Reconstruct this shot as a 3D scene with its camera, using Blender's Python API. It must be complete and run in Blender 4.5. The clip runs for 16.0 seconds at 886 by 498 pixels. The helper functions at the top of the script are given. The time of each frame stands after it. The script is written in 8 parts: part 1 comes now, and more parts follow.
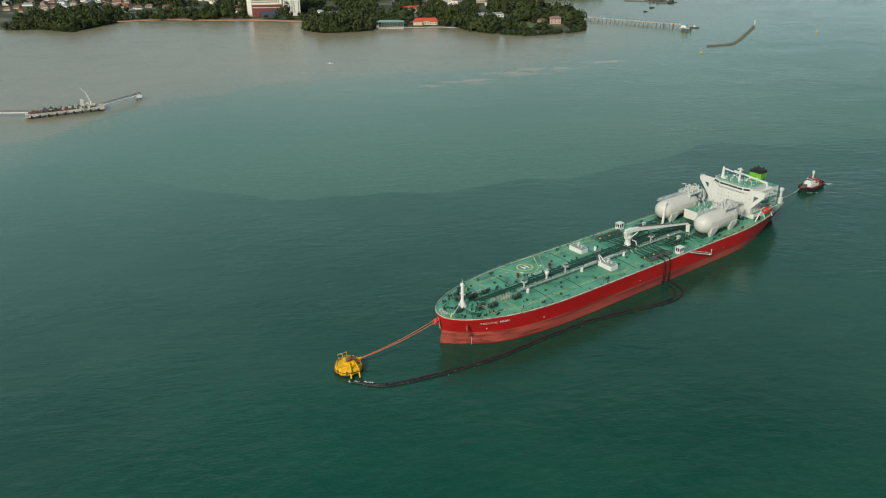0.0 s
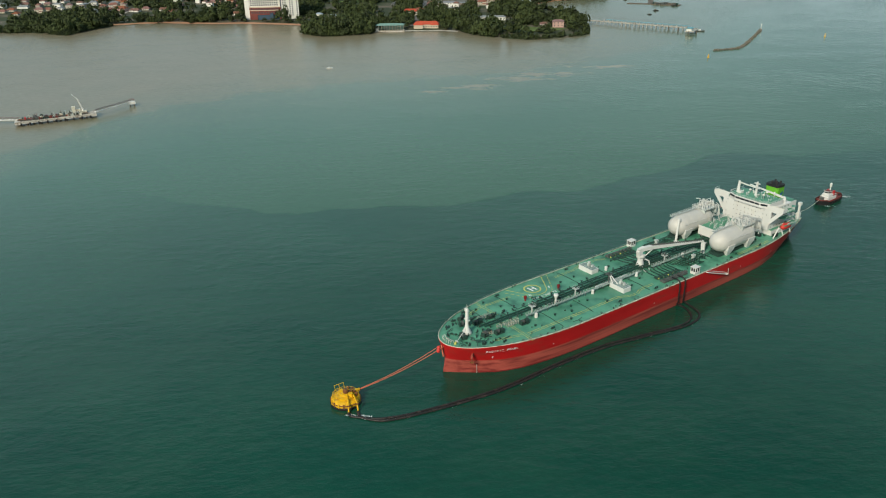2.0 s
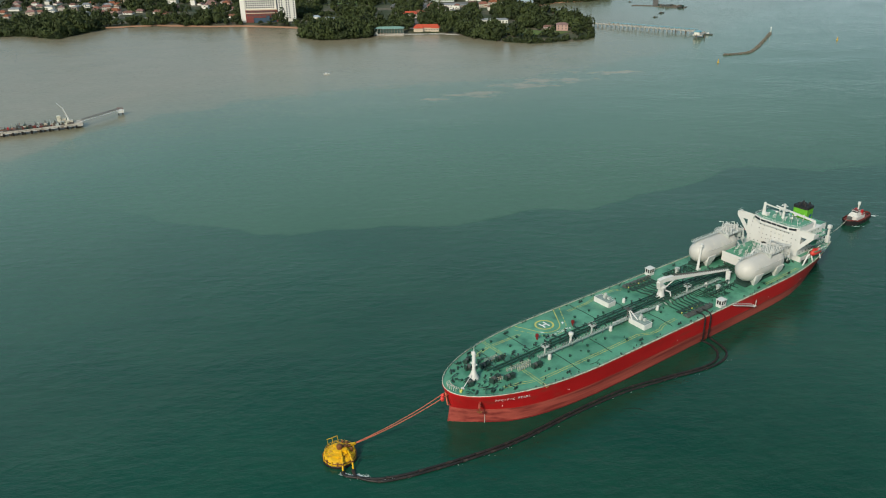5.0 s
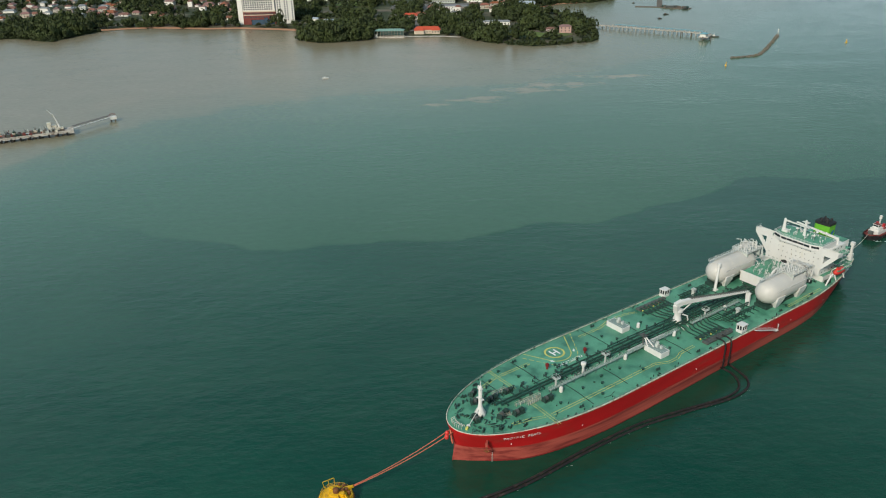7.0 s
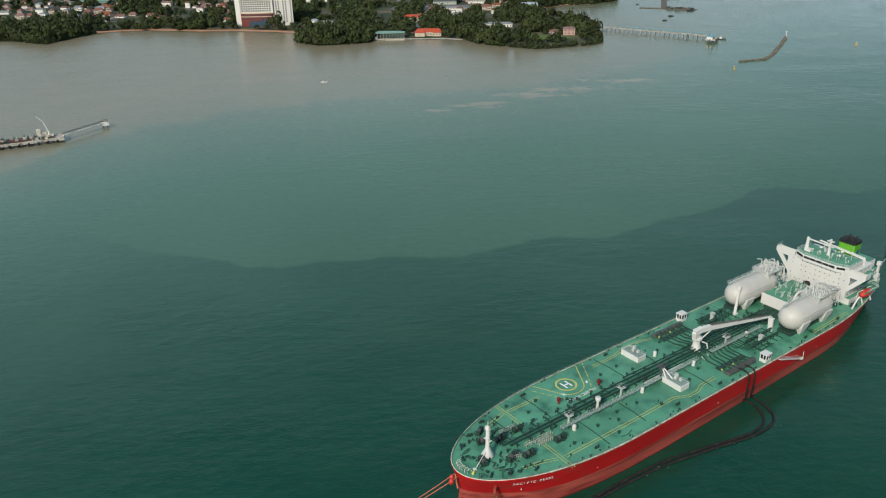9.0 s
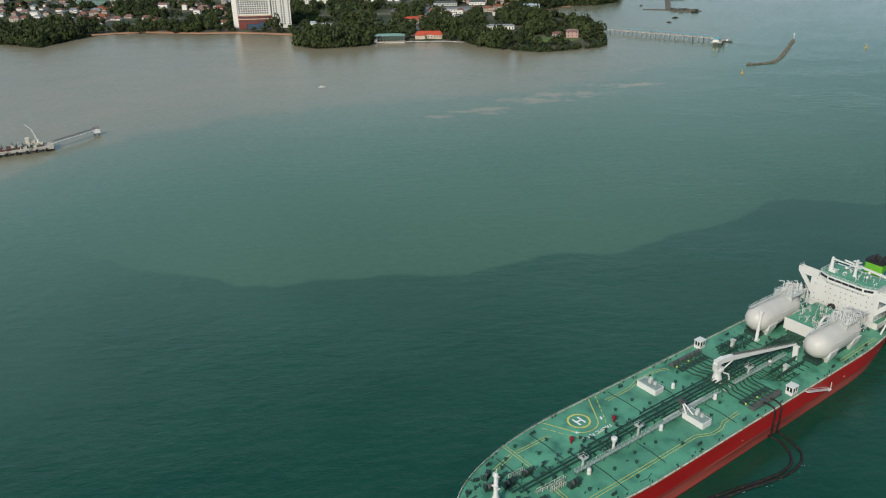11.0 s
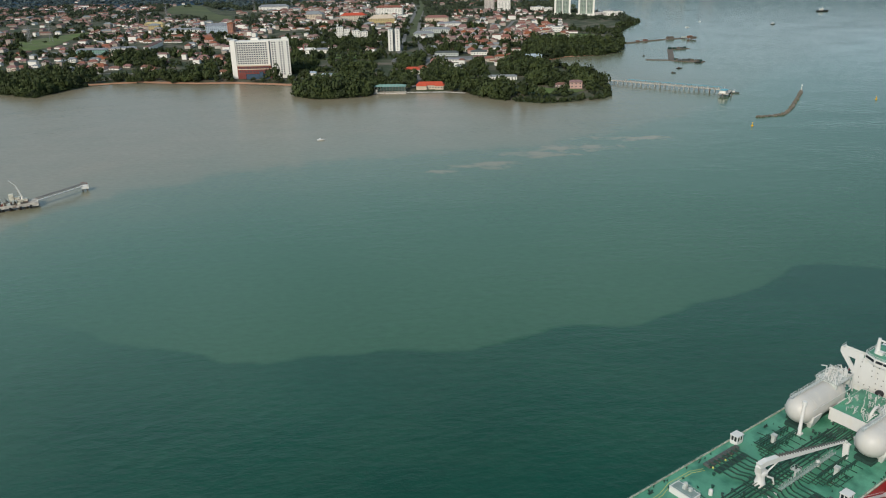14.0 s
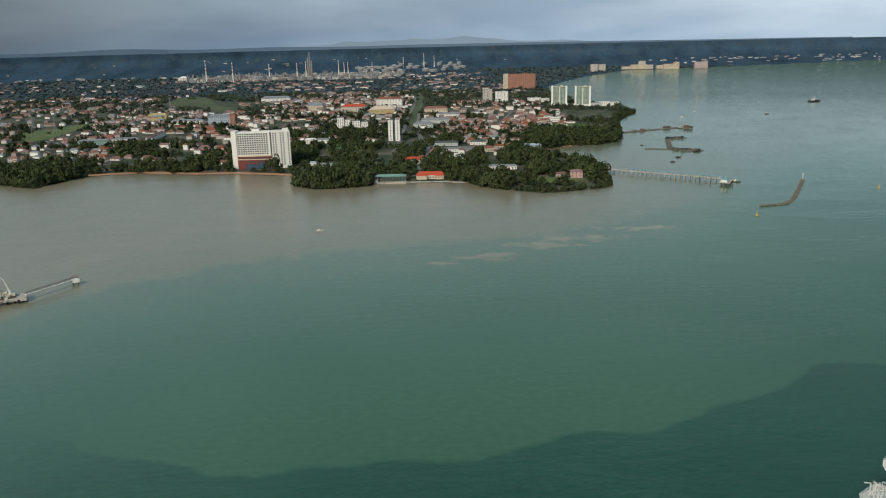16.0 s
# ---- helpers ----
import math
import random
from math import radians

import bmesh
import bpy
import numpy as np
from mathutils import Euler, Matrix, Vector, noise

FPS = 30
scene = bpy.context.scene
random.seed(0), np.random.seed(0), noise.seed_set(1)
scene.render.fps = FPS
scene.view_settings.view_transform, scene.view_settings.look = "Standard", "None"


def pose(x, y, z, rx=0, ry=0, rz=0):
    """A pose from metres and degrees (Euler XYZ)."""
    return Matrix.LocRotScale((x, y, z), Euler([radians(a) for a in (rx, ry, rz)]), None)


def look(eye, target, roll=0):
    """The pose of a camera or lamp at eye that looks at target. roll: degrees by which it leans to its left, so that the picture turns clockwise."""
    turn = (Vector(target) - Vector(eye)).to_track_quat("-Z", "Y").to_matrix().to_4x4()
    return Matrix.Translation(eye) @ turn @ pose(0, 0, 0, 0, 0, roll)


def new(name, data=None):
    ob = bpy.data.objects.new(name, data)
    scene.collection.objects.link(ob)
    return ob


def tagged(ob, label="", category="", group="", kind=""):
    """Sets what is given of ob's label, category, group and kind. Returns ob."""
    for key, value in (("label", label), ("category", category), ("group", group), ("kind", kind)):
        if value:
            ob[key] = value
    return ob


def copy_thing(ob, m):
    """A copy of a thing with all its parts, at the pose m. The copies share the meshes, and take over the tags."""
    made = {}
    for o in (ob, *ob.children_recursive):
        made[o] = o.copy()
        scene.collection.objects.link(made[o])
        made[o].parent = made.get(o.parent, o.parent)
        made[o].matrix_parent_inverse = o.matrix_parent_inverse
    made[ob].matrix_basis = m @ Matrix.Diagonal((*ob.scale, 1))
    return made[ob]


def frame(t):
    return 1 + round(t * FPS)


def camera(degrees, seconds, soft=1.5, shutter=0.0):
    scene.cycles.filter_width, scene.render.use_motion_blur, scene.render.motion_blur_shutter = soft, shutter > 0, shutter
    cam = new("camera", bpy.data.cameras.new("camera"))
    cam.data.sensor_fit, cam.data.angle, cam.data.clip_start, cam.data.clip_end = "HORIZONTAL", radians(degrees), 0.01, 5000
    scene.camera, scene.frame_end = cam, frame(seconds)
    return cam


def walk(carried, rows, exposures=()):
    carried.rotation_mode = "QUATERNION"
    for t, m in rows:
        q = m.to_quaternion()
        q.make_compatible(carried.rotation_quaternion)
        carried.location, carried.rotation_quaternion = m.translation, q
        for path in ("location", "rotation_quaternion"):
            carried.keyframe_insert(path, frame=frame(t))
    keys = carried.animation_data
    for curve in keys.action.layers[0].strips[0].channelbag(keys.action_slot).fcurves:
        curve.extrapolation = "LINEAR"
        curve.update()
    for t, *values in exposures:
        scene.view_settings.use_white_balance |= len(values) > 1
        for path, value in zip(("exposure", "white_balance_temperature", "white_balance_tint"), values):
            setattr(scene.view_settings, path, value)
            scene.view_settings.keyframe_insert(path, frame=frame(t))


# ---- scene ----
cam = camera(59.8, 16.0, soft=1.1)
PATH = [
    (0, (0.374, 2.109, 189.791), (0.331, 3.928, 188.959), -1.2),
    (0.5, (-0.117, 7.835, 189.784), (-0.159, 9.654, 188.953), -1.2),
    (1, (-0.593, 13.605, 189.785), (-0.635, 15.424, 188.955), -1.2),
    (1.5, (-1.03, 19.405, 189.785), (-1.072, 21.224, 188.955), -1.1),
    (2, (-1.41, 25.233, 189.781), (-1.453, 27.052, 188.952), -1.2),
    (2.5, (-1.73, 31.046, 189.774), (-1.772, 32.865, 188.944), -1.2),
    (3, (-2.085, 36.895, 189.783), (-2.127, 38.714, 188.953), -1.2),
    (3.5, (-2.466, 42.777, 189.809), (-2.508, 44.596, 188.979), -1.2),
    (4, (-2.88, 48.661, 189.861), (-2.922, 50.48, 189.031), -1.2),
    (6.5, (-5.039, 77.543, 190.348), (-5.082, 79.362, 189.518), -1.3),
    (7, (-5.492, 83.32, 190.397), (-5.535, 85.139, 189.566), -1.3),
    (7.5, (-5.937, 89.124, 190.447), (-5.981, 90.943, 189.617), -1.3),
    (8, (-6.381, 94.991, 190.51), (-6.424, 96.81, 189.679), -1.3),
    (8.5, (-6.798, 100.906, 190.57), (-6.841, 102.724, 189.738), -1.3),
    (9, (-7.209, 106.837, 190.618), (-7.253, 108.656, 189.786), -1.3),
    (9.2, (-7.368, 109.18, 190.625), (-7.41, 110.999, 189.794), -1.3),
    (11.5, (-9.058, 135.872, 190.844), (-9.103, 137.69, 190.012), -1.4),
    (12, (-9.385, 141.741, 190.866), (-9.431, 143.56, 190.035), -1.3),
    (12.5, (-9.73, 147.661, 190.886), (-9.775, 149.479, 190.054), -1.3),
    (13, (-10.153, 153.605, 190.909), (-10.198, 155.424, 190.079), -1.3),
    (13.5, (-10.692, 159.516, 190.926), (-10.735, 161.357, 190.146), -1.3),
    (14, (-11.352, 165.354, 190.949), (-11.395, 167.217, 190.222), -1.3),
    (14.5, (-12.083, 171.01, 190.959), (-12.124, 172.894, 190.287), -1.3),
    (15, (-12.834, 176.508, 190.967), (-12.874, 178.409, 190.347), -1.3),
    (15.5, (-13.564, 181.837, 190.962), (-13.602, 183.755, 190.397), -1.3),
    (16, (-14.253, 187.032, 190.941), (-14.289, 188.963, 190.424), -1.4),
]
walk(cam, [(t, look(eye, target, roll)) for t, eye, target, roll in PATH], exposures=[(0.0, 0.0, 6900, 4), (4.0, 0.0, 6850, 5), (8.0, -0.03, 6660, 8), (12.8, -0.06, 6520, 10), (14.6, -0.12, 6580, 9), (16.0, -0.26, 6720, 7)])

# ---------------------------------------------------------------- light
SUN_FROM = Vector((-0.4, -0.72, 0.57)).normalized()
world = bpy.data.worlds.new("overcast_sky")
scene.world = world
world.use_nodes = True
wn, wl = world.node_tree.nodes, world.node_tree.links
wn.clear()


def wnode(kind):
    return wn.new(kind)


w_out = wnode("ShaderNodeOutputWorld")
w_bg = wnode("ShaderNodeBackground")
w_sky = wnode("ShaderNodeTexSky")
w_sky.sky_type, w_sky.sun_disc = "NISHITA", False
w_sky.sun_elevation = math.asin(SUN_FROM.z)
w_sky.sun_rotation = math.atan2(SUN_FROM.x, SUN_FROM.y)
w_sky.air_density, w_sky.dust_density, w_sky.ozone_density = 1.6, 1.5, 1.0
w_co = wnode("ShaderNodeTexCoord")
w_sep = wnode("ShaderNodeSeparateXYZ")
w_map = wnode("ShaderNodeMapping")
w_map.inputs["Scale"].default_value = (1.6, 1.6, 7.0)
w_noise = wnode("ShaderNodeTexNoise")
w_noise.inputs["Scale"].default_value, w_noise.inputs["Detail"].default_value = 1.3, 5.0
w_ramp = wnode("ShaderNodeValToRGB")
w_ramp.color_ramp.elements[0].position, w_ramp.color_ramp.elements[0].color = 0.36, (2.0, 2.75, 3.75, 1)
w_ramp.color_ramp.elements[1].position, w_ramp.color_ramp.elements[1].color = 0.68, (4.5, 5.2, 6.0, 1)
# the cloud deck is darker towards the land in the west and brighter over the open sea
w_east = wnode("ShaderNodeMapRange")
w_east.inputs["From Min"].default_value, w_east.inputs["From Max"].default_value = -0.5, 0.5
w_east.inputs["To Min"].default_value, w_east.inputs["To Max"].default_value = 0.44, 1.95
# higher up, out of view, the sky is set brighter in the west
w_west = wnode("ShaderNodeMapRange")
w_west.inputs["From Min"].default_value, w_west.inputs["From Max"].default_value = -0.6, 0.6
w_west.inputs["To Min"].default_value, w_west.inputs["To Max"].default_value = 1.65, 1.0
w_up = wnode("ShaderNodeMapRange")
w_up.interpolation_type = "SMOOTHSTEP"
w_up.inputs["From Min"].default_value, w_up.inputs["From Max"].default_value = 0.07, 0.2
w_lev = wnode("ShaderNodeMix")
# the unseen sky overhead is dimmed to weaken the fill light
w_top = wnode("ShaderNodeMapRange")
w_top.interpolation_type = "SMOOTHSTEP"
w_top.inputs["From Min"].default_value, w_top.inputs["From Max"].default_value = 0.42, 0.75
w_top.inputs["To Min"].default_value, w_top.inputs["To Max"].default_value = 1.0, 0.5
w_all = wnode("ShaderNodeMath")
w_all.operation = "MULTIPLY"
wl.new(w_sep.outputs["Z"], w_top.inputs["Value"])
wl.new(w_lev.outputs["Result"], w_all.inputs[0])
wl.new(w_top.outputs["Result"], w_all.inputs[1])
wl.new(w_sep.outputs["X"], w_west.inputs["Value"])
wl.new(w_sep.outputs["Z"], w_up.inputs["Value"])
wl.new(w_up.outputs["Result"], w_lev.inputs["Factor"])
wl.new(w_east.outputs["Result"], w_lev.inputs["A"])
wl.new(w_west.outputs["Result"], w_lev.inputs["B"])
w_mul = wnode("ShaderNodeMix")
w_mul.data_type, w_mul.blend_type = "RGBA", "MULTIPLY"
w_mul.inputs["Factor"].default_value = 1.0
w_mix = wnode("ShaderNodeMix")
w_mix.data_type = "RGBA"
w_mix.inputs["Factor"].default_value = 0.86
w_bg.inputs["Strength"].default_value = 0.12
wl.new(w_co.outputs["Generated"], w_map.inputs["Vector"])
wl.new(w_map.outputs["Vector"], w_noise.inputs["Vector"])
wl.new(w_noise.outputs["Fac"], w_ramp.inputs["Fac"])
wl.new(w_co.outputs["Generated"], w_sep.inputs["Vector"])
wl.new(w_sep.outputs["X"], w_east.inputs["Value"])
w_cold = wnode("ShaderNodeMapRange")
w_cold.inputs["From Min"].default_value, w_cold.inputs["From Max"].default_value = 0.6, -0.3
w_haze = wnode("ShaderNodeMix")
w_haze.data_type, w_haze.blend_type = "RGBA", "MULTIPLY"
w_haze.inputs["B"].default_value = (0.86, 1.02, 1.18, 1)
wl.new(w_sep.outputs["X"], w_cold.inputs["Value"])
w_low = wnode("ShaderNodeMapRange")
w_low.inputs["From Min"].default_value, w_low.inputs["From Max"].default_value = 0.12, 0.06
w_near = wnode("ShaderNodeMath")
w_near.operation = "MULTIPLY"
wl.new(w_sep.outputs["Z"], w_low.inputs["Value"])
wl.new(w_cold.outputs["Result"], w_near.inputs[0])
wl.new(w_low.outputs["Result"], w_near.inputs[1])
wl.new(w_near.outputs[0], w_haze.inputs["Factor"])
wl.new(w_ramp.outputs["Color"], w_haze.inputs["A"])
wl.new(w_haze.outputs["Result"], w_mul.inputs["A"])
wl.new(w_all.outputs[0], w_mul.inputs["B"])
wl.new(w_sky.outputs["Color"], w_mix.inputs["A"])
# above the hazy horizon band, out of view, the sky is tinted away from red
w_tint = wnode("ShaderNodeMix")
w_tint.data_type, w_tint.blend_type = "RGBA", "MULTIPLY"
w_tint.inputs["B"].default_value = (0.8, 0.96, 0.95, 1)
wl.new(w_up.outputs["Result"], w_tint.inputs["Factor"])
wl.new(w_mul.outputs["Result"], w_tint.inputs["A"])
# and tinted bluest overhead, for a bluer fill light
w_deep = wnode("ShaderNodeMapRange")
w_deep.interpolation_type = "SMOOTHSTEP"
w_deep.inputs["From Min"].default_value, w_deep.inputs["From Max"].default_value = 0.45, 0.75
w_blue = wnode("ShaderNodeMix")
w_blue.data_type, w_blue.blend_type = "RGBA", "MULTIPLY"
w_blue.inputs["B"].default_value = (0.78, 0.96, 1.2, 1)
wl.new(w_sep.outputs["Z"], w_deep.inputs["Value"])
wl.new(w_deep.outputs["Result"], w_blue.inputs["Factor"])
wl.new(w_tint.outputs["Result"], w_blue.inputs["A"])
wl.new(w_blue.outputs["Result"], w_mix.inputs["B"])
wl.new(w_mix.outputs["Result"], w_bg.inputs["Color"])
wl.new(w_bg.outputs["Background"], w_out.inputs["Surface"])

sun = new("sun", bpy.data.lights.new("sun", "SUN"))
sun.data.energy, sun.data.angle, sun.data.color = 3.8, radians(9), (1.0, 0.91, 0.79)
sun.matrix_world = look(SUN_FROM * 900, (0, 0, 0))


# ---------------------------------------------------------------- mesh and material tools
class Shape:
    """Collects vertices and faces of one mesh."""

    def __init__(self):
        self.v, self.f = [], []

    def add(self, verts, faces):
        n = len(self.v)
        self.v.extend([tuple(p) for p in verts])
        self.f.extend([tuple(n + i for i in f) for f in faces])
        return self

    def box(self, x, y, z, sx, sy, sz, turn=0.0, taper=1.0):
        """A block whose base is centred at x, y, z."""
        c, s = math.cos(radians(turn)), math.sin(radians(turn))
        pts = []
        for h, k in ((0, 1.0), (sz, taper)):
            for a, b in ((-1, -1), (1, -1), (1, 1), (-1, 1)):
                dx, dy = a * sx / 2 * k, b * sy / 2 * k
                pts.append((x + dx * c - dy * s, y + dx * s + dy * c, z + h))
        return self.add(pts, [(3, 2, 1, 0), (4, 5, 6, 7), (0, 1, 5, 4), (1, 2, 6, 5), (2, 3, 7, 6), (3, 0, 4, 7)])

    def cyl(self, a, b, ra, rb=None, n=10, cap=True):
        rb = ra if rb is None else rb
        a, b = Vector(a), Vector(b)
        q = (b - a).to_track_quat("Z", "Y")
        pts = []
        for p, r in ((a, ra), (b, rb)):
            for i in range(n):
                t = 2 * math.pi * i / n
                pts.append(p + q @ Vector((r * math.cos(t), r * math.sin(t), 0)))
        faces = [(i, (i + 1) % n, n + (i + 1) % n, n + i) for i in range(n)]
        if cap:
            faces += [tuple(reversed(range(n))), tuple(range(n, 2 * n))]
        return self.add(pts, faces)

    def tube(self, pts, r, n=8):
        """One round skin along pts, with closed ends."""
        pts = [Vector(p) for p in pts]
        m = len(pts)
        ref = None
        rings = []
        for i, p in enumerate(pts):
            d = (pts[min(i + 1, m - 1)] - pts[max(i - 1, 0)]).normalized()
            if ref is None:
                ref = d.orthogonal().normalized()
            ref = (ref - d * ref.dot(d)).normalized()
            side = d.cross(ref)
            rings += [p + (ref * math.cos(2 * math.pi * k / n) + side * math.sin(2 * math.pi * k / n)) * r for k in range(n)]
        faces = [(i * n + k, i * n + (k + 1) % n, (i + 1) * n + (k + 1) % n, (i + 1) * n + k) for i in range(m - 1) for k in range(n)]
        return self.add(rings, faces + [tuple(reversed(range(n))), tuple(range((m - 1) * n, m * n))])

    def lathe(self, x, y, profile, n=24):
        """A round body from (radius, height) pairs, bottom to top."""
        pts = [(x + r * math.cos(2 * math.pi * i / n), y + r * math.sin(2 * math.pi * i / n), z) for r, z in profile for i in range(n)]
        faces = []
        for k in range(len(profile) - 1):
            for i in range(n):
                j = (i + 1) % n
                faces.append((k * n + i, k * n + j, (k + 1) * n + j, (k + 1) * n + i))
        faces += [tuple(reversed(range(n))), tuple(range((len(profile) - 1) * n, len(profile) * n))]
        return self.add(pts, faces)

    def prism(self, poly, z0, z1):
        n = len(poly)
        pts = [(x, y, z0) for x, y in poly] + [(x, y, z1) for x, y in poly]
        return self.add(pts, [tuple(reversed(range(n))), tuple(range(n, 2 * n))] + [(i, (i + 1) % n, n + (i + 1) % n, n + i) for i in range(n)])

    def ribbon(self, pts, w, z, closed=False):
        """A flat painted line along pts, laid to the curve of the deck."""
        pts = [Vector((p[0], p[1], 0)) for p in pts]
        ends = pts[1:] + pts[:1] if closed else pts[1:]
        fine = []
        for a, b in zip(pts, ends):
            n = max(int((b - a).length / 1.5), 1)
            fine += [a.lerp(b, i / n) for i in range(n)]
        pts = fine if closed else fine + pts[-1:]
        m = len(pts)
        left, right = [], []
        for i, p in enumerate(pts):
            a = pts[(i - 1) % m] if closed or i else p
            b = pts[(i + 1) % m] if closed or i < m - 1 else p
            d = (b - a).normalized()
            o = Vector((-d.y, d.x, 0)) * w / 2
            left.append((p.x + o.x, p.y + o.y, z(p.x, p.y)))
            right.append((p.x - o.x, p.y - o.y, z(p.x, p.y)))
        k = m if closed else m - 1
        return self.add(left + right, [(m + i, m + (i + 1) % m, (i + 1) % m, i) for i in range(k)])


def mesh_of(name, shape, material, smooth=False):
    me = bpy.data.meshes.new(name)
    me.from_pydata([tuple(map(float, p)) for p in shape.v], [], shape.f)
    me.materials.append(material)
    if smooth:
        me.polygons.foreach_set("use_smooth", [True] * len(me.polygons))
    me.update()
    return me


def part(name, shape, material, parent=None, label="", smooth=False, at=None):
    data = shape if isinstance(shape, bpy.types.Mesh) else mesh_of(name, shape, material, smooth)
    ob = new(name, data)
    if parent is not None:
        ob.parent = parent
    if at is not None:
        ob.matrix_basis = at
    return tagged(ob, label)


def thing(name, m, label, category, group="", kind=""):
    ob = new(name)
    ob.matrix_basis = m
    ob.empty_display_size = 1.0
    return tagged(ob, label, category, group, kind)


def paint(name, color, rough=0.5, metal=0.0, vary=0.25, scale=0.5, grain=6.0, bump=0.0, dirt=None, dirt_amount=0.0, random_hue=0.0, stretch=(1, 1, 1), spec=0.4):
    """A surface with variation at two scales; dirt is a second colour that shows in patches."""
    m = bpy.data.materials.new(name)
    m.use_nodes = True
    nt = m.node_tree
    N, L = nt.nodes, nt.links
    bsdf = N["Principled BSDF"]
    bsdf.inputs["Roughness"].default_value, bsdf.inputs["Metallic"].default_value = rough, metal
    bsdf.inputs["Specular IOR Level"].default_value = spec
    co = N.new("ShaderNodeTexCoord")
    mp = N.new("ShaderNodeMapping")
    mp.inputs["Scale"].default_value = stretch
    L.new(co.outputs["Object"], mp.inputs["Vector"])
    big, fine = N.new("ShaderNodeTexNoise"), N.new("ShaderNodeTexNoise")
    big.inputs["Scale"].default_value, fine.inputs["Scale"].default_value = scale, grain
    big.inputs["Detail"].default_value, fine.inputs["Detail"].default_value = 5.0, 3.0
    L.new(mp.outputs["Vector"], big.inputs["Vector"])
    L.new(mp.outputs["Vector"], fine.inputs["Vector"])
    add = N.new("ShaderNodeMath")
    add.operation = "MULTIPLY_ADD"
    add.inputs[1].default_value = 0.35
    L.new(fine.outputs["Fac"], add.inputs[0])
    L.new(big.outputs["Fac"], add.inputs[2])
    rng = N.new("ShaderNodeMapRange")
    rng.inputs["From Min"].default_value, rng.inputs["From Max"].default_value = 0.35, 1.0
    rng.inputs["To Min"].default_value, rng.inputs["To Max"].default_value = 1 - vary, 1 + vary
    L.new(add.outputs[0], rng.inputs["Value"])
    hsv = N.new("ShaderNodeHueSaturation")
    hsv.inputs["Color"].default_value = (*color, 1)
    L.new(rng.outputs["Result"], hsv.inputs["Value"])
    out = hsv.outputs["Color"]
    if random_hue:
        info = N.new("ShaderNodeObjectInfo")
        r2 = N.new("ShaderNodeMapRange")
        r2.inputs["To Min"].default_value, r2.inputs["To Max"].default_value = 0.5 - random_hue, 0.5 + random_hue
        L.new(info.outputs["Random"], r2.inputs["Value"])
        L.new(r2.outputs["Result"], hsv.inputs["Hue"])
        r3 = N.new("ShaderNodeMapRange")
        r3.inputs["To Min"].default_value, r3.inputs["To Max"].default_value = 0.55, 1.25
        L.new(info.outputs["Random"], r3.inputs["Value"])
        L.new(r3.outputs["Result"], hsv.inputs["Saturation"])
    if dirt is not None:
        d = N.new("ShaderNodeTexNoise")
        d.inputs["Scale"].default_value, d.inputs["Detail"].default_value = scale * 2.3, 8.0
        L.new(mp.outputs["Vector"], d.inputs["Vector"])
        dr = N.new("ShaderNodeMapRange")
        dr.inputs["From Min"].default_value, dr.inputs["From Max"].default_value = 0.62 - 0.25 * dirt_amount, 0.8 - 0.2 * dirt_amount
        L.new(d.outputs["Fac"], dr.inputs["Value"])
        mx = N.new("ShaderNodeMix")
        mx.data_type = "RGBA"
        mx.inputs["B"].default_value = (*dirt, 1)
        L.new(dr.outputs["Result"], mx.inputs["Factor"])
        L.new(out, mx.inputs["A"])
        out = mx.outputs["Result"]
    L.new(out, bsdf.inputs["Base Color"])
    if bump:
        b = N.new("ShaderNodeBump")
        b.inputs["Strength"].default_value, b.inputs["Distance"].default_value = bump, 0.2
        L.new(add.outputs[0], b.inputs["Height"])
        L.new(b.outputs["Normal"], bsdf.inputs["Normal"])
    return m


# ---------------------------------------------------------------- materials
RED = paint("hull_red_paint", (0.42, 0.01, 0.012), 0.42, vary=0.16, scale=0.12, grain=1.5, dirt=(0.3, 0.03, 0.022), dirt_amount=0.35, stretch=(0.35, 1, 1.0))
BOOT = paint("faded_antifouling", (0.35, 0.068, 0.05), 0.6, vary=0.35, scale=0.12, grain=0.9, dirt=(0.19, 0.026, 0.022), dirt_amount=0.7, stretch=(0.1, 1, 2.2))
DECKG = paint("green_deck_paint", (0.082, 0.27, 0.172), 0.42, vary=0.34, scale=0.06, grain=1.4, dirt=(0.034, 0.145, 0.092), dirt_amount=0.55, bump=0.1)
PIPEG = paint("dark_green_pipe_paint", (0.016, 0.062, 0.042), 0.45, vary=0.3, scale=0.6, grain=5, dirt=(0.06, 0.04, 0.025), dirt_amount=0.3)
DARK = paint("dark_machinery_and_shade", (0.022, 0.05, 0.04), 0.5, vary=0.4, scale=0.8, grain=5)
WHITE = paint("white_ship_paint", (0.62, 0.615, 0.59), 0.4, vary=0.06, scale=0.25, grain=2.5, dirt=(0.6, 0.57, 0.5), dirt_amount=0.25, stretch=(1, 1, 0.3))
TANKW = paint("cream_tank_paint", (0.5, 0.485, 0.45), 0.45, vary=0.07, scale=0.15, grain=2.0, dirt=(0.55, 0.52, 0.46), dirt_amount=0.3, stretch=(1, 1, 0.3))
GREYP = paint("grey_walkway_steel", (0.42, 0.45, 0.42), 0.55, vary=0.3, scale=0.5, grain=4)
GREYD = paint("dark_grey_steel", (0.075, 0.085, 0.08), 0.55, vary=0.35, scale=0.5, grain=4, dirt=(0.1, 0.06, 0.035), dirt_amount=0.15)
YELLOWL = paint("yellow_deck_line", (0.5, 0.48, 0.13), 0.6, vary=0.25, scale=0.4, grain=4)
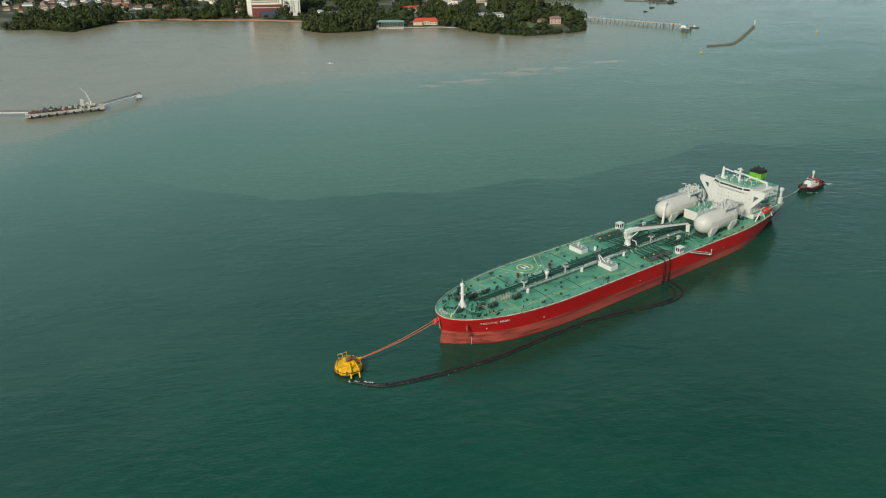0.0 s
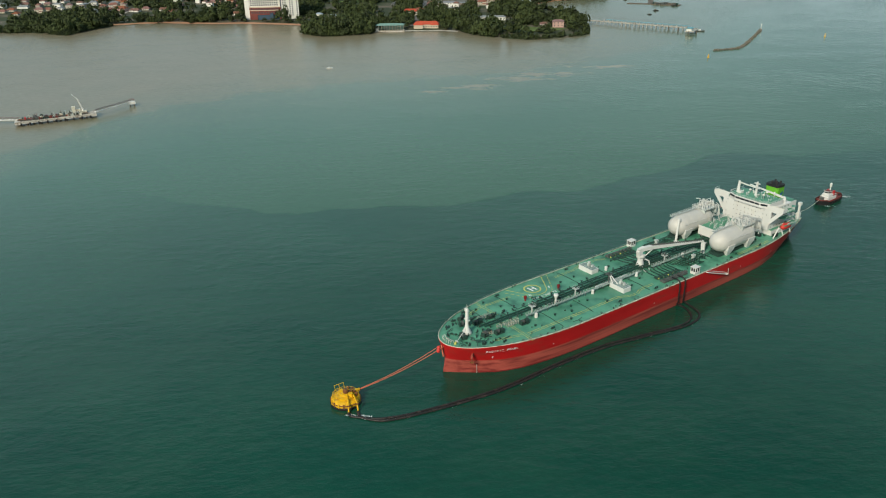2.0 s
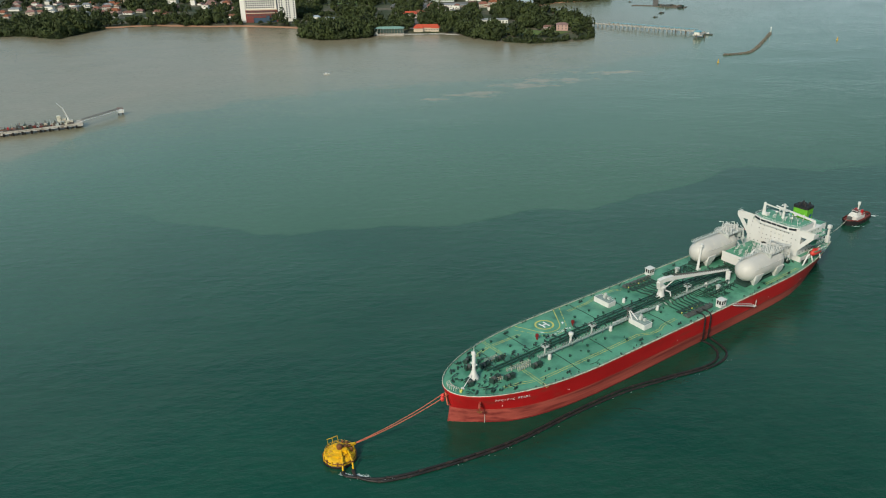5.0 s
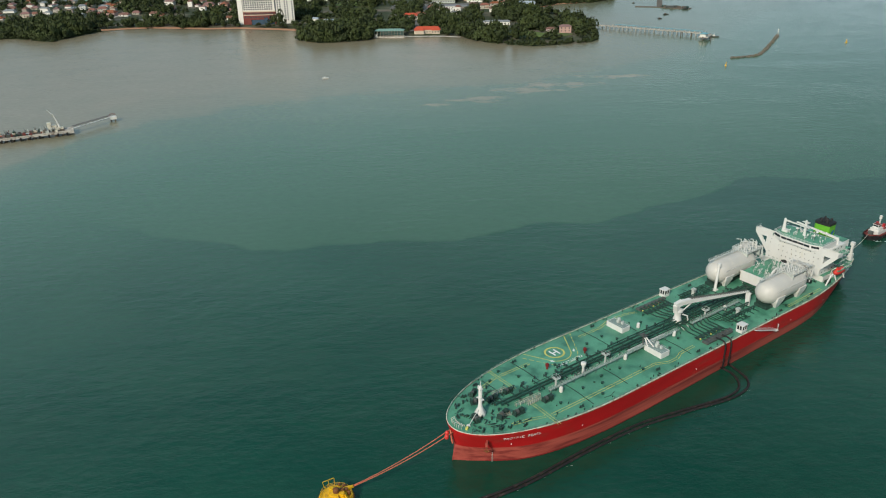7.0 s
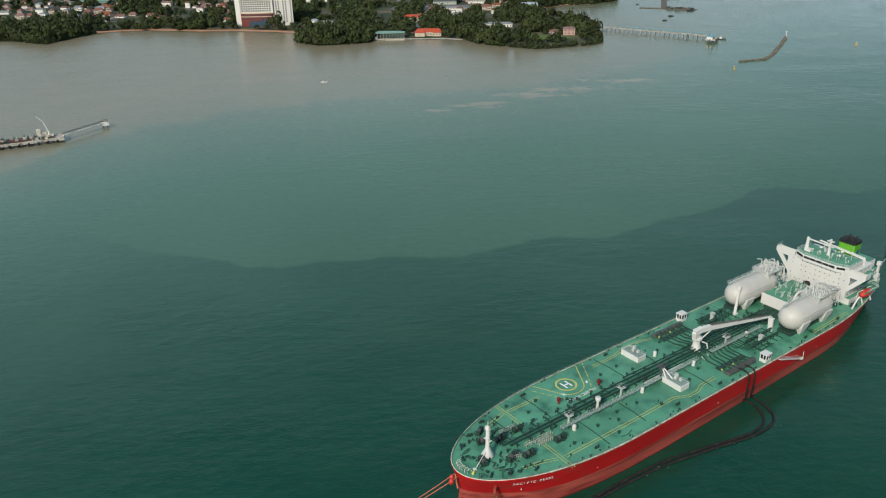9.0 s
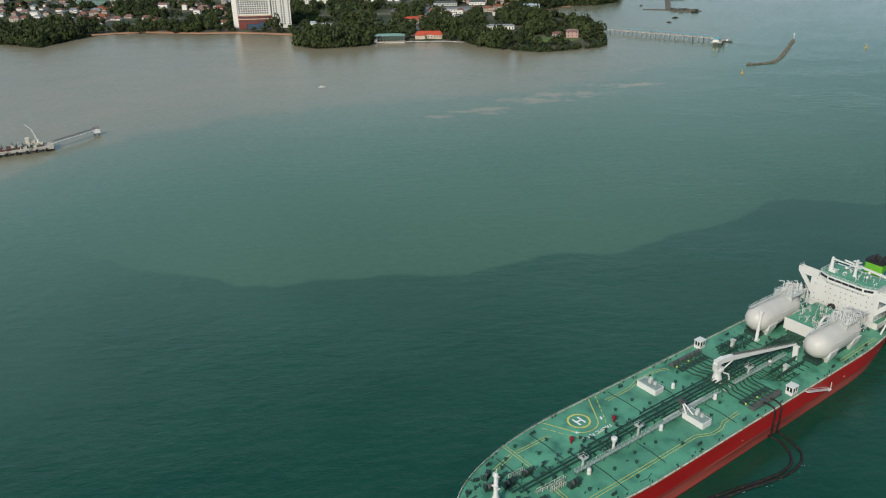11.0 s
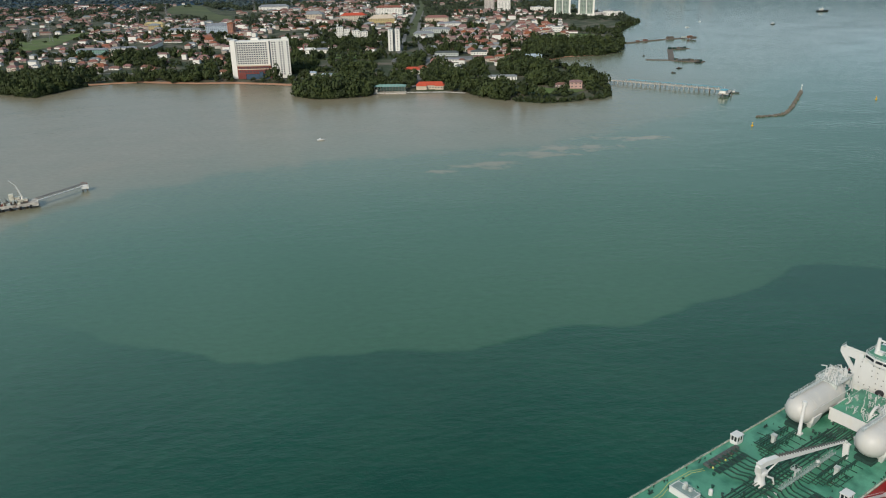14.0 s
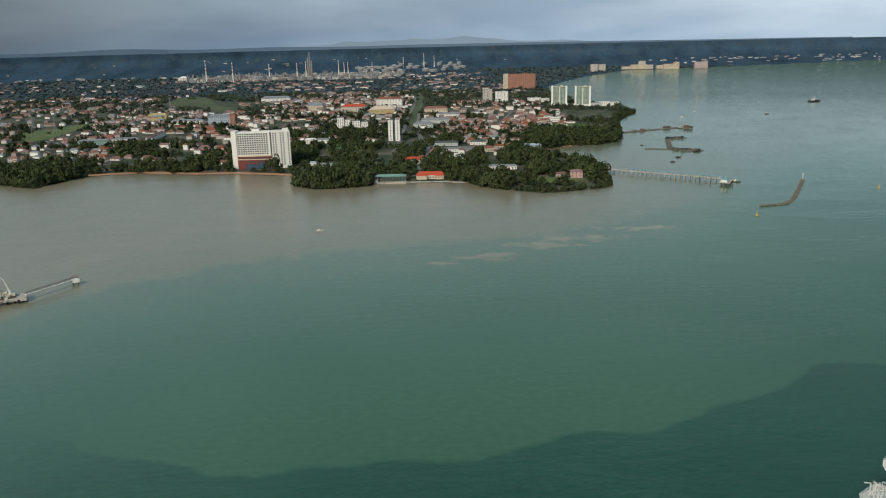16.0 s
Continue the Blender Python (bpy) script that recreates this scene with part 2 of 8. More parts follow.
WHITEL = paint("white_deck_line", (0.75, 0.76, 0.74), 0.6, vary=0.15, scale=0.5, grain=4)
GLASS = paint("dark_window_glass", (0.02, 0.025, 0.03), 0.12, vary=0.2, scale=0.5, spec=0.6)
FUNG = paint("bright_green_funnel_paint", (0.12, 0.38, 0.03), 0.45, vary=0.12, scale=0.3, grain=3)
BLACK = paint("sooty_black_paint", (0.015, 0.015, 0.016), 0.6, vary=0.4, scale=0.6, grain=4)
BLUEL = paint("blue_funnel_mark", (0.02, 0.09, 0.3), 0.5)
ORANGE = paint("orange_lifeboat_paint", (0.58, 0.045, 0.035), 0.4, vary=0.12, scale=0.5)
ROPE = paint("orange_red_rope", (0.5, 0.13, 0.075), 0.8, vary=0.25, scale=0.4, grain=6)
RUBBER = paint("black_brown_rubber", (0.014, 0.012, 0.012), 0.55, vary=0.5, scale=0.2, grain=2, dirt=(0.045, 0.03, 0.022), dirt_amount=0.3)
BAND = paint("worn_hose_band", (0.03, 0.022, 0.019), 0.7, vary=0.4, scale=0.5, grain=3)
BUOYY = paint("yellow_buoy_paint", (0.66, 0.37, 0.008), 0.5, vary=0.2, scale=0.25, grain=2, dirt=(0.3, 0.14, 0.02), dirt_amount=0.4)
RUST = paint("rusty_steel", (0.16, 0.06, 0.02), 0.75, vary=0.4, scale=0.5, grain=3)
FOAM = paint("white_foam", (0.62, 0.68, 0.66), 0.8, vary=0.2, scale=0.4, grain=2)
BOOTD = paint("dark_waterline_growth", (0.17, 0.012, 0.012), 0.5, vary=0.4, scale=0.2, grain=1.5)
EDGEP = paint("pale_beige_edge_paint", (0.58, 0.55, 0.45), 0.6, vary=0.3, scale=0.3, grain=3, dirt=(0.24, 0.16, 0.1), dirt_amount=0.5)
REDBOX = paint("bright_red_paint", (0.42, 0.02, 0.025), 0.5, vary=0.2, scale=0.6)
GREYT = paint("grey_green_roof", (0.2, 0.27, 0.25), 0.65, vary=0.25, scale=0.4, grain=3)
TUGDECK = paint("brick_red_deck_paint", (0.15, 0.03, 0.024), 0.6, vary=0.25, scale=0.3, grain=2)
GREYC = paint("grey_green_grating", (0.2, 0.28, 0.24), 0.7, vary=0.3, scale=0.5, grain=4)


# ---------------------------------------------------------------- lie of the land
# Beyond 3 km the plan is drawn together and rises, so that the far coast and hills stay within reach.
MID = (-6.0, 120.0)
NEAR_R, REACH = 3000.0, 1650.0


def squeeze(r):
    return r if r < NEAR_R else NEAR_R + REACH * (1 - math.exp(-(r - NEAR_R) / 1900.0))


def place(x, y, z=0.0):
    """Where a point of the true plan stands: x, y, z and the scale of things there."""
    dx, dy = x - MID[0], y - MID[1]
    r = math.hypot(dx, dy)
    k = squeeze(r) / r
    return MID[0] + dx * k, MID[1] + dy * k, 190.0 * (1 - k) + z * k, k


COAST = [(-30000, 1200), (-2600, 1250), (-1500, 1270), (-1000, 1290), (-760, 1318), (-700, 1318), (-650, 1292), (-627, 1282), (-615, 1322), (-605, 1356), (-590, 1380),
         (-559, 1393), (-516, 1399), (-467, 1388), (-421, 1376), (-360, 1375), (-298, 1357), (-256, 1342), (-244, 1259), (-206, 1229),
         (-175, 1231), (-138, 1244), (-130, 1261), (-84, 1265), (-28, 1263), (4, 1247), (19, 1227), (41, 1204), (70, 1185), (102, 1170),
         (128, 1175), (159, 1184), (183, 1194), (196, 1213), (205, 1270), (207, 1335), (196, 1420), (168, 1494), (136, 1519), (126, 1564),
         (164, 1588), (189, 1616), (254, 1630), (293, 1666), (326, 1761), (350, 1882), (372, 2037), (425, 2171), (478, 2290), (470, 2400),
         (420, 2520), (370, 2700), (345, 2913), (371, 3489), (504, 3908), (698, 4434), (1025, 5083)]
FAR_COAST = [(1412, 5238), (1826, 5400), (2266, 5573), (2734, 5756), (3400, 6000), (6000, 7000), (16000, 11000)]


def coast_distance(px, py):
    """Signed distance from the coast; positive on land."""
    line = np.array(COAST + FAR_COAST, float)
    best = np.full(px.shape, 1e9)
    cross = np.zeros(px.shape, int)
    for (x0, y0), (x1, y1) in zip(line, line[1:]):
        ex, ey = x1 - x0, y1 - y0
        t = np.clip(((px - x0) * ex + (py - y0) * ey) / (ex * ex + ey * ey), 0, 1)
        best = np.minimum(best, np.hypot(px - x0 - t * ex, py - y0 - t * ey))
        # count coast edges below the point
        hit = ((x0 <= px) & (px < x1)) | ((x1 <= px) & (px < x0))
        yy = y0 + (px - x0) * ey / np.where(ex == 0, 1e-9, ex)
        cross += (hit & (yy < py)).astype(int)
    return np.where(cross % 2 == 1, best, -best)


def ground_height(px, py):
    d = coast_distance(px, py)
    swell = 6.0 * np.sin(px * 0.0021 + 1.0) * np.sin(py * 0.0027 + 0.4)
    inland = np.clip((d - 60) / 500.0, 0, 1)
    return np.clip(d * 0.13, -4, 3.2) + inland * (3.0 + np.maximum(swell, 0))


def ground_at(x, y):
    return float(ground_height(np.array([x], float), np.array([y], float))[0])


def polar_sheet(name, radii, angles, height, material):
    """A sheet of quads round MID; radii and angles are those of the true plan."""
    rr, aa = np.meshgrid(np.array(radii), np.radians(np.array(angles)), indexing="ij")
    px, py = MID[0] + rr * np.sin(aa), MID[1] + rr * np.cos(aa)
    h = height(px, py)
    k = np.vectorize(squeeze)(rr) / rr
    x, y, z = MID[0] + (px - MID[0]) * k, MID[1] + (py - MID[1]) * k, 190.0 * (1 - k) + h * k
    n, m = rr.shape
    co = np.stack([x, y, z], -1).reshape(-1, 3)
    i = np.arange(n * m).reshape(n, m)
    keep = (coast_distance(px, py) < 300.0)[:-1, :-1].ravel() if name == "sea" else np.ones((n - 1) * (m - 1), bool)
    quads = np.stack([i[:-1, :-1], i[1:, :-1], i[1:, 1:], i[:-1, 1:]], -1).reshape(-1, 4)[keep]
    me = bpy.data.meshes.new(name)
    me.from_pydata(co.tolist(), [], quads.tolist())
    me.materials.append(material)
    me.polygons.foreach_set("use_smooth", [True] * len(me.polygons))
    return me, px.ravel(), py.ravel()


# ---------------------------------------------------------------- sea
def sea_material():
    m = bpy.data.materials.new("sea_water")
    m.use_nodes = True
    nt = m.node_tree
    N, L = nt.nodes, nt.links
    bsdf = N["Principled BSDF"]
    bsdf.inputs["IOR"].default_value = 1.33
    bsdf.inputs["Specular IOR Level"].default_value = 0.6
    co = N.new("ShaderNodeTexCoord")

    def noise_at(scale, detail, stretch=(1, 1, 1), rough=0.5):
        mp = N.new("ShaderNodeMapping")
        mp.inputs["Scale"].default_value = stretch
        mp.inputs["Rotation"].default_value = (0, 0, -0.32)
        t = N.new("ShaderNodeTexNoise")
        t.inputs["Scale"].default_value, t.inputs["Detail"].default_value, t.inputs["Roughness"].default_value = scale, detail, rough
        L.new(co.outputs["Object"], mp.inputs["Vector"])
        L.new(mp.outputs["Vector"], t.inputs["Vector"])
        return t.outputs["Fac"]

    def math_node(op, a, b, c=None):
        n = N.new("ShaderNodeMath")
        n.operation = op
        for i, v in enumerate((a, b, c)):
            if v is None:
                continue
            if isinstance(v, (int, float)):
                n.inputs[i].default_value = v
            else:
                L.new(v, n.inputs[i])
        return n.outputs[0]

    def span(v, a, b, lo=0.0, hi=1.0, smooth=True):
        n = N.new("ShaderNodeMapRange")
        n.interpolation_type = "SMOOTHSTEP" if smooth else "LINEAR"
        L.new(v, n.inputs["Value"])
        for k, val in (("From Min", a), ("From Max", b), ("To Min", lo), ("To Max", hi)):
            n.inputs[k].default_value = val
        return n.outputs["Result"]

    def mix(f, a, b):
        n = N.new("ShaderNodeMix")
        n.data_type = "RGBA"
        for s, v in (("Factor", f), ("A", a), ("B", b)):
            if isinstance(v, tuple):
                n.inputs[s].default_value = (*v, 1)
            elif isinstance(v, float):
                n.inputs[s].default_value = v
            else:
                L.new(v, n.inputs[s])
        return n.outputs["Result"]

    front = N.new("ShaderNodeAttribute")
    front.attribute_name = "silt_front"
    shore = N.new("ShaderNodeAttribute")
    shore.attribute_name = "grey_front"
    mud = N.new("ShaderNodeAttribute")
    mud.attribute_name = "mud_plume"
    wob = noise_at(0.022, 3.0, rough=0.45)
    big = noise_at(0.006, 4.0)
    d = math_node("MULTIPLY_ADD", wob, 26.0, math_node("ADD", front.outputs["Fac"], -13.0))
    sharp = span(d, -1.0, 5.0)
    broad = span(math_node("MULTIPLY_ADD", big, 120.0, math_node("ADD", front.outputs["Fac"], -60.0)), -190.0, 160.0)
    # the front blurs out towards the west
    sx = N.new("ShaderNodeSeparateXYZ")
    L.new(co.outputs["Object"], sx.inputs["Vector"])
    soft = span(math_node("ADD", d, math_node("MULTIPLY", wob, 60.0)), -280.0, 110.0)
    west = span(sx.outputs["X"], -290.0, -110.0)
    west = math_node("MULTIPLY", west, span(sx.outputs["X"], 130.0, 300.0, 1.0, 0.65))
    clear = math_node("ADD", math_node("MULTIPLY", sharp, west), math_node("MULTIPLY", soft, math_node("SUBTRACT", 1.0, west)))
    silt = math_node("MULTIPLY_ADD", clear, 0.62, math_node("MULTIPLY", broad, 0.38))
    deep = mix(span(big, 0.3, 0.7), SEA_DEEP_A, SEA_DEEP_B)
    col = mix(silt, deep, SEA_SILT)
    # greyer silt towards the western shore, behind a second, weaker front
    edge = math_node("MULTIPLY_ADD", noise_at(0.02, 5.0, rough=0.6), 90.0, math_node("ADD", shore.outputs["Fac"], -45.0))
    near = math_node("MULTIPLY_ADD", span(edge, -8.0, 30.0), 0.26, math_node("MULTIPLY", span(edge, -230.0, 230.0), 0.6))
    # the eastern bay stays clearer
    near = math_node("MULTIPLY", near, span(sx.outputs["X"], 40.0, 480.0, 1.0, 0.28))
    col = mix(near, col, SEA_SHORE)
    m_edge = span(math_node("MULTIPLY_ADD", noise_at(0.04, 6.0, (1, 1.4, 1), 0.6), 3.0, math_node("ADD", mud.outputs["Fac"], -1.82)), 0.05, 0.7)
    m_edge = math_node("MULTIPLY", m_edge, span(mud.outputs["Fac"], 0.05, 0.5))
    col = mix(math_node("MULTIPLY", m_edge, 0.62), col, SEA_MUD)
    mott = noise_at(0.018, 5.0, (1, 1.7, 1), 0.6)
    col = mix(span(mott, 0.3, 0.72, 0.0, 0.14), col, SEA_SILT)
    # light and dark of the wave faces, put into the base colour
    fleck = noise_at(0.15, 4.0, (1, 1.9, 1), 0.62)
    hs = N.new("ShaderNodeHueSaturation")
    L.new(col, hs.inputs["Color"])
    L.new(span(fleck, 0.3, 0.72, 0.9, 1.13, False), hs.inputs["Value"])
    col = hs.outputs["Color"]
    L.new(col, bsdf.inputs["Base Color"])
    # waves: chop, wind ripples and gusts
    gust = span(noise_at(0.008, 3.0, (1, 1.6, 1)), 0.35, 0.7, 0.5, 1.25)
    chop = noise_at(0.11, 5.0, (1.0, 1.7, 1), 0.62)
    rip = noise_at(0.8, 3.0, (1.0, 2.0, 1), 0.6)
    crest = noise_at(0.07, 3.0, (0.55, 1.7, 1), 0.5)
    hgt = math_node("MULTIPLY", math_node("MULTIPLY_ADD", rip, 0.09, math_node("MULTIPLY_ADD", crest, 0.45, chop)), gust)
    # silty shallows lie calmer
    hgt = math_node("MULTIPLY", hgt, math_node("MULTIPLY_ADD", silt, -0.45, 1.0))
    b = N.new("ShaderNodeBump")
    b.inputs["Strength"].default_value, b.inputs["Distance"].default_value = SEA_BUMP, 1.0
    L.new(hgt, b.inputs["Height"])
    L.new(b.outputs["Normal"], bsdf.inputs["Normal"])
    # short steep ripples over the shallows scatter what they mirror
    L.new(math_node("MULTIPLY_ADD", near, 0.16, 0.12), bsdf.inputs["Roughness"])
    return m


SEA_DEEP_A, SEA_DEEP_B = (0.0012, 0.041, 0.0245), (0.0022, 0.053, 0.032)
SEA_SILT, SEA_SHORE, SEA_MUD = (0.039, 0.108, 0.060), (0.245, 0.195, 0.135), (0.30, 0.225, 0.15)
SEA_BUMP = 0.44

FRONT = [(-900, 600), (-420, 575), (-279, 550), (-254, 553), (-203, 526), (-154, 511), (-133, 503), (-109, 501), (-89, 507), (-51, 512), (-44, 509), (-6, 512),
         (16, 524), (49, 538), (80, 536), (105, 550), (143, 569), (174, 589), (207, 621), (232, 620), (262, 606), (420, 640), (1200, 700)]
GREY = [(-900, 520), (-520, 570), (-372, 650), (-345, 731), (-290, 799), (-242, 830), (-189, 859), (-122, 890), (-73, 905), (-9, 912), (56, 925), (97, 950), (180, 1000), (274, 1085), (361, 1200), (520, 1450), (900, 1900), (2000, 2900), (6000, 4600)]
PLUMES = [(-24, 849, 20, 9), (12, 866, 34, 13), (24, 874, 26, 10), (70, 908, 46, 16), (110, 932, 50, 16), (175, 968, 60, 12)]

radii = sorted([0.001, 6.0] + list(np.geomspace(14, 3000, 170)) + list(np.linspace(716, 900, 70)) + list(np.geomspace(3080, 40000, 40)))
SEA = sea_material()
me, spx, spy = polar_sheet("sea", radii, np.linspace(-180, 180, 361), lambda x, y: 0 * x, SEA)
front_y = np.interp(spx, [p[0] for p in FRONT], [p[1] for p in FRONT])
me.attributes.new("silt_front", "FLOAT", "POINT").data.foreach_set("value", np.clip(spy - front_y, -600, 600).astype(np.float32))
grey_y = np.interp(spx, [p[0] for p in GREY], [p[1] for p in GREY])
me.attributes.new("grey_front", "FLOAT", "POINT").data.foreach_set("value", np.clip(spy - grey_y, -600, 600).astype(np.float32))
mud_v = np.zeros(spx.shape)
for mx_, my_, sx_, sy_ in PLUMES:
    mud_v = np.maximum(mud_v, np.exp(-((spx - mx_) / sx_) ** 2 - ((spy - my_) / sy_) ** 2))
me.attributes.new("mud_plume", "FLOAT", "POINT").data.foreach_set("value", mud_v.astype(np.float32))
sea = tagged(new("water", me), "rippled teal sea with a pale silty tide front", "water", kind="structure")

# ---------------------------------------------------------------- ground
LAWN = paint("mixed_ground", (0.028, 0.04, 0.013), 0.9, vary=0.5, scale=0.012, grain=0.12, dirt=(0.13, 0.108, 0.078), dirt_amount=0.62)
SAND = paint("beach_sand", (0.38, 0.2, 0.12), 0.9, vary=0.25, scale=0.05, grain=0.4)
# distance haze is mixed into the blue of this canopy colour
WOODS = paint("haze_tinted_canopy", (0.036, 0.066, 0.098), 1.0, vary=0.5, scale=0.008, grain=0.07, spec=0.0, stretch=(1, 0.35, 1.2), dirt=(0.05, 0.074, 0.092), dirt_amount=0.45)
me, _, _ = polar_sheet("ground", np.geomspace(1000, 3300, 160), np.linspace(-62, 75, 330), ground_height, LAWN)
ground = tagged(new("ground", me), "low green coastal land with bare earth patches", "ground", kind="structure")
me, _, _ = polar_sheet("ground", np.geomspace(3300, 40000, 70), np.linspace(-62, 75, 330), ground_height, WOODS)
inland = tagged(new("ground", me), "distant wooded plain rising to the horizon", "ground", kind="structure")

# ---------------------------------------------------------------- tanker
# ship axes: x aft from the bow, y to starboard, z up from the waterline
# trimmed a little by the stern
SHIP = pose(-9.403, 310.997, -0.5, 0, 0.6, 36.708) @ Matrix.Diagonal((1.0234, 1.0043, 1.0, 1.0))
tanker = thing("oil_tanker", SHIP, "red-hulled crude oil tanker with green deck, moored to a buoy", "ship")
LENGTH, DECK, KNUCKLE, HALF = 250.0, 15.0, 7.4, 23.7


def deck_half(x):
    if x < 66:
        return HALF * max(1 - (1 - x / 66) ** 2.2, 0.0) ** 0.5
    if x > 185:
        return HALF * (1 - 0.24 * ((x - 185) / 45) ** 2)
    return HALF


WATER_X = (0.6, 2.0, 5.0, 11.7, 20.5, 32.5, 46.4, 61.7, 80, 185, 199, 215, 232, 250)
WATER_Y = (0.0, 1.3, 4.0, 9.4, 15.5, 19.2, 21.4, 22.5, 22.9, 22.8, 21.6, 18.2, 12.0, 4.0)


def water_half(x):
    return float(np.interp(x, WATER_X, WATER_Y))


def water_z(x):
    """Height of the sea on the trimmed hull."""
    return 0.5 + 0.01072 * x


def hull_half(x, z):
    k = min(max((z - water_z(x)) / (DECK - water_z(x)), 0), 1)
    k = k ** 1.25 if x < 100 else k ** 0.75
    return water_half(x) * (1 - k) + deck_half(x) * k


def deck_z(x, y):
    return DECK + 0.5 * (1 - min(abs(y) / HALF, 1) ** 2)


def line_z(x, y):
    return deck_z(x, y) + 0.03


STATIONS = [0, 0.25, 0.7, 1.4, 2.4, 3.6, 5, 7, 9.5, 12, 15, 19, 24, 30, 36, 44, 52, 60] + list(range(70, 186, 11)) + list(range(188, 250, 5)) + [250]


def hull_band(zs):
    s = Shape()
    ends = []
    n = len(zs)
    for side in (-1, 1):
        base = len(s.v)
        for x in STATIONS:
            for z in zs:
                # the stem draws in above the forefoot and rakes out again to the deck
                aft = float(np.interp(z, (-3, 2.0, 7.4, DECK), (-0.4, 0.3, 1.5, 0.0))) * max(1 - x / 30, 0.0)
                s.v.append((x + aft, side * hull_half(x, z), z))
        for i in range(len(STATIONS) - 1):
            for j in range(n - 1):
                q = (base + i * n + j, base + (i + 1) * n + j, base + (i + 1) * n + j + 1, base + i * n + j + 1)
                s.f.append(q if side < 0 else q[::-1])
        ends.append(base + (len(STATIONS) - 1) * n)
    for j in range(n - 1):
        s.f.append((ends[0] + j, ends[1] + j, ends[1] + j + 1, ends[0] + j + 1))
    return s


part("hull", hull_band([KNUCKLE, 9, 11, 13, DECK]), RED, tanker, "deep red painted topsides", smooth=True)
part("lower_hull", hull_band([-3, 0, 0.6, 1.5, 2.5, 3.5, 5, KNUCKLE]), BOOT, tanker, "faded pinkish red lower hull", smooth=True)
part("waterline_band", Shape().add([(x, sd * (hull_half(x, water_z(x)) + 0.05), z) for sd in (-1, 1) for x in STATIONS[8:] for z in (water_z(x) - 0.5, water_z(x) + 0.5)],
     [(o + 2 * i, o + 2 * i + 2, o + 2 * i + 3, o + 2 * i + 1) for o in (0, 2 * len(STATIONS[8:])) for i in range(len(STATIONS[8:]) - 1)]), BOOTD, tanker, "dark weed-stained waterline")
s = Shape()
for x in STATIONS:
    b = deck_half(x)
    for k in (-1, -0.6, -0.2, 0.2, 0.6, 1):
        s.v.append((x, b * k, deck_z(x, b * k)))
s.f += [(6 * i + j, 6 * i + 6 + j, 6 * i + 7 + j, 6 * i + 1 + j) for i in range(len(STATIONS) - 1) for j in range(5)]
part("deck", s, DECKG, tanker, "worn green painted main deck", smooth=True)

# pale waterway bar along the deck edge, bulwark round the bow
for side in (-1, 1):
    s = Shape()
    xs = [x for x in STATIONS if x >= 24]
    for x in xs:
        b = deck_half(x) - 0.12
        s.v += [(x, side * b, DECK), (x, side * b, DECK + 0.38), (x, side * (b - 0.35), DECK + 0.38), (x, side * (b - 0.35), DECK)]
    s.f += [(4 * i + j, 4 * i + 4 + j, 4 * i + 5 + j, 4 * i + 1 + j) for i in range(len(xs) - 1) for j in range(3)]
    part("waterway_bar", s, EDGEP, tanker, "pale beige deck edge bar")
    s = Shape()
    xs = [x for x in STATIONS if x <= 24]
    for x in xs:
        b = deck_half(x)
        s.v += [(x, side * b, DECK - 0.05), (x, side * b, DECK + 0.5 - 0.2 * x / 24), (x + 0.25, side * max(b - 0.25, 0), DECK + 0.5 - 0.2 * x / 24), (x + 0.25, side * max(b - 0.25, 0), DECK)]
    s.f += [(4 * i + j, 4 * i + 4 + j, 4 * i + 5 + j, 4 * i + 1 + j) for i in range(len(xs) - 1) for j in range(3)]
    part("bulwark", s, RED, tanker, "low red bow bulwark with pale capping")
    part("bulwark_cap", Shape().tube([(x + 0.1, side * max(deck_half(x) - 0.12, 0), DECK + 0.55 - 0.2 * x / 24) for x in xs], 0.18, 6), EDGEP, tanker, "pale capping")
    # guard rail
    post = mesh_of("rail_post", Shape().cyl((0, 0, 0), (0, 0, 1.15), 0.08, 0.07, 6), GREYC)
    x = 2.0
    pts = []
    while x < 248:
        y = side * (deck_half(x) - 0.5)
        part("rail_post", post, EDGEP if side > 0 else GREYC, tanker, at=pose(x, y, DECK + 0.05))
        pts.append((x, y))
        x += 3.0 if x > 20 else 1.8
    for h in (0.6, 1.15):
        part("guard_rail", Shape().tube([(a, b, DECK + h) for a, b in pts], 0.045, 5), GREYC, tanker)


def text_mesh(body, size, material, extrude=0.0):
    cu = bpy.data.curves.new("lettering", "FONT")
    cu.body, cu.size, cu.extrude = body, size, extrude
    cu.align_x, cu.align_y = "CENTER", "CENTER"
    ob = new("lettering", cu)
    bpy.context.view_layer.update()
    me = bpy.data.meshes.new_from_object(ob.evaluated_get(bpy.context.evaluated_depsgraph_get()))
    bpy.data.objects.remove(ob)
    me.materials.clear()
    me.materials.append(material)
    return me


# name on both bows, letter by letter round the curve
NAME = "PACIFIC PEARL"
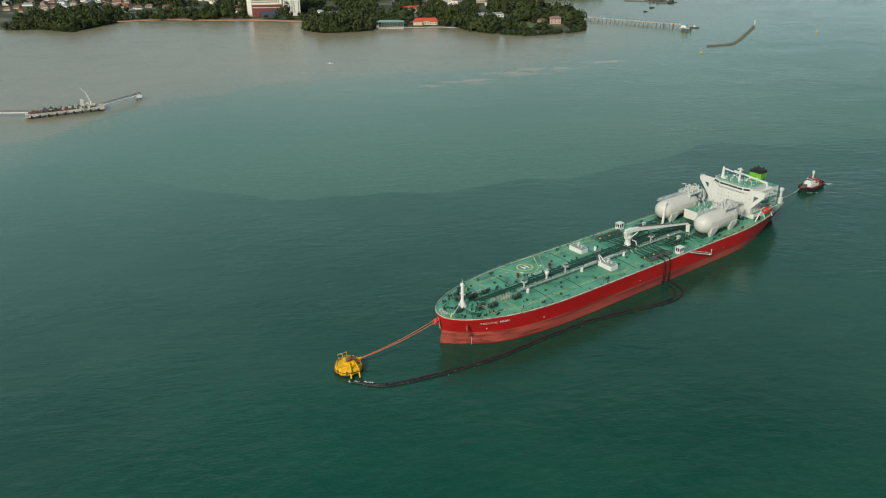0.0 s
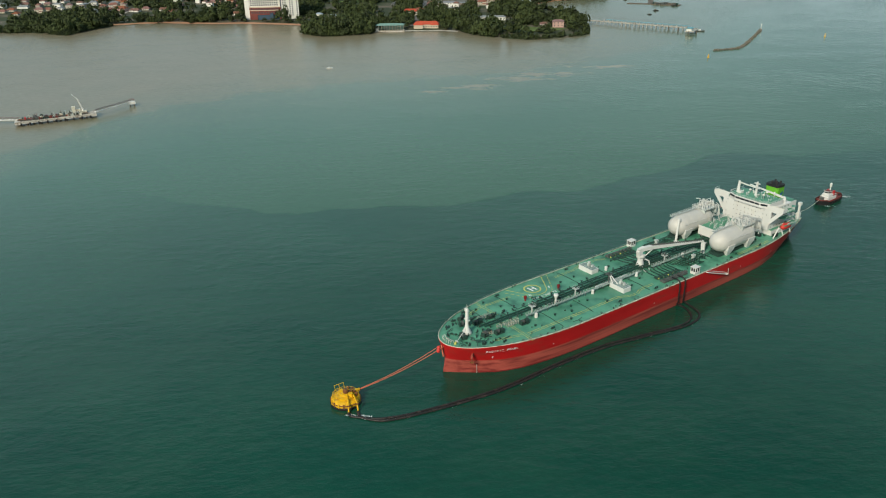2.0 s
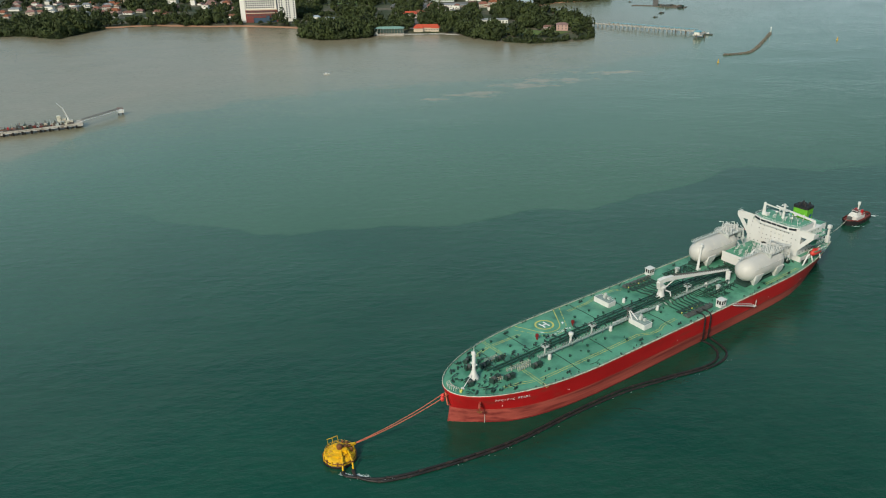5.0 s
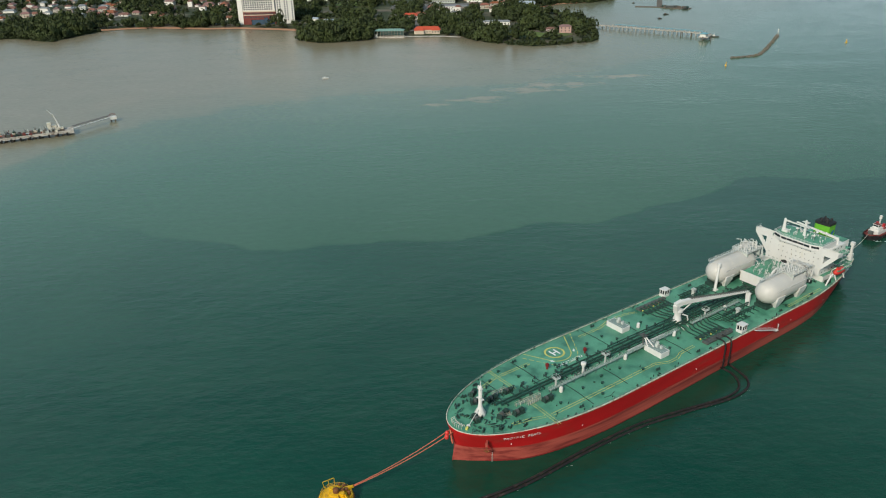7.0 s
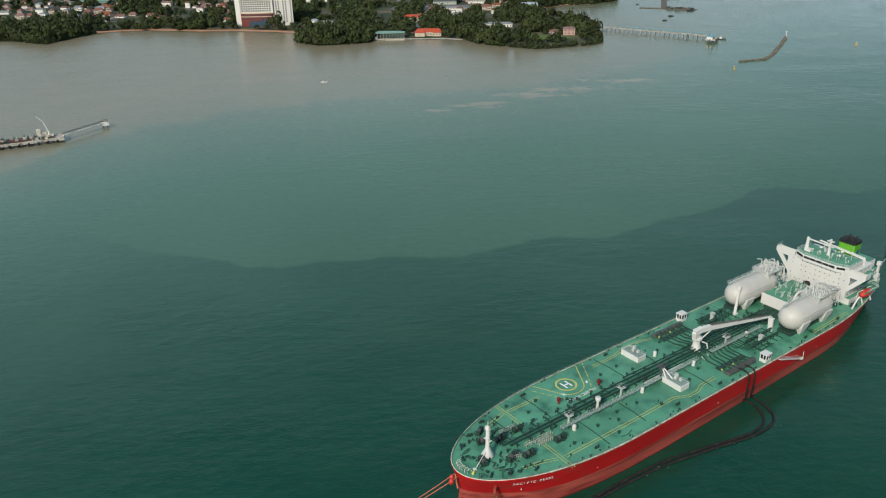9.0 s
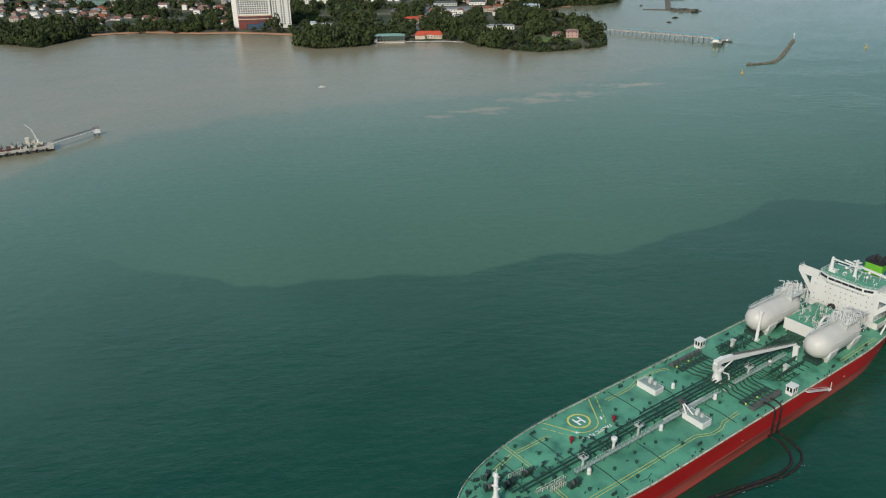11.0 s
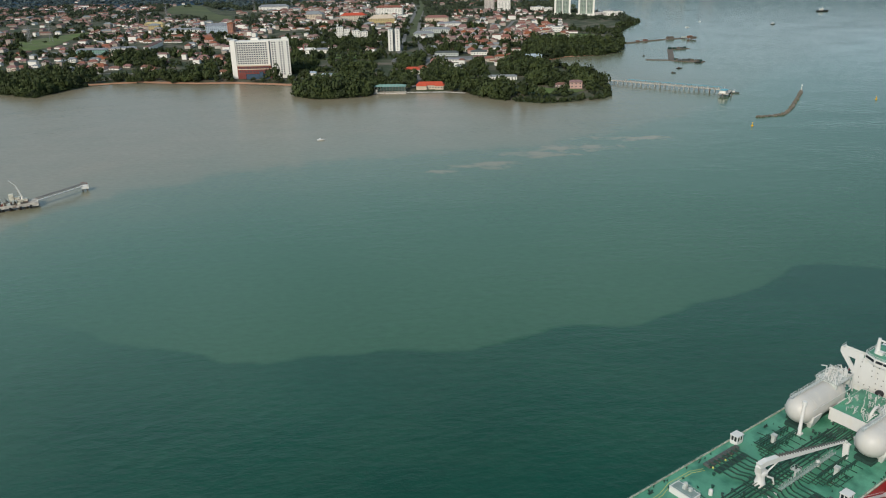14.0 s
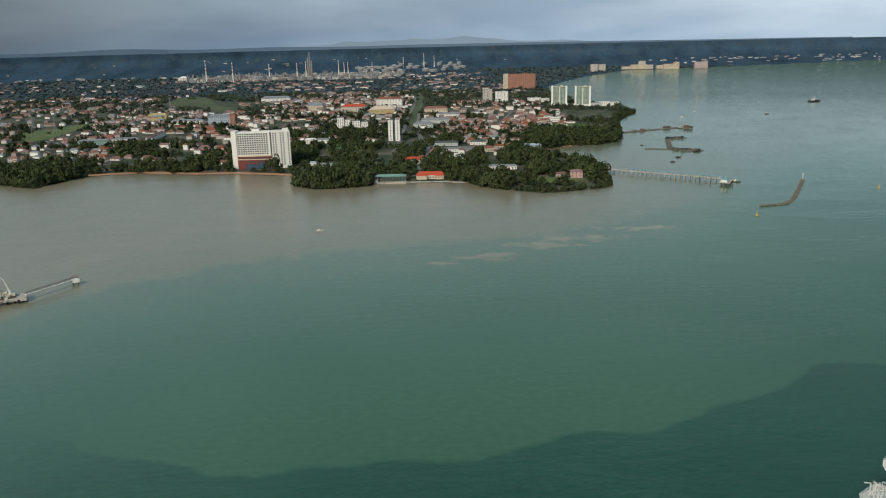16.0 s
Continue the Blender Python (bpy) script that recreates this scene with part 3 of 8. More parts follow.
for side in (-1, 1):
    for i, ch in enumerate(NAME):
        if ch == " ":
            continue
        k = i if side < 0 else len(NAME) - 1 - i
        x = 13.2 + 1.04 * k
        y, z = side * (hull_half(x, 12.6) + 0.06), 12.6
        slope = math.degrees(math.atan2(hull_half(x + 0.6, z) - hull_half(x - 0.6, z), 1.2))
        lean = math.degrees(math.atan2(hull_half(x, z + 0.6) - hull_half(x, z - 0.6), 1.2))
        at = pose(x, y, z, 0, 0, -slope) @ pose(0, 0, 0, 90 + lean) if side < 0 else pose(x, y, z, 0, 0, 180 + slope) @ pose(0, 0, 0, 90 + lean)
        part("letter", text_mesh(ch, 1.6, WHITEL, 0.02), WHITEL, tanker, at=at)
part("anchor_pocket", Shape().box(7.5, -11.0, 10.6, 1.9, 0.8, 1.8, 42), BOOT, tanker, "recessed anchor pocket")
part("anchor", Shape().tube([(7.0, -11.6, 10.6), (7.2, -11.4, 8.4)], 0.22, 6).tube([(6.4, -10.8, 8.9), (7.2, -11.5, 8.2), (8.0, -12.0, 8.9)], 0.3, 6), RUST, tanker, "rusty bow anchor")
part("draught_mark", Shape().box(11.2, -hull_half(11.2, 3.5) + 0.1, 0.3, 0.05, 0.16, 6.0, 40), GREYP, tanker, "thin pale draught scale")
for x in (16, 44, 108, 176, 206):
    part("tug_mark", Shape().box(x, -hull_half(x, 9.5), 9.2, 0.42, 0.12, 0.42), WHITEL, tanker)

# ------------------------------------------------ deck markings
s = Shape()
CX, CY = 63.9, 15.1
s.ribbon([(CX + 4.0 * math.cos(a * 0.1963), CY + 4.0 * math.sin(a * 0.1963)) for a in range(32)], 0.75, line_z, True)
part("helideck_circle", s, YELLOWL, tanker, "yellow landing circle")
s = Shape()
for dx in (-1.25, 1.25):
    s.ribbon([(CX + dx, CY - 2.1), (CX + dx, CY + 2.1)], 0.75, line_z)
s.ribbon([(CX - 0.9, CY), (CX + 0.9, CY)], 0.7, lambda x, y: line_z(x, y) + 0.004)
part("helideck_letter", s, WHITEL, tanker, "white landing letter")


def u_line(r, x0, x1):
    """A line from the rail, round the port side of the circle and back to the rail."""
    a0, a1 = -2.55, -0.6
    arc = [(CX + r * math.cos(a1 + (a0 - a1) * i / 14), CY + r * math.sin(a1 + (a0 - a1) * i / 14)) for i in range(15)]
    return [(x1, 23.0)] + arc + [(x0, 22.2)]


part("approach_line", Shape().ribbon(u_line(6.9, 53.0, 76.6), 0.38, line_z), YELLOWL, tanker)
outer = u_line(9.6, 49.5, 80.2)
fine = []
for (ax, ay), (bx, by) in zip(outer, outer[1:]):
    n = max(int(math.hypot(bx - ax, by - ay) / 0.5), 1)
    fine += [(ax + (bx - ax) * i / n, ay + (by - ay) * i / n) for i in range(n)]
for i in range(0, len(fine) - 5, 6):
    part("painted_dash", Shape().ribbon(fine[i:i + 5], 0.3, line_z), YELLOWL, tanker)
for px, py, a in ((71.4, 11.4, 55), (58.4, 10.6, -55)):
    part("cross_mark", Shape().box(px, py, DECK + 0.47, 2.0, 0.4, 0.02, a).box(px, py, DECK + 0.474, 0.4, 1.2, 0.02, a), WHITEL, tanker)
part("deck_lettering", text_mesh(NAME, 2.2, WHITEL), WHITEL, tanker, "white painted name", at=pose(64.0, 6.3, DECK + 0.53, 0, 0, 180))


def double_line(pts, gap=1.1):
    s = Shape()
    for o in (-gap / 2, gap / 2):
        q = []
        for i, p in enumerate(pts):
            a, b = pts[max(i - 1, 0)], pts[min(i + 1, len(pts) - 1)]
            d = Vector((b[0] - a[0], b[1] - a[1])).normalized()
            q.append((p[0] - d.y * o, p[1] + d.x * o))
        s.ribbon(q, 0.22, line_z)
    return part("walkway_line", s, YELLOWL, tanker)


double_line([(18.5, -11.8), (25, -13.2), (31.2, -15.4)])
double_line([(34, -16.0), (52, -16.2), (72, -16.2), (90, -16.0), (96, -18.6), (101, -18.6), (105, -16.9), (114, -16.6)])
double_line([(32.5, -4.7), (32.5, -21.6)])
double_line([(33.5, 4.5), (33.5, 21.0)])
double_line([(22, 12.5), (32.3, 15.4)])
double_line([(34.7, 15.4), (50, 15.2)])
double_line([(81, 18.0), (94, 18.2), (101, 20.2), (112, 20.0), (117, 18.0)])
double_line([(176, -20.5), (205, -20.0)])
for x, y0, y1 in ((44.7, 3, 20.5), (50.8, -20.5, -2), (70.8, -19, -6), (85.6, 5, 21.5), (108, -20, -6), (104, 6, 20), (60.5, 4, 7), (146, -20, -12), (152, 8, 20), (27, 4, 17), (176, -20, -17)):
    part("deck_pipe", Shape().tube([(x, y0, deck_z(x, y0) + 0.12), (x + 0.3, (y0 + y1) / 2, deck_z(x, (y0 + y1) / 2) + 0.12), (x, y1, deck_z(x, y1) + 0.12)], 0.14, 6), DARK, tanker)
part("deck_seam", Shape().tube([(57, -20, 15.2), (60, -20.5, 15.2), (63, -19.5, 15.25)], 0.12, 5), DARK, tanker)

# ------------------------------------------------ pipe rack, catwalk, manifolds
for y, r, z, x0, x1 in ((-1.3, 0.36, 16.6, 22, 164), (0.2, 0.38, 16.6, 20, 176), (2.3, 0.3, 16.6, 56, 176), (3.9, 0.22, 16.4, 84, 172), (-2.7, 0.2, 16.3, 88, 160), (0.9, 0.13, 17.4, 40, 160), (3.1, 0.14, 17.2, 108, 172)):
    part("cargo_pipe", Shape().cyl((x0, y, z), (x1, y, z), r, r, 10).cyl((x0 - 0.1, y, z), (x0 + 0.1, y, z), r + 0.15, r + 0.15, 10), PIPEG, tanker, smooth=False)
frame_mesh = mesh_of("pipe_support", Shape().box(0, -2.6, 0, 0.25, 0.25, 1.3).box(0, 4.1, 0, 0.25, 0.25, 1.3).box(0, 0.75, 0.75, 0.3, 7.2, 0.25), DARK)
for i in range(24):
    x = 24 + 6 * i
    part("pipe_support", frame_mesh, DARK, tanker, at=pose(x, 0, 15.45))
random.seed(4)
valve = mesh_of("valve", Shape().lathe(0, 0, [(0.35, 0), (0.45, 0.3), (0.2, 0.6), (0.2, 1.0), (0.55, 1.05), (0.55, 1.15), (0.1, 1.2)], 8), DARK)
for i in range(70):
    part("valve", valve, DARK, tanker, at=pose(random.uniform(26, 172), random.choice((-3.0, -1.4, 0.9, 2.1, 4.6)) + random.uniform(-0.3, 0.3), random.uniform(15.6, 16.5)))


def catwalk(x0, x1, y, z):
    cw = part("catwalk", Shape().box((x0 + x1) / 2, y, z, x1 - x0, 1.3, 0.12), GREYC, tanker, "pale grey raised catwalk")
    for side in (-0.65, 0.65):
        for h in (0.55, 1.05):
            part("handrail", Shape().cyl((x0, y + side, z + h), (x1, y + side, z + h), 0.04, 0.04, 5), GREYP, cw)
        n = int((x1 - x0) / 2)
        post = mesh_of("handrail_post", Shape().box(0, 0, 0, 0.1, 0.1, 1.05), GREYP)
        for i in range(n + 1):
            part("handrail_post", post, GREYP, cw, at=pose(x0 + (x1 - x0) * i / n, y + side, z))
    leg = mesh_of("catwalk_leg", Shape().box(0, 0, DECK + 0.3, 0.15, 0.15, z - DECK - 0.3), GREYD)
    for i in range(int((x1 - x0) / 6) + 1):
        for o in (-0.55, 0.55):
            part("catwalk_leg", leg, GREYD, cw, at=pose(x0 + 0.5 + 6 * i, y + o, 0))


catwalk(42, 117, -5.6, 17.0)
catwalk(126, 160, -5.6, 17.0)
part("cable_duct", Shape().box(98, -4.3, 16.5, 22, 0.9, 0.6).box(98, -4.3, 15.3, 20, 0.4, 1.3), GREYP, tanker, "pale boxed cable duct")
for x0 in (119.5, 123):
    part("stair", Shape().add([(x0, -5.2, 17.1), (x0, -6.2, 17.1), (x0 + 1.5, -6.2, 15.3), (x0 + 1.5, -5.2, 15.3), (x0 + 0.3, -5.2, 17.1), (x0 + 0.3, -6.2, 17.1), (x0 + 1.8, -6.2, 15.3), (x0 + 1.8, -5.2, 15.3)],
         [(0, 1, 2, 3), (7, 6, 5, 4), (0, 4, 5, 1), (2, 6, 7, 3), (0, 3, 7, 4), (1, 5, 6, 2)]), WHITE, tanker)

for side in (-1, 1):
    for i in range(7):
        x = 119.6 + 2.5 * i
        z = 16.5 + 0.25 * (i % 2)
        part("manifold_pipe", Shape().tube([(x + 2, 0.5, z - 0.4), (x + 2, side * 6.0, z - 0.4), (x + 0.6, side * 7.4, z), (x, side * 8.5, z), (x, side * 17.6, z)], 0.3, 8).cyl((x, side * 17.4, z), (x, side * 17.7, z), 0.5, 0.5, 10), PIPEG, tanker)
    part("manifold_tray", Shape().box(127.5, side * 18.4, 15.35, 17.5, 2.9, 0.75), GREYD, tanker, "rust-stained dark drip tray")
    part("manifold_platform", Shape().box(127.5, side * 14.2, 15.6, 17.5, 2.6, 0.12), DARK, tanker)
    for i in range(8):
        part("reducer", Shape().box(118.9 + 2.5 * i, side * 18.4, 16.1, 0.7, 1.8, 0.6), GREYD, tanker)
    for i in range(4):
        part("yellow_valve", Shape().lathe(119.0 + 3.6 * i, side * 15.9, [(0.2, 16.0), (0.36, 16.2), (0.36, 16.6), (0.15, 16.8)], 8), YELLOWL, tanker)
    for k in range(5):
        part("deck_pipe", Shape().tube([(138 + 1.6 * k, side * 4, 15.9), (138 + 1.6 * k, side * (9 + 1.8 * k), 15.9), (150 + k, side * (9 + 1.8 * k), 15.9)], 0.2, 6), PIPEG, tanker)
    for o in (9.6, 13.2):
        lat = Shape()
        for k in range(9):
            lat.box(143 + 2.2 * k, side * o, 15.3, 0.22, 0.22, 2.6).cyl((143 + 2.2 * k, side * o, 15.4), (144.1 + 2.2 * k, side * o, 17.8), 0.07, 0.07, 4)
        lat.box(152, side * o, 17.8, 18.4, 0.3, 0.25).box(152, side * o, 16.5, 18.4, 0.2, 0.2)
        part("pipe_frame", lat, PIPEG, tanker)
        part("frame_pipe", Shape().tube([(142, side * (o + 0.6), 18.1), (161, side * (o + 0.6), 18.1)], 0.2, 6), PIPEG, tanker)
    for k in range(5):
        part("cross_pipe", Shape().tube([(144 + 4 * k, side * 5.0, 16.4), (144 + 4 * k, side * 16.5, 16.4 + 0.2 * (k % 2))], 0.18, 6), PIPEG, tanker)
    # small glazed control house at the rail
    hx, hy = 140.2, side * 21.2
    house = part("manifold_house", Shape().box(hx, hy, 18.6, 4.0, 3.4, 0.3).box(hx, hy, 15.0, 3.6, 3.0, 1.5).box(hx - 1.6, hy - 1.3, 16.3, 0.35, 0.35, 2.4).box(hx + 1.6, hy - 1.3, 16.3, 0.35, 0.35, 2.4).box(hx - 1.6, hy + 1.3, 16.3, 0.35, 0.35, 2.4).box(hx + 1.6, hy + 1.3, 16.3, 0.35, 0.35, 2.4).box(hx, hy - 1.4, 16.3, 0.3, 0.3, 2.4).box(hx - 1.6, hy, 16.3, 0.3, 0.3, 2.4), WHITE, tanker, "white steel shelter")
    part("glazing", Shape().box(hx, hy, 16.4, 3.3, 2.75, 2.1), GLASS, house)
    for a, b in ((150, side * 12.2), ):
        part("vent_post", Shape().box(a, b, 15.3, 1.3, 1.3, 3.6).box(a, b, 18.7, 1.8, 1.8, 0.8), GREYP, tanker, "pale grey vent trunk")

# ------------------------------------------------ fore deck
fm = part("foremast", Shape().lathe(13.0, 0.0, [(2.3, 15.2), (2.1, 16.4), (1.0, 18.6), (0.75, 20), (0.7, 27.5), (0.45, 28)], 14), WHITE, tanker, "white foremast on a conical foot", smooth=True)
part("mast_arm", Shape().box(13, 0, 22.3, 1.2, 3.0, 0.3).box(12.6, -0.8, 22.5, 0.7, 0.7, 1.0), WHITE, fm)
part("mast_head", Shape().box(13, 0, 26.6, 1.5, 1.5, 0.25).box(12.6, 0.5, 26.8, 0.6, 0.6, 1.2).cyl((13, 0, 26.7), (13, 0, 30), 0.2, 0.1, 6), WHITE, fm)
part("mast_stay", Shape().cyl((5.2, -3.2, 15.6), (11.6, -0.6, 18.3), 0.16, 0.12, 6).box(5.2, -3.2, 15.3, 0.8, 1.4, 0.7), WHITE, fm)


def beam_box(x0, y0, x1, y1, z, w, h):
    """A flat plank from one point to another."""
    return Shape().box((x0 + x1) / 2, (y0 + y1) / 2, z, math.hypot(x1 - x0, y1 - y0), w, h, math.degrees(math.atan2(y1 - y0, x1 - x0)))


def winch(x, y, turn, big=1.0):
    m = pose(x, y, deck_z(x, y), 0, 0, turn)
    w = part("mooring_winch", Shape().box(0, 0, 0, 4.6 * big, 2.4 * big, 0.3).box(-2.0 * big, 0, 0.3, 0.5, 1.8 * big, 1.6).box(2.0 * big, 0, 0.3, 0.5, 1.8 * big, 1.6).box(0.6 * big, 0, 0.3, 0.4, 1.7 * big, 1.5), DARK, tanker, at=m)
    for k in (-0.8, 1.3):
        part("drum", Shape().cyl((k * big - 0.5, 0, 1.3), (k * big + 0.5, 0, 1.3), 0.95 * big, 0.95 * big, 12), GREYD if k < 0 else DARK, w)


for x, y, a, b in ((19, -6.0, 15, 1.15), (24.5, -8.2, 0, 1.0), (38.6, -8.4, 0, 1.0), (16.5, 6.5, -20, 1.1), (22, 4.2, 0, 1.0), (18.5, 11.5, 30, 0.8), (9.5, -2.0, 80, 0.9), (235, 13, 20, 0.9), (238, -9, 0, 0.9), (30, 4.5, 0, 0.8), (213, -18.5, 0, 0.8), (206, -12.5, 90, 0.7)):
    winch(x, y, a, b)
bollard = mesh_of("bollard", Shape().box(0, 0, 0, 2.2, 0.9, 0.15).cyl((-0.6, 0, 0.1), (-0.6, 0, 0.95), 0.3, 0.3, 8).cyl((0.6, 0, 0.1), (0.6, 0, 0.95), 0.3, 0.3, 8), DARK)
for x, y, a in ((8, -8.5, 40), (9.5, 9.5, -40), (14, -11.5, 30), (15, 12.5, -30), (22, -15, 15), (23, 16, -15), (46, -19, 0), (46, 20, 0), (88, -19.5, 0), (92, 21, 0), (112, -20.5, 0), (158, 20.5, 0), (170, -21, 0), (196, -20.5, 0), (200, 20, 0), (228, -14.5, -15), (232, 15, 15), (5.5, 3.5, 80)):
    part("bollard", bollard, DARK, tanker, at=pose(x, y, deck_z(x, y), 0, 0, a))
hatch = mesh_of("tank_hatch", Shape().lathe(0, 0, [(0.5, 0), (0.5, 0.6), (0.62, 0.65), (0.6, 0.8), (0.15, 0.85)], 12), PIPEG)
for x, y in ((47, 14), (54.5, -11), (63, -13), (57, 3.5 + 4), (76, -10), (83, -16), (88.5, 12), (92, 6.5), (66, -9.5), (104, -12), (111, 10), (113, -9), (117, 14), (24, 9), (29, 14.5), (40, 10), (41, -13), (58, -18), (152, -15), (158, -12), (160, 15), (154, 9), (148, 16), (168, 6), (176, -19.8), (200, -15), (36, 18), (79, 11.5), (99, 15.8 + 3)):
    part("tank_hatch", hatch, PIPEG, tanker, at=pose(x, y, deck_z(x, y)))
clutter = [mesh_of("fitting", Shape().box(0, 0, 0, 0.5, 0.5, 0.9).cyl((0, 0, 0.9), (0, 0, 1.5), 0.12, 0.12, 6), DARK),
           mesh_of("fitting", Shape().box(0, 0, 0, 1.3, 0.7, 0.5).box(0.3, 0, 0.5, 0.4, 0.4, 0.4), PIPEG),
           mesh_of("fitting", Shape().lathe(0, 0, [(0.3, 0), (0.3, 0.9), (0.5, 1.0), (0.45, 1.4), (0.1, 1.5)], 8), DARK),
           mesh_of("fitting", Shape().tube([(0, 0, 0), (0, 0, 0.8), (0.8, 0.3, 0.8), (0.8, 0.3, 0)], 0.09, 6), DARK)]
random.seed(11)
SMALL = Matrix.Diagonal((0.62, 0.62, 0.62, 1))
for i in range(46):
    x = random.uniform(30, 200) if i < 28 else random.uniform(12, 44)
    y = random.choice((-1, 1)) * random.uniform(5.5, 1.0 * max(deck_half(x) - 1.6, 6))
    if math.hypot(x - CX, y - CY) < 12 or (y > 6 and 50 < x < 79) or (93 < x < 103) or (164 < x and abs(y) < 20):
        continue
    part("fitting", random.choice(clutter), DARK, tanker, at=pose(x, y, deck_z(x, y), 0, 0, random.uniform(0, 360)) @ SMALL)
for i in range(60):
    x = random.uniform(24, 200)
    part("fitting", clutter[i % 3], DARK, tanker, at=pose(x, random.choice((-1, 1)) * (deck_half(x) - random.uniform(1.0, 2.2)), DECK + 0.05, 0, 0, random.uniform(0, 360)) @ SMALL)
for i in range(34):
    x = random.uniform(7, 27)
    part("fitting", clutter[i % 4], DARK, tanker, at=pose(x, random.uniform(-0.8, 0.8) * deck_half(x), DECK + 0.4, 0, 0, random.uniform(0, 360)))
for x, y in ((52.9, 7.6), (73.4, 7.0)):
    part("foam_monitor", Shape().lathe(x, y, [(0.4, 15.4), (0.4, 16.6), (0.75, 16.7), (0.75, 17.9), (0.3, 18.2)], 10), BOOTD, tanker, "red fire-fighting post")
for x, y in ((46.4, -7.4), (83.1, -6.4), (113.8, -6.2), (150.5, -5.0), (61.1 + 46, 8)):
    part("white_vent", Shape().lathe(x, y, [(0.75, 15.4), (0.75, 17.2), (0.6, 17.6), (0.15, 17.75)], 10), WHITE, tanker)


for x0, x1, y0, y1 in ((26.5, 38.0, -4.2, -4.6), (30.5, 36.5, -6.4, -6.4), (17.0, 21.5, -5.4, -7.0), (24.0, 30.0, 6.4, 6.4)):
    walkway = part("fore_walkway", beam_box(x0, y0, x1, y1, 15.9, 0.9, 0.1), GREYC, tanker, "pale grey railed step-over")
    for o in (-0.45, 0.45):
        part("handrail", Shape().tube([(x0, y0 + o, 17.0), (x1, y1 + o, 17.0)], 0.06, 5), EDGEP, walkway)
        for i in range(7):
            k = i / 6
            part("handrail_post", Shape().box(x0 + (x1 - x0) * k, y0 + o + (y1 - y0) * k, 15.3, 0.12, 0.12, 1.7), EDGEP, walkway)


def monitor_platform(x, y, h, mat, wide=2.4):
    p = part("monitor_platform", Shape().lathe(x, y, [(0.55, 15.4), (0.4, 16.4), (0.35, 15.4 + h)], 8).box(x, y, 15.4 + h, wide, wide, 0.2), mat, tanker, "grey raised monitor platform")
    s = Shape()
    for a, b in ((-1, -1), (1, -1), (1, 1), (-1, 1)):
        s.box(x + a * wide / 2, y + b * wide / 2, 15.5 + h, 0.1, 0.1, 1.1)
    for o in (-wide / 2, wide / 2):
        s.box(x + o, y, 16.5 + h, 0.08, wide, 0.08).box(x, y + o, 16.5 + h, wide, 0.08, 0.08)
    part("platform_rail", s, mat, p)
    part("monitor", Shape().box(x, y, 15.5 + h, 0.6, 0.6, 0.8).cyl((x, y, 16.4 + h), (x - 1.2, y - 0.4, 17.0 + h), 0.16, 0.12, 6), GREYD, p)


monitor_platform(46.8, -4.0, 4.2, GREYP)
monitor_platform(74.3, -3.6, 4.4, GREYP)
monitor_platform(136.5, -4.6, 4.4, GREYP)
monitor_platform(95.6, -4.6, 6.0, GREYD, 2.8)
part("vent_mast", Shape().lathe(61.2, -4.2, [(0.85, 15.4), (0.55, 16.4), (0.5, 19.2), (1.05, 20.4), (1.1, 21.2), (0.8, 21.4)], 12), WHITE, tanker, "white vent mast with a flared head", smooth=True)
part("vent_mast_leg", Shape().cyl((95.4, -7.4, 17.6), (95.5, -5.0, 21.4), 0.35, 0.3, 8).cyl((96.8, -9.4, 17.6), (95.8, -5.2, 21.4), 0.3, 0.25, 8), WHITE, tanker)
for x, y, sx, sy in ((97.3, -10.7, 5.0, 9.0), (99.8, 13.1, 4.7, 9.2)):
    b = part("deck_store", Shape().box(x, y, 15.3, sx, sy, 2.3).box(x, y, 17.6, sx + 0.1, sy + 0.1, 0.12), WHITE, tanker, "white box-shaped deck store")
    part("store_top", Shape().box(x, y, 17.72, sx - 0.7, sy - 0.7, 0.05), GREYT, b)
    part("store_vent", Shape().box(x + 0.6, y + 0.4, 17.75, 1.5, 1.2, 1.4).box(x + 0.9, y - 1.6, 17.75, 1.0, 1.0, 1.2).lathe(x + 0.6, y + 0.4, [(0.5, 19.0), (0.5, 19.8), (0.8, 19.9), (0.7, 20.2)], 8), GREYP, b)
    s = Shape()
    for a in (-1, 1):
        s.box(x + a * sx / 2 * 0.96, y, 18.6, 0.06, sy * 0.95, 0.06).box(x, y + a * sy / 2 * 0.96, 18.6, sx * 0.95, 0.06, 0.06)
        for i in range(5):
            s.box(x + a * sx / 2 * 0.96, y + (i - 2) * sy * 0.23, 17.7, 0.06, 0.06, 0.95)
    part("store_rail", s, GREYP, b)

# ------------------------------------------------ hose crane
crane = part("hose_crane", Shape().lathe(124.5, 1.0, [(2.3, 15.4), (2.0, 16.4), (1.5, 18.5), (1.5, 20.2), (2.2, 20.8), (2.2, 21.6), (1.2, 22)], 16), WHITE, tanker, "white hydraulic hose-handling crane, boom lowered", smooth=False)


def beam(s, a, b, wa, ha, wb, hb):
    """A tapered box girder from a to b."""
    a, b = Vector(a), Vector(b)
    d = (b - a).normalized()
    side = d.cross(Vector((0, 0, 1))).normalized()
    up = side.cross(d)
    pts = []
    for p, w, h in ((a, wa, ha), (b, wb, hb)):
        for i, j in ((-1, -1), (1, -1), (1, 1), (-1, 1)):
            pts.append(p + side * (i * w / 2) + up * (j * h / 2))
    return s.add(pts, [(3, 2, 1, 0), (4, 5, 6, 7), (0, 1, 5, 4), (1, 2, 6, 5), (2, 3, 7, 6), (3, 0, 4, 7)])


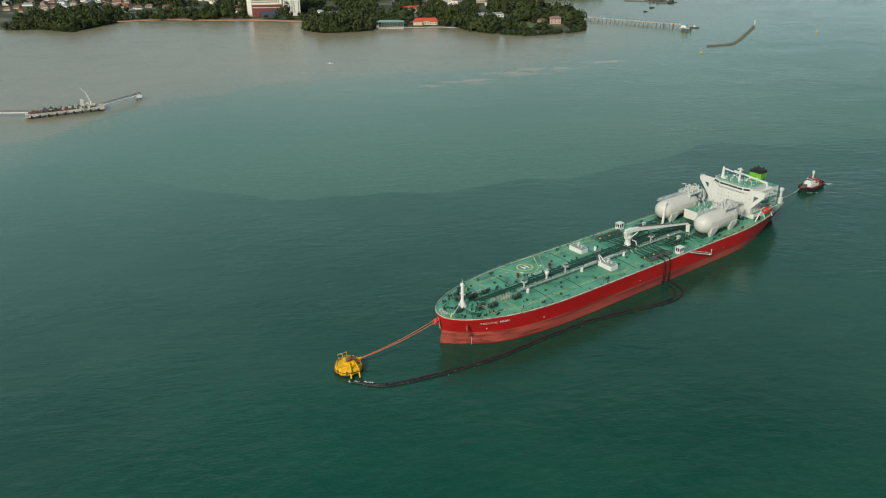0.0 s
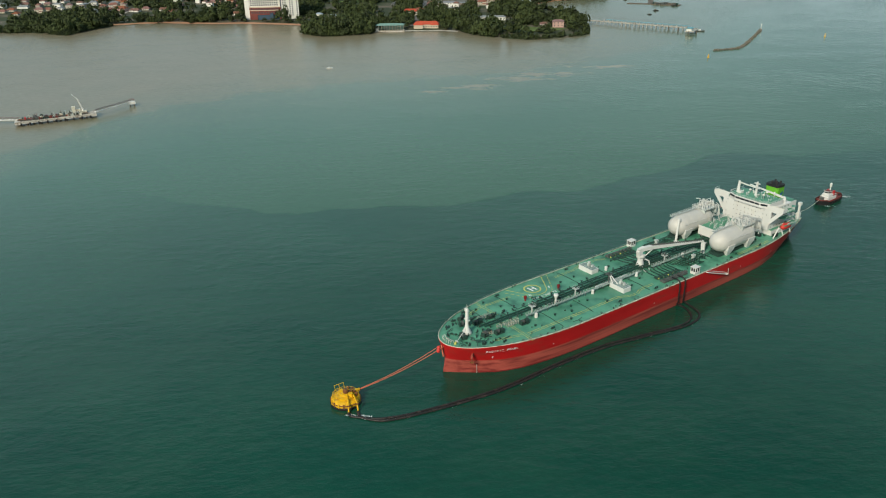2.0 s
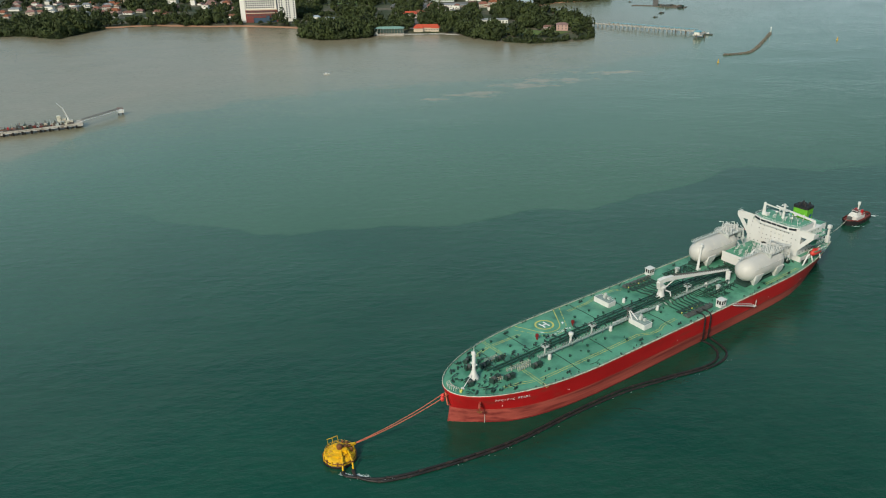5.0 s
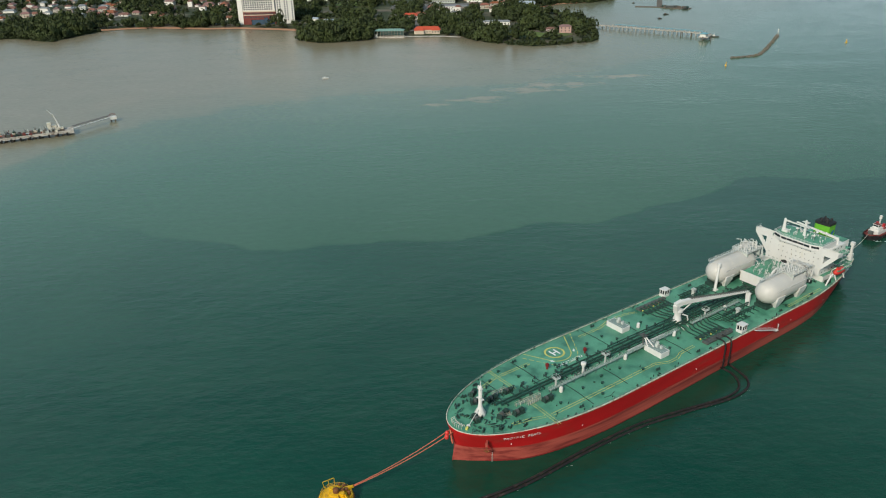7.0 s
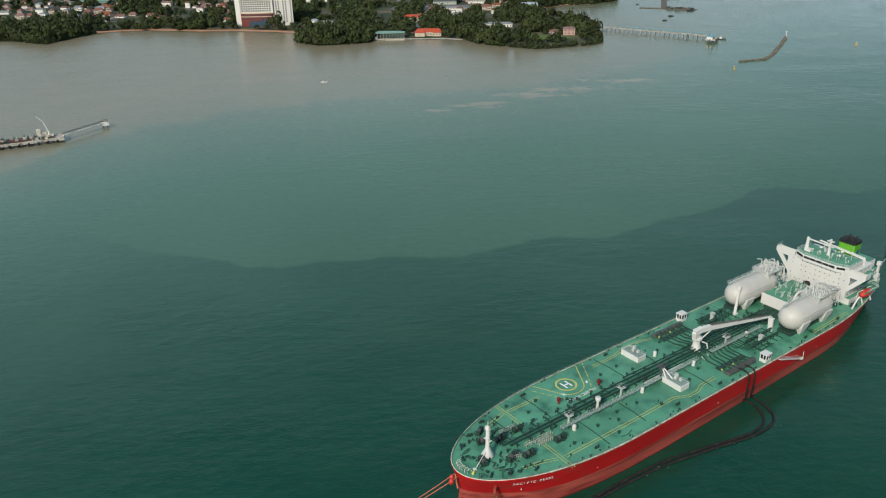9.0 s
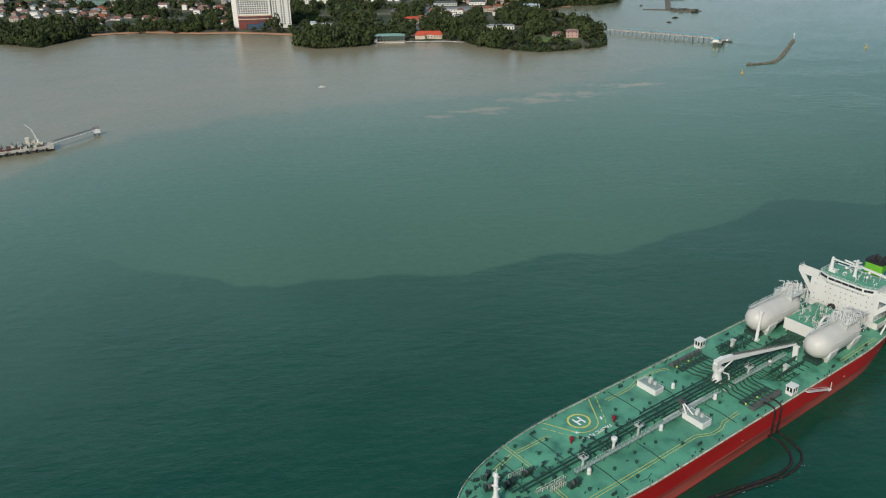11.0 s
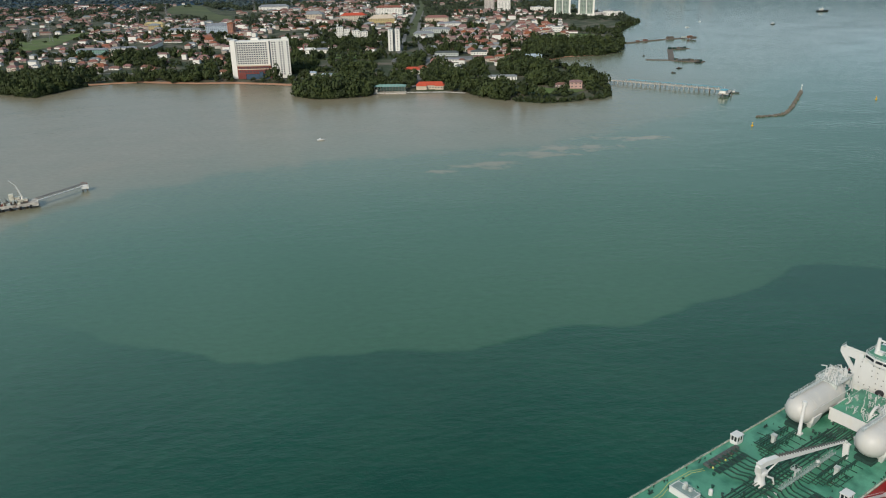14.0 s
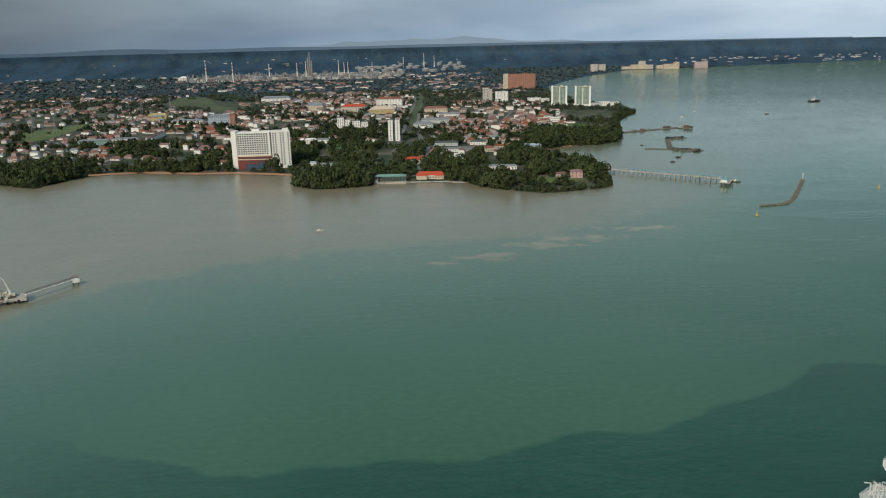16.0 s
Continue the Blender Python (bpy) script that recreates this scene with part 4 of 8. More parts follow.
part("crane_head", beam(beam(Shape(), (124.0, 1.0, 20.6), (122.6, 0.9, 24.6), 2.4, 2.6, 2.0, 2.2), (122.2, 1.0, 24.4), (126.0, 0.4, 25.2), 2.0, 2.2, 1.9, 2.2), WHITE, crane)
part("boom", beam(beam(Shape(), (125.2, 0.5, 25.0), (130.0, -0.6, 25.1), 1.9, 2.0, 1.8, 2.0), (129.4, -0.5, 25.1), (162.6, -7.6, 22.2), 1.7, 1.9, 0.9, 0.7), WHITE, crane)
part("boom_tip", Shape().cyl((162.4, -8.4, 22.2), (162.4, -6.8, 22.2), 0.55, 0.55, 10), GREYP, crane)
for i in range(26):
    k = i / 25
    s = Shape().box(130.5 + 31 * k, -0.75 - 6.7 * k, 26.0 - 3.4 * k, 0.1, 1.5 - 0.6 * k, 0.75)
    part("boom_rung", s, GREYD, crane)
part("hydraulic_ram", Shape().cyl((125.6, 0.0, 20.6), (131.5, -1.2, 24.4), 0.3, 0.24, 8), WHITE, crane)
part("crane_leg", Shape().tube([(126.0, -0.5, 19.4), (128.2, -1.4, 18.2), (128.8, -1.7, 15.5)], 0.35, 8), WHITE, crane)
part("boom_rest", beam(beam(Shape(), (162.6, -8.6, 15.3), (162.6, -8.2, 21.6), 0.8, 1.9, 0.8, 2.2), (162.6, -7.0, 21.6), (162.6, -9.6, 21.6), 1.0, 0.5, 1.0, 0.5), WHITE, tanker, "white boom rest")
part("tall_post", Shape().cyl((163.3, 9.8, 15.3), (165.2, 10.6, 28.0), 0.75, 0.55, 10).box(163.3, 9.8, 15.3, 2.2, 2.2, 0.7).cyl((165.2, 10.6, 27.4), (165.2, 10.6, 28.8), 0.95, 0.8, 10), WHITE, tanker, "leaning white derrick post")

# ------------------------------------------------ gas fuel tanks and the platform between
random.seed(21)
for y0 in (-13.7, 13.8):
    s = Shape()
    prof = [(0.05, 0), (1.5, 0.18), (2.8, 0.75), (4.0, 1.75), (4.95, 3.1), (5.55, 4.7), (5.8, 6.4), (5.8, 26.0), (5.55, 27.6), (4.95, 29.2), (4.0, 30.5), (2.8, 31.5), (1.5, 32.0), (0.05, 32.2)]
    s.lathe(0, 0, prof, 36)
    s.v = [(163.6 + z, y0 + x, 22.4 + y) for x, y, z in s.v]
    tank = part("fuel_tank", s, TANKW, tanker, "large cream cylindrical gas fuel tank", smooth=True)
    for x in (171.4, 188.6):
        s = Shape()
        for sd in (-1, 1):
            # a wedge from the tank's flank down to a narrow foot
            o = len(s.v)
            for z, yo, yi, hx in ((21.4, 6.15, 4.6, 2.9), (18.6, 5.6, 3.0, 2.6), (15.1, 4.3, 1.6, 1.1)):
                s.v += [(x - hx, y0 + sd * yo, z), (x + hx, y0 + sd * yo, z), (x + hx, y0 + sd * yi, z), (x - hx, y0 + sd * yi, z)]
            for k in (0, 4):
                s.f += [(o + k + i, o + k + (i + 1) % 4, o + k + 4 + (i + 1) % 4, o + k + 4 + i) for i in range(4)]
            s.f += [(o, o + 1, o + 2, o + 3), (o + 8, o + 9, o + 10, o + 11)]
        part("saddle", s, WHITE, tank)
    # dark blocks added beneath the tank for the deep shade there
    part("tank_foundation", Shape().box(180, y0, 15.2, 30, 6.4, 1.6).box(174, y0 + 4.6, 15.2, 9, 1.6, 2.4).box(186, y0 + 4.4, 15.2, 7, 2.0, 2.0), DARK, tank)
    for x in (171.4, 188.6):
        t = Shape().lathe(0, 0, [(5.88, 0), (5.88, 0.5)], 36)
        t.v = [(x - 0.25 + z, y0 + p, 22.4 + q) for p, q, z in t.v]
        part("tank_ring", t, TANKW, tank)
    # pipe along the flank and the walkway on top
    part("flank_pipe", Shape().tube([(168, y0 - 5.55, 24.6), (196, y0 - 5.55, 24.6)], 0.12, 6), WHITE, tank)
    top = part("top_walkway", Shape().box(176, y0 + 1.8, 28.5, 24, 1.1, 0.12), GREYP, tank)
    s = Shape()
    for o in (1.2, 2.4):
        s.box(176, y0 + o, 29.55, 24, 0.07, 0.07).box(176, y0 + o, 29.1, 24, 0.06, 0.06)
        for i in range(13):
            s.box(164.2 + 1.97 * i, y0 + o, 28.2, 0.08, 0.08, 1.4)
    part("top_rail", s, WHITE, top)
    cx = 186.5 if y0 < 0 else 191.0
    pf = part("valve_platform", Shape().box(cx, y0, 28.5, 11.0, 9.0, 0.2).box(cx - 5, y0, 26.5, 0.4, 8.6, 2.0).box(cx + 5, y0, 25.0, 0.4, 8.6, 3.5), GREYP, tank, "white railed valve platform")
    s = Shape()
    for o in (-4.5, 4.5):
        for h in (0.55, 1.1):
            s.box(cx, y0 + o, 28.6 + h, 11.0, 0.1, 0.1).box(cx + o * 1.2, y0, 28.6 + h, 0.1, 9.0, 0.1)
        for i in range(7):
            s.box(cx - 5.4 + 1.8 * i, y0 + o, 28.6, 0.09, 0.09, 1.15).box(cx + o * 1.2, y0 - 4.5 + 1.5 * i, 28.6, 0.09, 0.09, 1.15)
    part("platform_rail", s, WHITE, pf)
    for i in range(48):
        x, y = cx + random.uniform(-5.2, 5.2), y0 + random.uniform(-4.2, 4.2)
        h = random.uniform(0.8, 4.2)
        part("valve_pipe", Shape().tube([(x, y, 28.6), (x, y, 28.6 + h), (x + random.uniform(-1.8, 1.8), y + random.uniform(-1.8, 1.8), 28.6 + h)], random.uniform(0.1, 0.22), 5), WHITE, pf)
    for i in range(26):
        y = y0 + random.uniform(-4.6, 4.6)
        part("drop_pipe", Shape().tube([(cx + 4.5, y, 29 + random.uniform(0, 2.6)), (197.0 + random.uniform(0, 2.4), y, 28.4 + random.uniform(-0.6, 0.9)), (197.4 + random.uniform(0, 3), y * 0.98 + random.uniform(-0.8, 0.8), 21.0 + random.uniform(-1, 2.5))], random.uniform(0.12, 0.24), 5), WHITE, pf)
plat = part("fuel_room", Shape().box(191, 0.2, 17.2, 24, 14.6, 4.6).box(179.1, 0.2, 21.6, 0.4, 15.0, 0.9), WHITE, tanker, "white fuel-gas handling room with green roof")
part("room_roof", Shape().box(191.2, 0.2, 21.82, 23.4, 14.2, 0.06), DECKG, plat)
for x in (181, 190, 199):
    for y in (-6.4, 6.6):
        part("room_leg", Shape().box(x, y, 15.2, 0.8, 0.8, 2.1), WHITE, plat)
for i in range(64):
    x, y = random.uniform(182, 202), random.uniform(-6, 6.6)
    h = random.uniform(0.5, 2.8)
    part("roof_pipe", Shape().tube([(x, y, 21.9), (x, y, 21.9 + h), (x + random.uniform(-2, 2), y + random.uniform(-1.5, 1.5), 21.9 + h), (x + random.uniform(-2, 2), y, 21.9)], random.uniform(0.08, 0.18), 6), random.choice((WHITE, GREYP, DECKG)), plat)
part("loop_pipe", Shape().tube([(184 + 3.6 * (1 - math.cos(a * 0.314)), -5.4, 22.0 + 3.4 * math.sin(a * 0.314)) for a in range(11)], 0.55, 8), WHITE, plat, "large white bent duct")
for i in range(9):
    part("deck_pipe", Shape().tube([(164, -4.6 + i, 16.2), (179, -4.6 + i, 16.2 + 0.2 * (i % 3))], 0.24, 8), PIPEG, tanker)
for i in range(12):
    x, y = random.uniform(167, 178), random.uniform(-6, 7)
    part("valve", valve, DARK, tanker, at=pose(x, y, 16.3))

# ------------------------------------------------ accommodation, bridge and funnel
acc = part("accommodation", Shape().box(223.5, 0, 15.0, 24, 33.5, 3.2).box(221, 0, 18.2, 21, 29.4, 12.2).box(236, 0, 15.0, 16, 20, 12.5), WHITE, tanker, "white accommodation block")
for z in (21.2, 24.2, 27.2):
    part("deck_ledge", Shape().box(233.2, 0, z, 4.0, 31.0, 0.18), DECKG, acc)
part("aft_roof", Shape().box(236.3, 0, 27.52, 15.2, 19.6, 0.05), DECKG, acc)
part("deck_roof", Shape().box(223.5, 0, 18.24, 23.6, 33.1, 0.05), DECKG, acc)
win = mesh_of("window", Shape().box(0, 0, 0, 0.12, 0.36, 0.38), GLASS)
winside = mesh_of("window", Shape().box(0, 0, 0, 0.5, 0.12, 0.6), GLASS)
random.seed(8)
for r, z in enumerate((19.4, 21.9, 24.4, 26.9, 29.2)):
    for i in range(12):
        y = -13.2 + 2.35 * i
        if random.random() < 0.3:
            continue
        part("window", win, GLASS, acc, at=pose(210.46, y + 0.3 * (r % 2), z))
    for i in range(6):
        for side in (-1, 1):
            part("window", winside, GLASS, acc, at=pose(213 + 2.9 * i, side * 14.72, z))
bridge = part("bridge", Shape().prism([(211.5, -13.5), (209.2, -8.5), (209.2, 7.5), (211.5, 12.5), (224, 12.5), (224, -13.5)], 30.4, 33.4), WHITE, tanker, "white navigation bridge")
part("bridge_roof", Shape().prism([(211.8, -13.2), (209.6, -8.3), (209.6, 7.3), (211.8, 12.2), (223.7, 12.2), (223.7, -13.2)], 33.4, 33.47), DECKG, bridge, "green bridge roof")
s = Shape()
edge = [(224, -13.5), (211.5, -13.5), (209.2, -8.5), (209.2, 7.5), (211.5, 12.5), (224, 12.5)]
part("roof_rail", s.tube([(a, b, 34.5) for a, b in edge], 0.07, 5).tube([(a, b, 34.0) for a, b in edge], 0.06, 5), WHITE, bridge)
for y0, y1 in ((-8.1, -5.3), (-5.0, -2.2), (-1.9, 0.9), (1.2, 4.0), (4.3, 7.1)):
    part("bridge_window", Shape().box(209.16, (y0 + y1) / 2, 31.7, 0.12, y1 - y0, 1.1), GLASS, bridge)
for side, y0 in ((-1, -11), (1, 10)):
    a = math.degrees(math.atan2(5.0, 2.3)) * side
    part("bridge_window", Shape().box(210.3, y0, 31.7, 0.12, 4.6, 1.1, -side * 24.7), GLASS, bridge)
for side in (-1, 1):
    w = part("bridge_wing", Shape().box(212.6, side * 17.3, 30.3, 4.2, 9.6, 0.35).box(210.55, side * 17.3, 30.6, 0.25, 9.6, 2.3).box(214.6, side * 17.3, 30.6, 0.2, 9.6, 1.2).box(212.6, side * 22.1, 30.6, 4.2, 0.25, 1.9), WHITE, tanker, "white overhanging bridge wing")
    part("wing_deck", Shape().box(212.6, side * 17.3, 30.66, 3.6, 9.2, 0.05), DECKG, w)
    part("wing_rail", Shape().tube([(210.7, side * 14, 33.4), (210.7, side * 22.1, 33.4), (214.6, side * 22.1, 33.4)], 0.06, 5), WHITE, w)
    # bracket plate under the wing, with a triangular opening
    brace = Shape()
    rim = [(14.5, 21.2), (22.1, 30.3), (14.5, 30.3)]
    gap = [(15.5, 25.4), (18.8, 29.5), (15.5, 29.5)]
    for x0 in (210.45, 211.05):
        brace.v += [(x0, side * p, q) for p, q in rim + gap]
    for i in range(3):
        j = (i + 1) % 3
        brace.f += [(i, j, 3 + j, 3 + i), (6 + i, 9 + i, 9 + j, 6 + j), (i, 6 + i, 6 + j, j), (3 + i, 3 + j, 9 + j, 9 + i)]
    part("wing_brace", brace, WHITE, w)
part("upper_deck_aft", Shape().box(225.5, -14.5, 27.0, 9, 7, 0.2).box(222, -17.2, 24.0, 8, 3.6, 0.2).box(224, -18.6, 20.5, 12, 4, 0.25), DECKG, acc)
part("radar_mast", beam(Shape().lathe(217.5, 0, [(0.9, 33.4), (0.7, 34.5), (0.55, 41.5)], 10).box(217.5, 0, 38.0, 2.2, 4.6, 0.2).box(217.5, 0, 40.4, 1.6, 3.4, 0.2).box(216.4, 0.6, 38.5, 0.3, 3.6, 0.4).box(216.6, -0.4, 40.9, 0.3, 2.8, 0.35), (217.5, 0, 41.5), (217.5, 0, 43.5), 0.15, 0.15, 0.1, 0.1), WHITE, tanker, "white radar mast")
for x, y, h, r in ((215, -6.5, 3.4, 0.5), (220.5, -9.5, 4.2, 0.4), (222, -4, 2.4, 0.7), (214, 3.5, 1.8, 0.25), (219.5, 5, 2.2, 0.8)):
    part("antenna", Shape().lathe(x, y, [(0.25, 33.4), (0.2, 33.4 + h * 0.6), (r, 33.4 + h * 0.65), (r * 1.1, 33.4 + h * 0.85), (r * 0.4, 33.4 + h)], 10), WHITE, tanker, smooth=True)
pc = part("provision_crane", Shape().lathe(214.6, 9.5, [(1.1, 33.4), (0.9, 35.5), (0.6, 40.4)], 10).box(214.6, 8.0, 33.4, 2.2, 2.2, 1.4), WHITE, tanker, "white stores crane")
part("crane_jib", beam(Shape(), (214.6, 9.3, 39.6), (221.5, 3.0, 36.2), 0.6, 0.7, 0.4, 0.45), WHITE, pc)
pc = part("provision_crane", Shape().lathe(226.5, -12.5, [(1.0, 27), (0.9, 32.6), (0.6, 34)], 10), WHITE, tanker, "white stores crane")
part("crane_jib", beam(Shape(), (226.5, -13, 33.4), (225.0, 9.0, 36.0), 0.9, 1.1, 0.55, 0.6), WHITE, pc)
FP = [(231.4, -4.0), (232.0, -4.8), (237.6, -4.8), (238.4, -3.8), (238.4, 2.4), (237.6, 3.2), (232.0, 3.2), (231.4, 2.4)]
fun = part("funnel", Shape().prism(FP, 26.0, 35.8), FUNG, tanker, "bright green funnel with sooty black top")
part("funnel_top", Shape().prism([(234.9 + (a - 234.9) * 1.02, -0.8 + (b + 0.8) * 1.02) for a, b in FP], 35.8, 37.2), BLACK, fun, "sooty black funnel top")
for x, y, r in ((230.8, -2.6, 0.7), (230.8, 0.6, 0.6), (232.7, -0.8, 0.95), (234.6, -2.6, 0.5), (234.6, 0.8, 0.5)):
    part("exhaust_pipe", Shape().cyl((x + 2, y, 37.0), (x + 2.5, y, 38.8), r, r, 10), BLACK, fun)
part("funnel_mark", Shape().box(235.2, -4.84, 29.8, 1.4, 0.1, 2.6).box(236.1, -4.84, 31.4, 1.0, 0.1, 1.5), BLUEL, fun, "plain blue mark")
part("aft_house", Shape().box(240, 0, 15.0, 9, 15, 5.5).box(246.6, -11.2, 15.0, 2.0, 2.0, 4.2).box(246.6, -11.2, 19.2, 1.0, 1.0, 4.6).box(246.6, -11.2, 23.8, 1.8, 1.8, 1.8), WHITE, tanker, "white stern deckhouse")
part("house_roof", Shape().box(240, 0, 20.54, 8.8, 14.8, 0.05), DECKG, tanker)
boat = Shape().lathe(0, 0, [(0.1, -4.6), (0.9, -4.2), (1.5, -3.0), (1.7, 0), (1.55, 3.0), (0.9, 4.2), (0.1, 4.6)], 14)
boat.v = [(221.5 + z * 0.95, -18.9 + x * 0.95, 19.6 + y * (1.0 if y > 0 else 1.15)) for x, y, z in boat.v]
lb = part("lifeboat", boat, ORANGE, tanker, "orange-red enclosed lifeboat on davits", smooth=True)
part("cupola", Shape().box(219.5, -18.9, 20.9, 1.8, 1.5, 0.9, 0, 0.8), ORANGE, lb)
for x in (217.8, 225.0):
    part("davit", beam(Shape().tube([(x, -16.4, 15.1), (x, -17.2, 20.4), (x, -19.0, 22.2)], 0.22, 6), (x, -20.2, 15.2), (x, -18.9, 18.4), 0.4, 0.5, 0.4, 0.4), WHITE, lb)
part("side_davit", Shape().tube([(209.5, -19.6, 15.2), (211.4, -20.4, 20.5), (212.2, -20.8, 21.2)], 0.4, 8), WHITE, tanker)
for i in range(18):
    x = random.uniform(228, 248)
    part("fitting", clutter[i % 4], DARK, tanker, at=pose(x, random.uniform(-0.85, 0.85) * deck_half(x), DECK + 0.3, 0, 0, random.uniform(0, 360)))
for i in range(26):
    part("fitting", random.choice(clutter), random.choice((DARK, WHITE)), tanker, at=pose(random.uniform(204, 209), random.uniform(-17, 17), DECK + 0.4, 0, 0, random.uniform(0, 360)))
part("flag", Shape().add([(213.6, 19.0, 24.4), (215.9, 19.4, 23.6), (216.1, 19.3, 20.6), (213.8, 18.9, 21.0)], [(0, 1, 2, 3)]), REDBOX, tanker, "small limp red flag")
part("flag_pole", Shape().cyl((213.6, 19, 15.2), (213.6, 19, 25.0), 0.09, 0.06, 6), WHITE, tanker)

# gangway lowered along the port side
gang = part("gangway", beam(Shape(), (145.8, -24.3, 15.0), (161.5, -24.6, 9.6), 1.1, 0.25, 1.1, 0.25), WHITE, tanker, "white accommodation ladder hung outboard")
for o in (-0.5, 0.5):
    part("gangway_rail", Shape().cyl((145.8, -24.3 + o, 16.0), (161.5, -24.6 + o, 10.6), 0.08, 0.08, 5), WHITE, gang)
part("gangway_foot", Shape().box(162.4, -24.6, 9.2, 2.0, 1.6, 0.2).box(163.2, -24.9, 9.3, 0.3, 0.2, 3.2), WHITE, gang)

# ------------------------------------------------ cargo hoses, from the manifold down to the sea and out to the buoy


def smooth_path(pts, n=8):
    """A rounded path through pts."""
    out = []
    for i in range(len(pts) - 1):
        p0, p1, p2, p3 = (Vector(pts[max(i - 1, 0)]), Vector(pts[i]), Vector(pts[i + 1]), Vector(pts[min(i + 2, len(pts) - 1)]))
        for k in range(n):
            t = k / n
            out.append(0.5 * ((2 * p1) + (p2 - p0) * t + (2 * p0 - 5 * p1 + 4 * p2 - p3) * t * t + (3 * p1 - p0 - 3 * p2 + p3) * t ** 3))
    out.append(Vector(pts[-1]))
    return out


def ship_point(x, y, z):
    return tuple(SHIP @ Vector((x, y, z)))


HOSE_A = [(x, y, 0.25) for x, y in [(112.7, 373.1), (115.0, 367.6), (116.6, 362.2), (116.1, 358.0), (113.6, 354.0), (109.0, 350.0), (103.0, 346.6), (96.0, 343.6), (88.5, 340.6), (80.6, 337.0), (72.8, 333.6), (66.5, 330.6), (58.4, 326.0), (50.0, 320.6), (40.4, 314.2), (31.7, 307.8), (23.2, 301.6), (13.6, 295.4), (4.3, 290.6), (-6.2, 285.7), (-14.0, 282.4), (-23.0, 278.8), (-32.0, 276.4), (-38.5, 277.3), (-42.2, 279.4), (-43.4, 282.0)]]
HOSE_B = [(x, y, 0.25) for x, y in [(107.6, 371.4), (111.4, 366.4), (112.4, 360.5), (111.2, 355.6), (108.2, 351.8), (103.4, 348.6), (96.6, 345.4), (88.6, 342.2), (80.0, 338.6), (72.0, 335.2), (65.6, 332.2), (57.6, 327.5), (49.2, 322.0), (39.7, 315.5), (31.0, 309.1), (22.5, 302.9), (12.9, 296.7), (3.6, 291.9), (-6.9, 287.0), (-14.7, 283.7), (-23.7, 280.1), (-33.7, 277.7), (-41.0, 278.4), (-45.8, 279.3), (-47.0, 281.0)]]
for pts, xm in ((HOSE_A, 129.0), (HOSE_B, 125.0)):
    hose = thing("floating_hose", Matrix.Identity(4), "black rubber cargo hose string floating on the sea", "hose", "floating hoses")
    drop = smooth_path([ship_point(xm, -19.4, 16.6), ship_point(xm, -22.6, 16.7), ship_point(xm, -24.3, 15.2), ship_point(xm + 0.1, -24.4, 9.0), ship_point(xm + 0.6, -24.0, 3.6), pts[0], pts[1]], 6)
    part("riser", Shape().tube(drop, 0.36, 8), RUBBER, hose, smooth=True)
    path = smooth_path(pts, 6)
    run = 0.0
    seg, flange, start = Shape(), [], path[0]
    section = [path[0]]
    for a, b in zip(path, path[1:]):
        section.append(b)
        run += (b - a).length
        if run > 10.5 or b is path[-1]:
            part("hose_section", Shape().tube(section, 0.52, 8), RUBBER, hose, smooth=True)
            d = (b - a).normalized()
            part("flange_band", Shape().cyl(b - d * 0.5, b + d * 0.5, 0.6, 0.6, 10), BAND, hose)
            section, run = [b], 0.0

# ------------------------------------------------ mooring buoy and hawsers
BX, BY = -49.3, 289.7
buoy = thing("mooring_buoy", pose(BX, BY, 0), "round yellow single-point mooring buoy with rusty skirt", "buoy")
part("body", Shape().lathe(0, 0, [(6.1, -1.5), (6.2, 0.5), (6.2, 1.9), (5.9, 2.5), (5.2, 2.9), (2.5, 3.4), (2.2, 3.5)], 36), BUOYY, buoy, smooth=False)
part("skirt", Shape().lathe(0, 0, [(6.3, -0.4), (6.5, 0.1), (6.5, 0.8), (6.25, 1.0)], 36), RUBBER, buoy, "black fender ring")
part("turntable", Shape().lathe(0, 0, [(3.9, 3.2), (3.9, 3.7), (2.4, 3.9), (2.2, 4.6), (1.2, 4.8)], 24), BUOYY, buoy)
part("swivel", Shape().lathe(0.2, -0.3, [(1.1, 4.7), (1.1, 5.9), (0.7, 6.3), (0.3, 6.4)], 12), RUST, buoy, "rusty product swivel")
for x, y, a in ((1.8, 0.9, 30), (-1.6, 1.4, 140), (2.4, -1.2, -20)):
    part("winch_box", Shape().box(x, y, 3.7, 1.6, 1.1, 1.3, a), RUST if a == 30 else BUOYY, buoy)
for arm in ([(0.8, -1.4, 4.5), (1.7, -5.0, 3.9), (2.1, -7.2, 2.9), (2.25, -8.3, 0.2)], [(2.4, 0.3, 4.5), (4.2, -2.8, 4.1), (5.5, -5.8, 3.2), (5.9, -7.3, 0.2)]):
    part("pipe_arm", Shape().tube(arm, 0.34, 8), BUOYY, buoy, "yellow pipe arm dipping to the hoses")
    part("pipe_flange", Shape().cyl((arm[2][0], arm[2][1], arm[2][2] - 0.2), (arm[2][0], arm[2][1], arm[2][2] + 0.2), 0.55, 0.55, 10), RUST, buoy)
for x, y, r in ((3.3, 1.9, 0.75), (2.4, 3.6, 0.7), (4.5, 0.4, 0.6), (0.6, 4.4, 0.55)):
    part("capstan", Shape().lathe(x, y, [(r, 2.9), (r * 0.7, 3.4), (r * 0.7, 4.0), (r, 4.3), (r * 0.3, 4.5)], 12), RUST, buoy, "rusty mooring capstan")
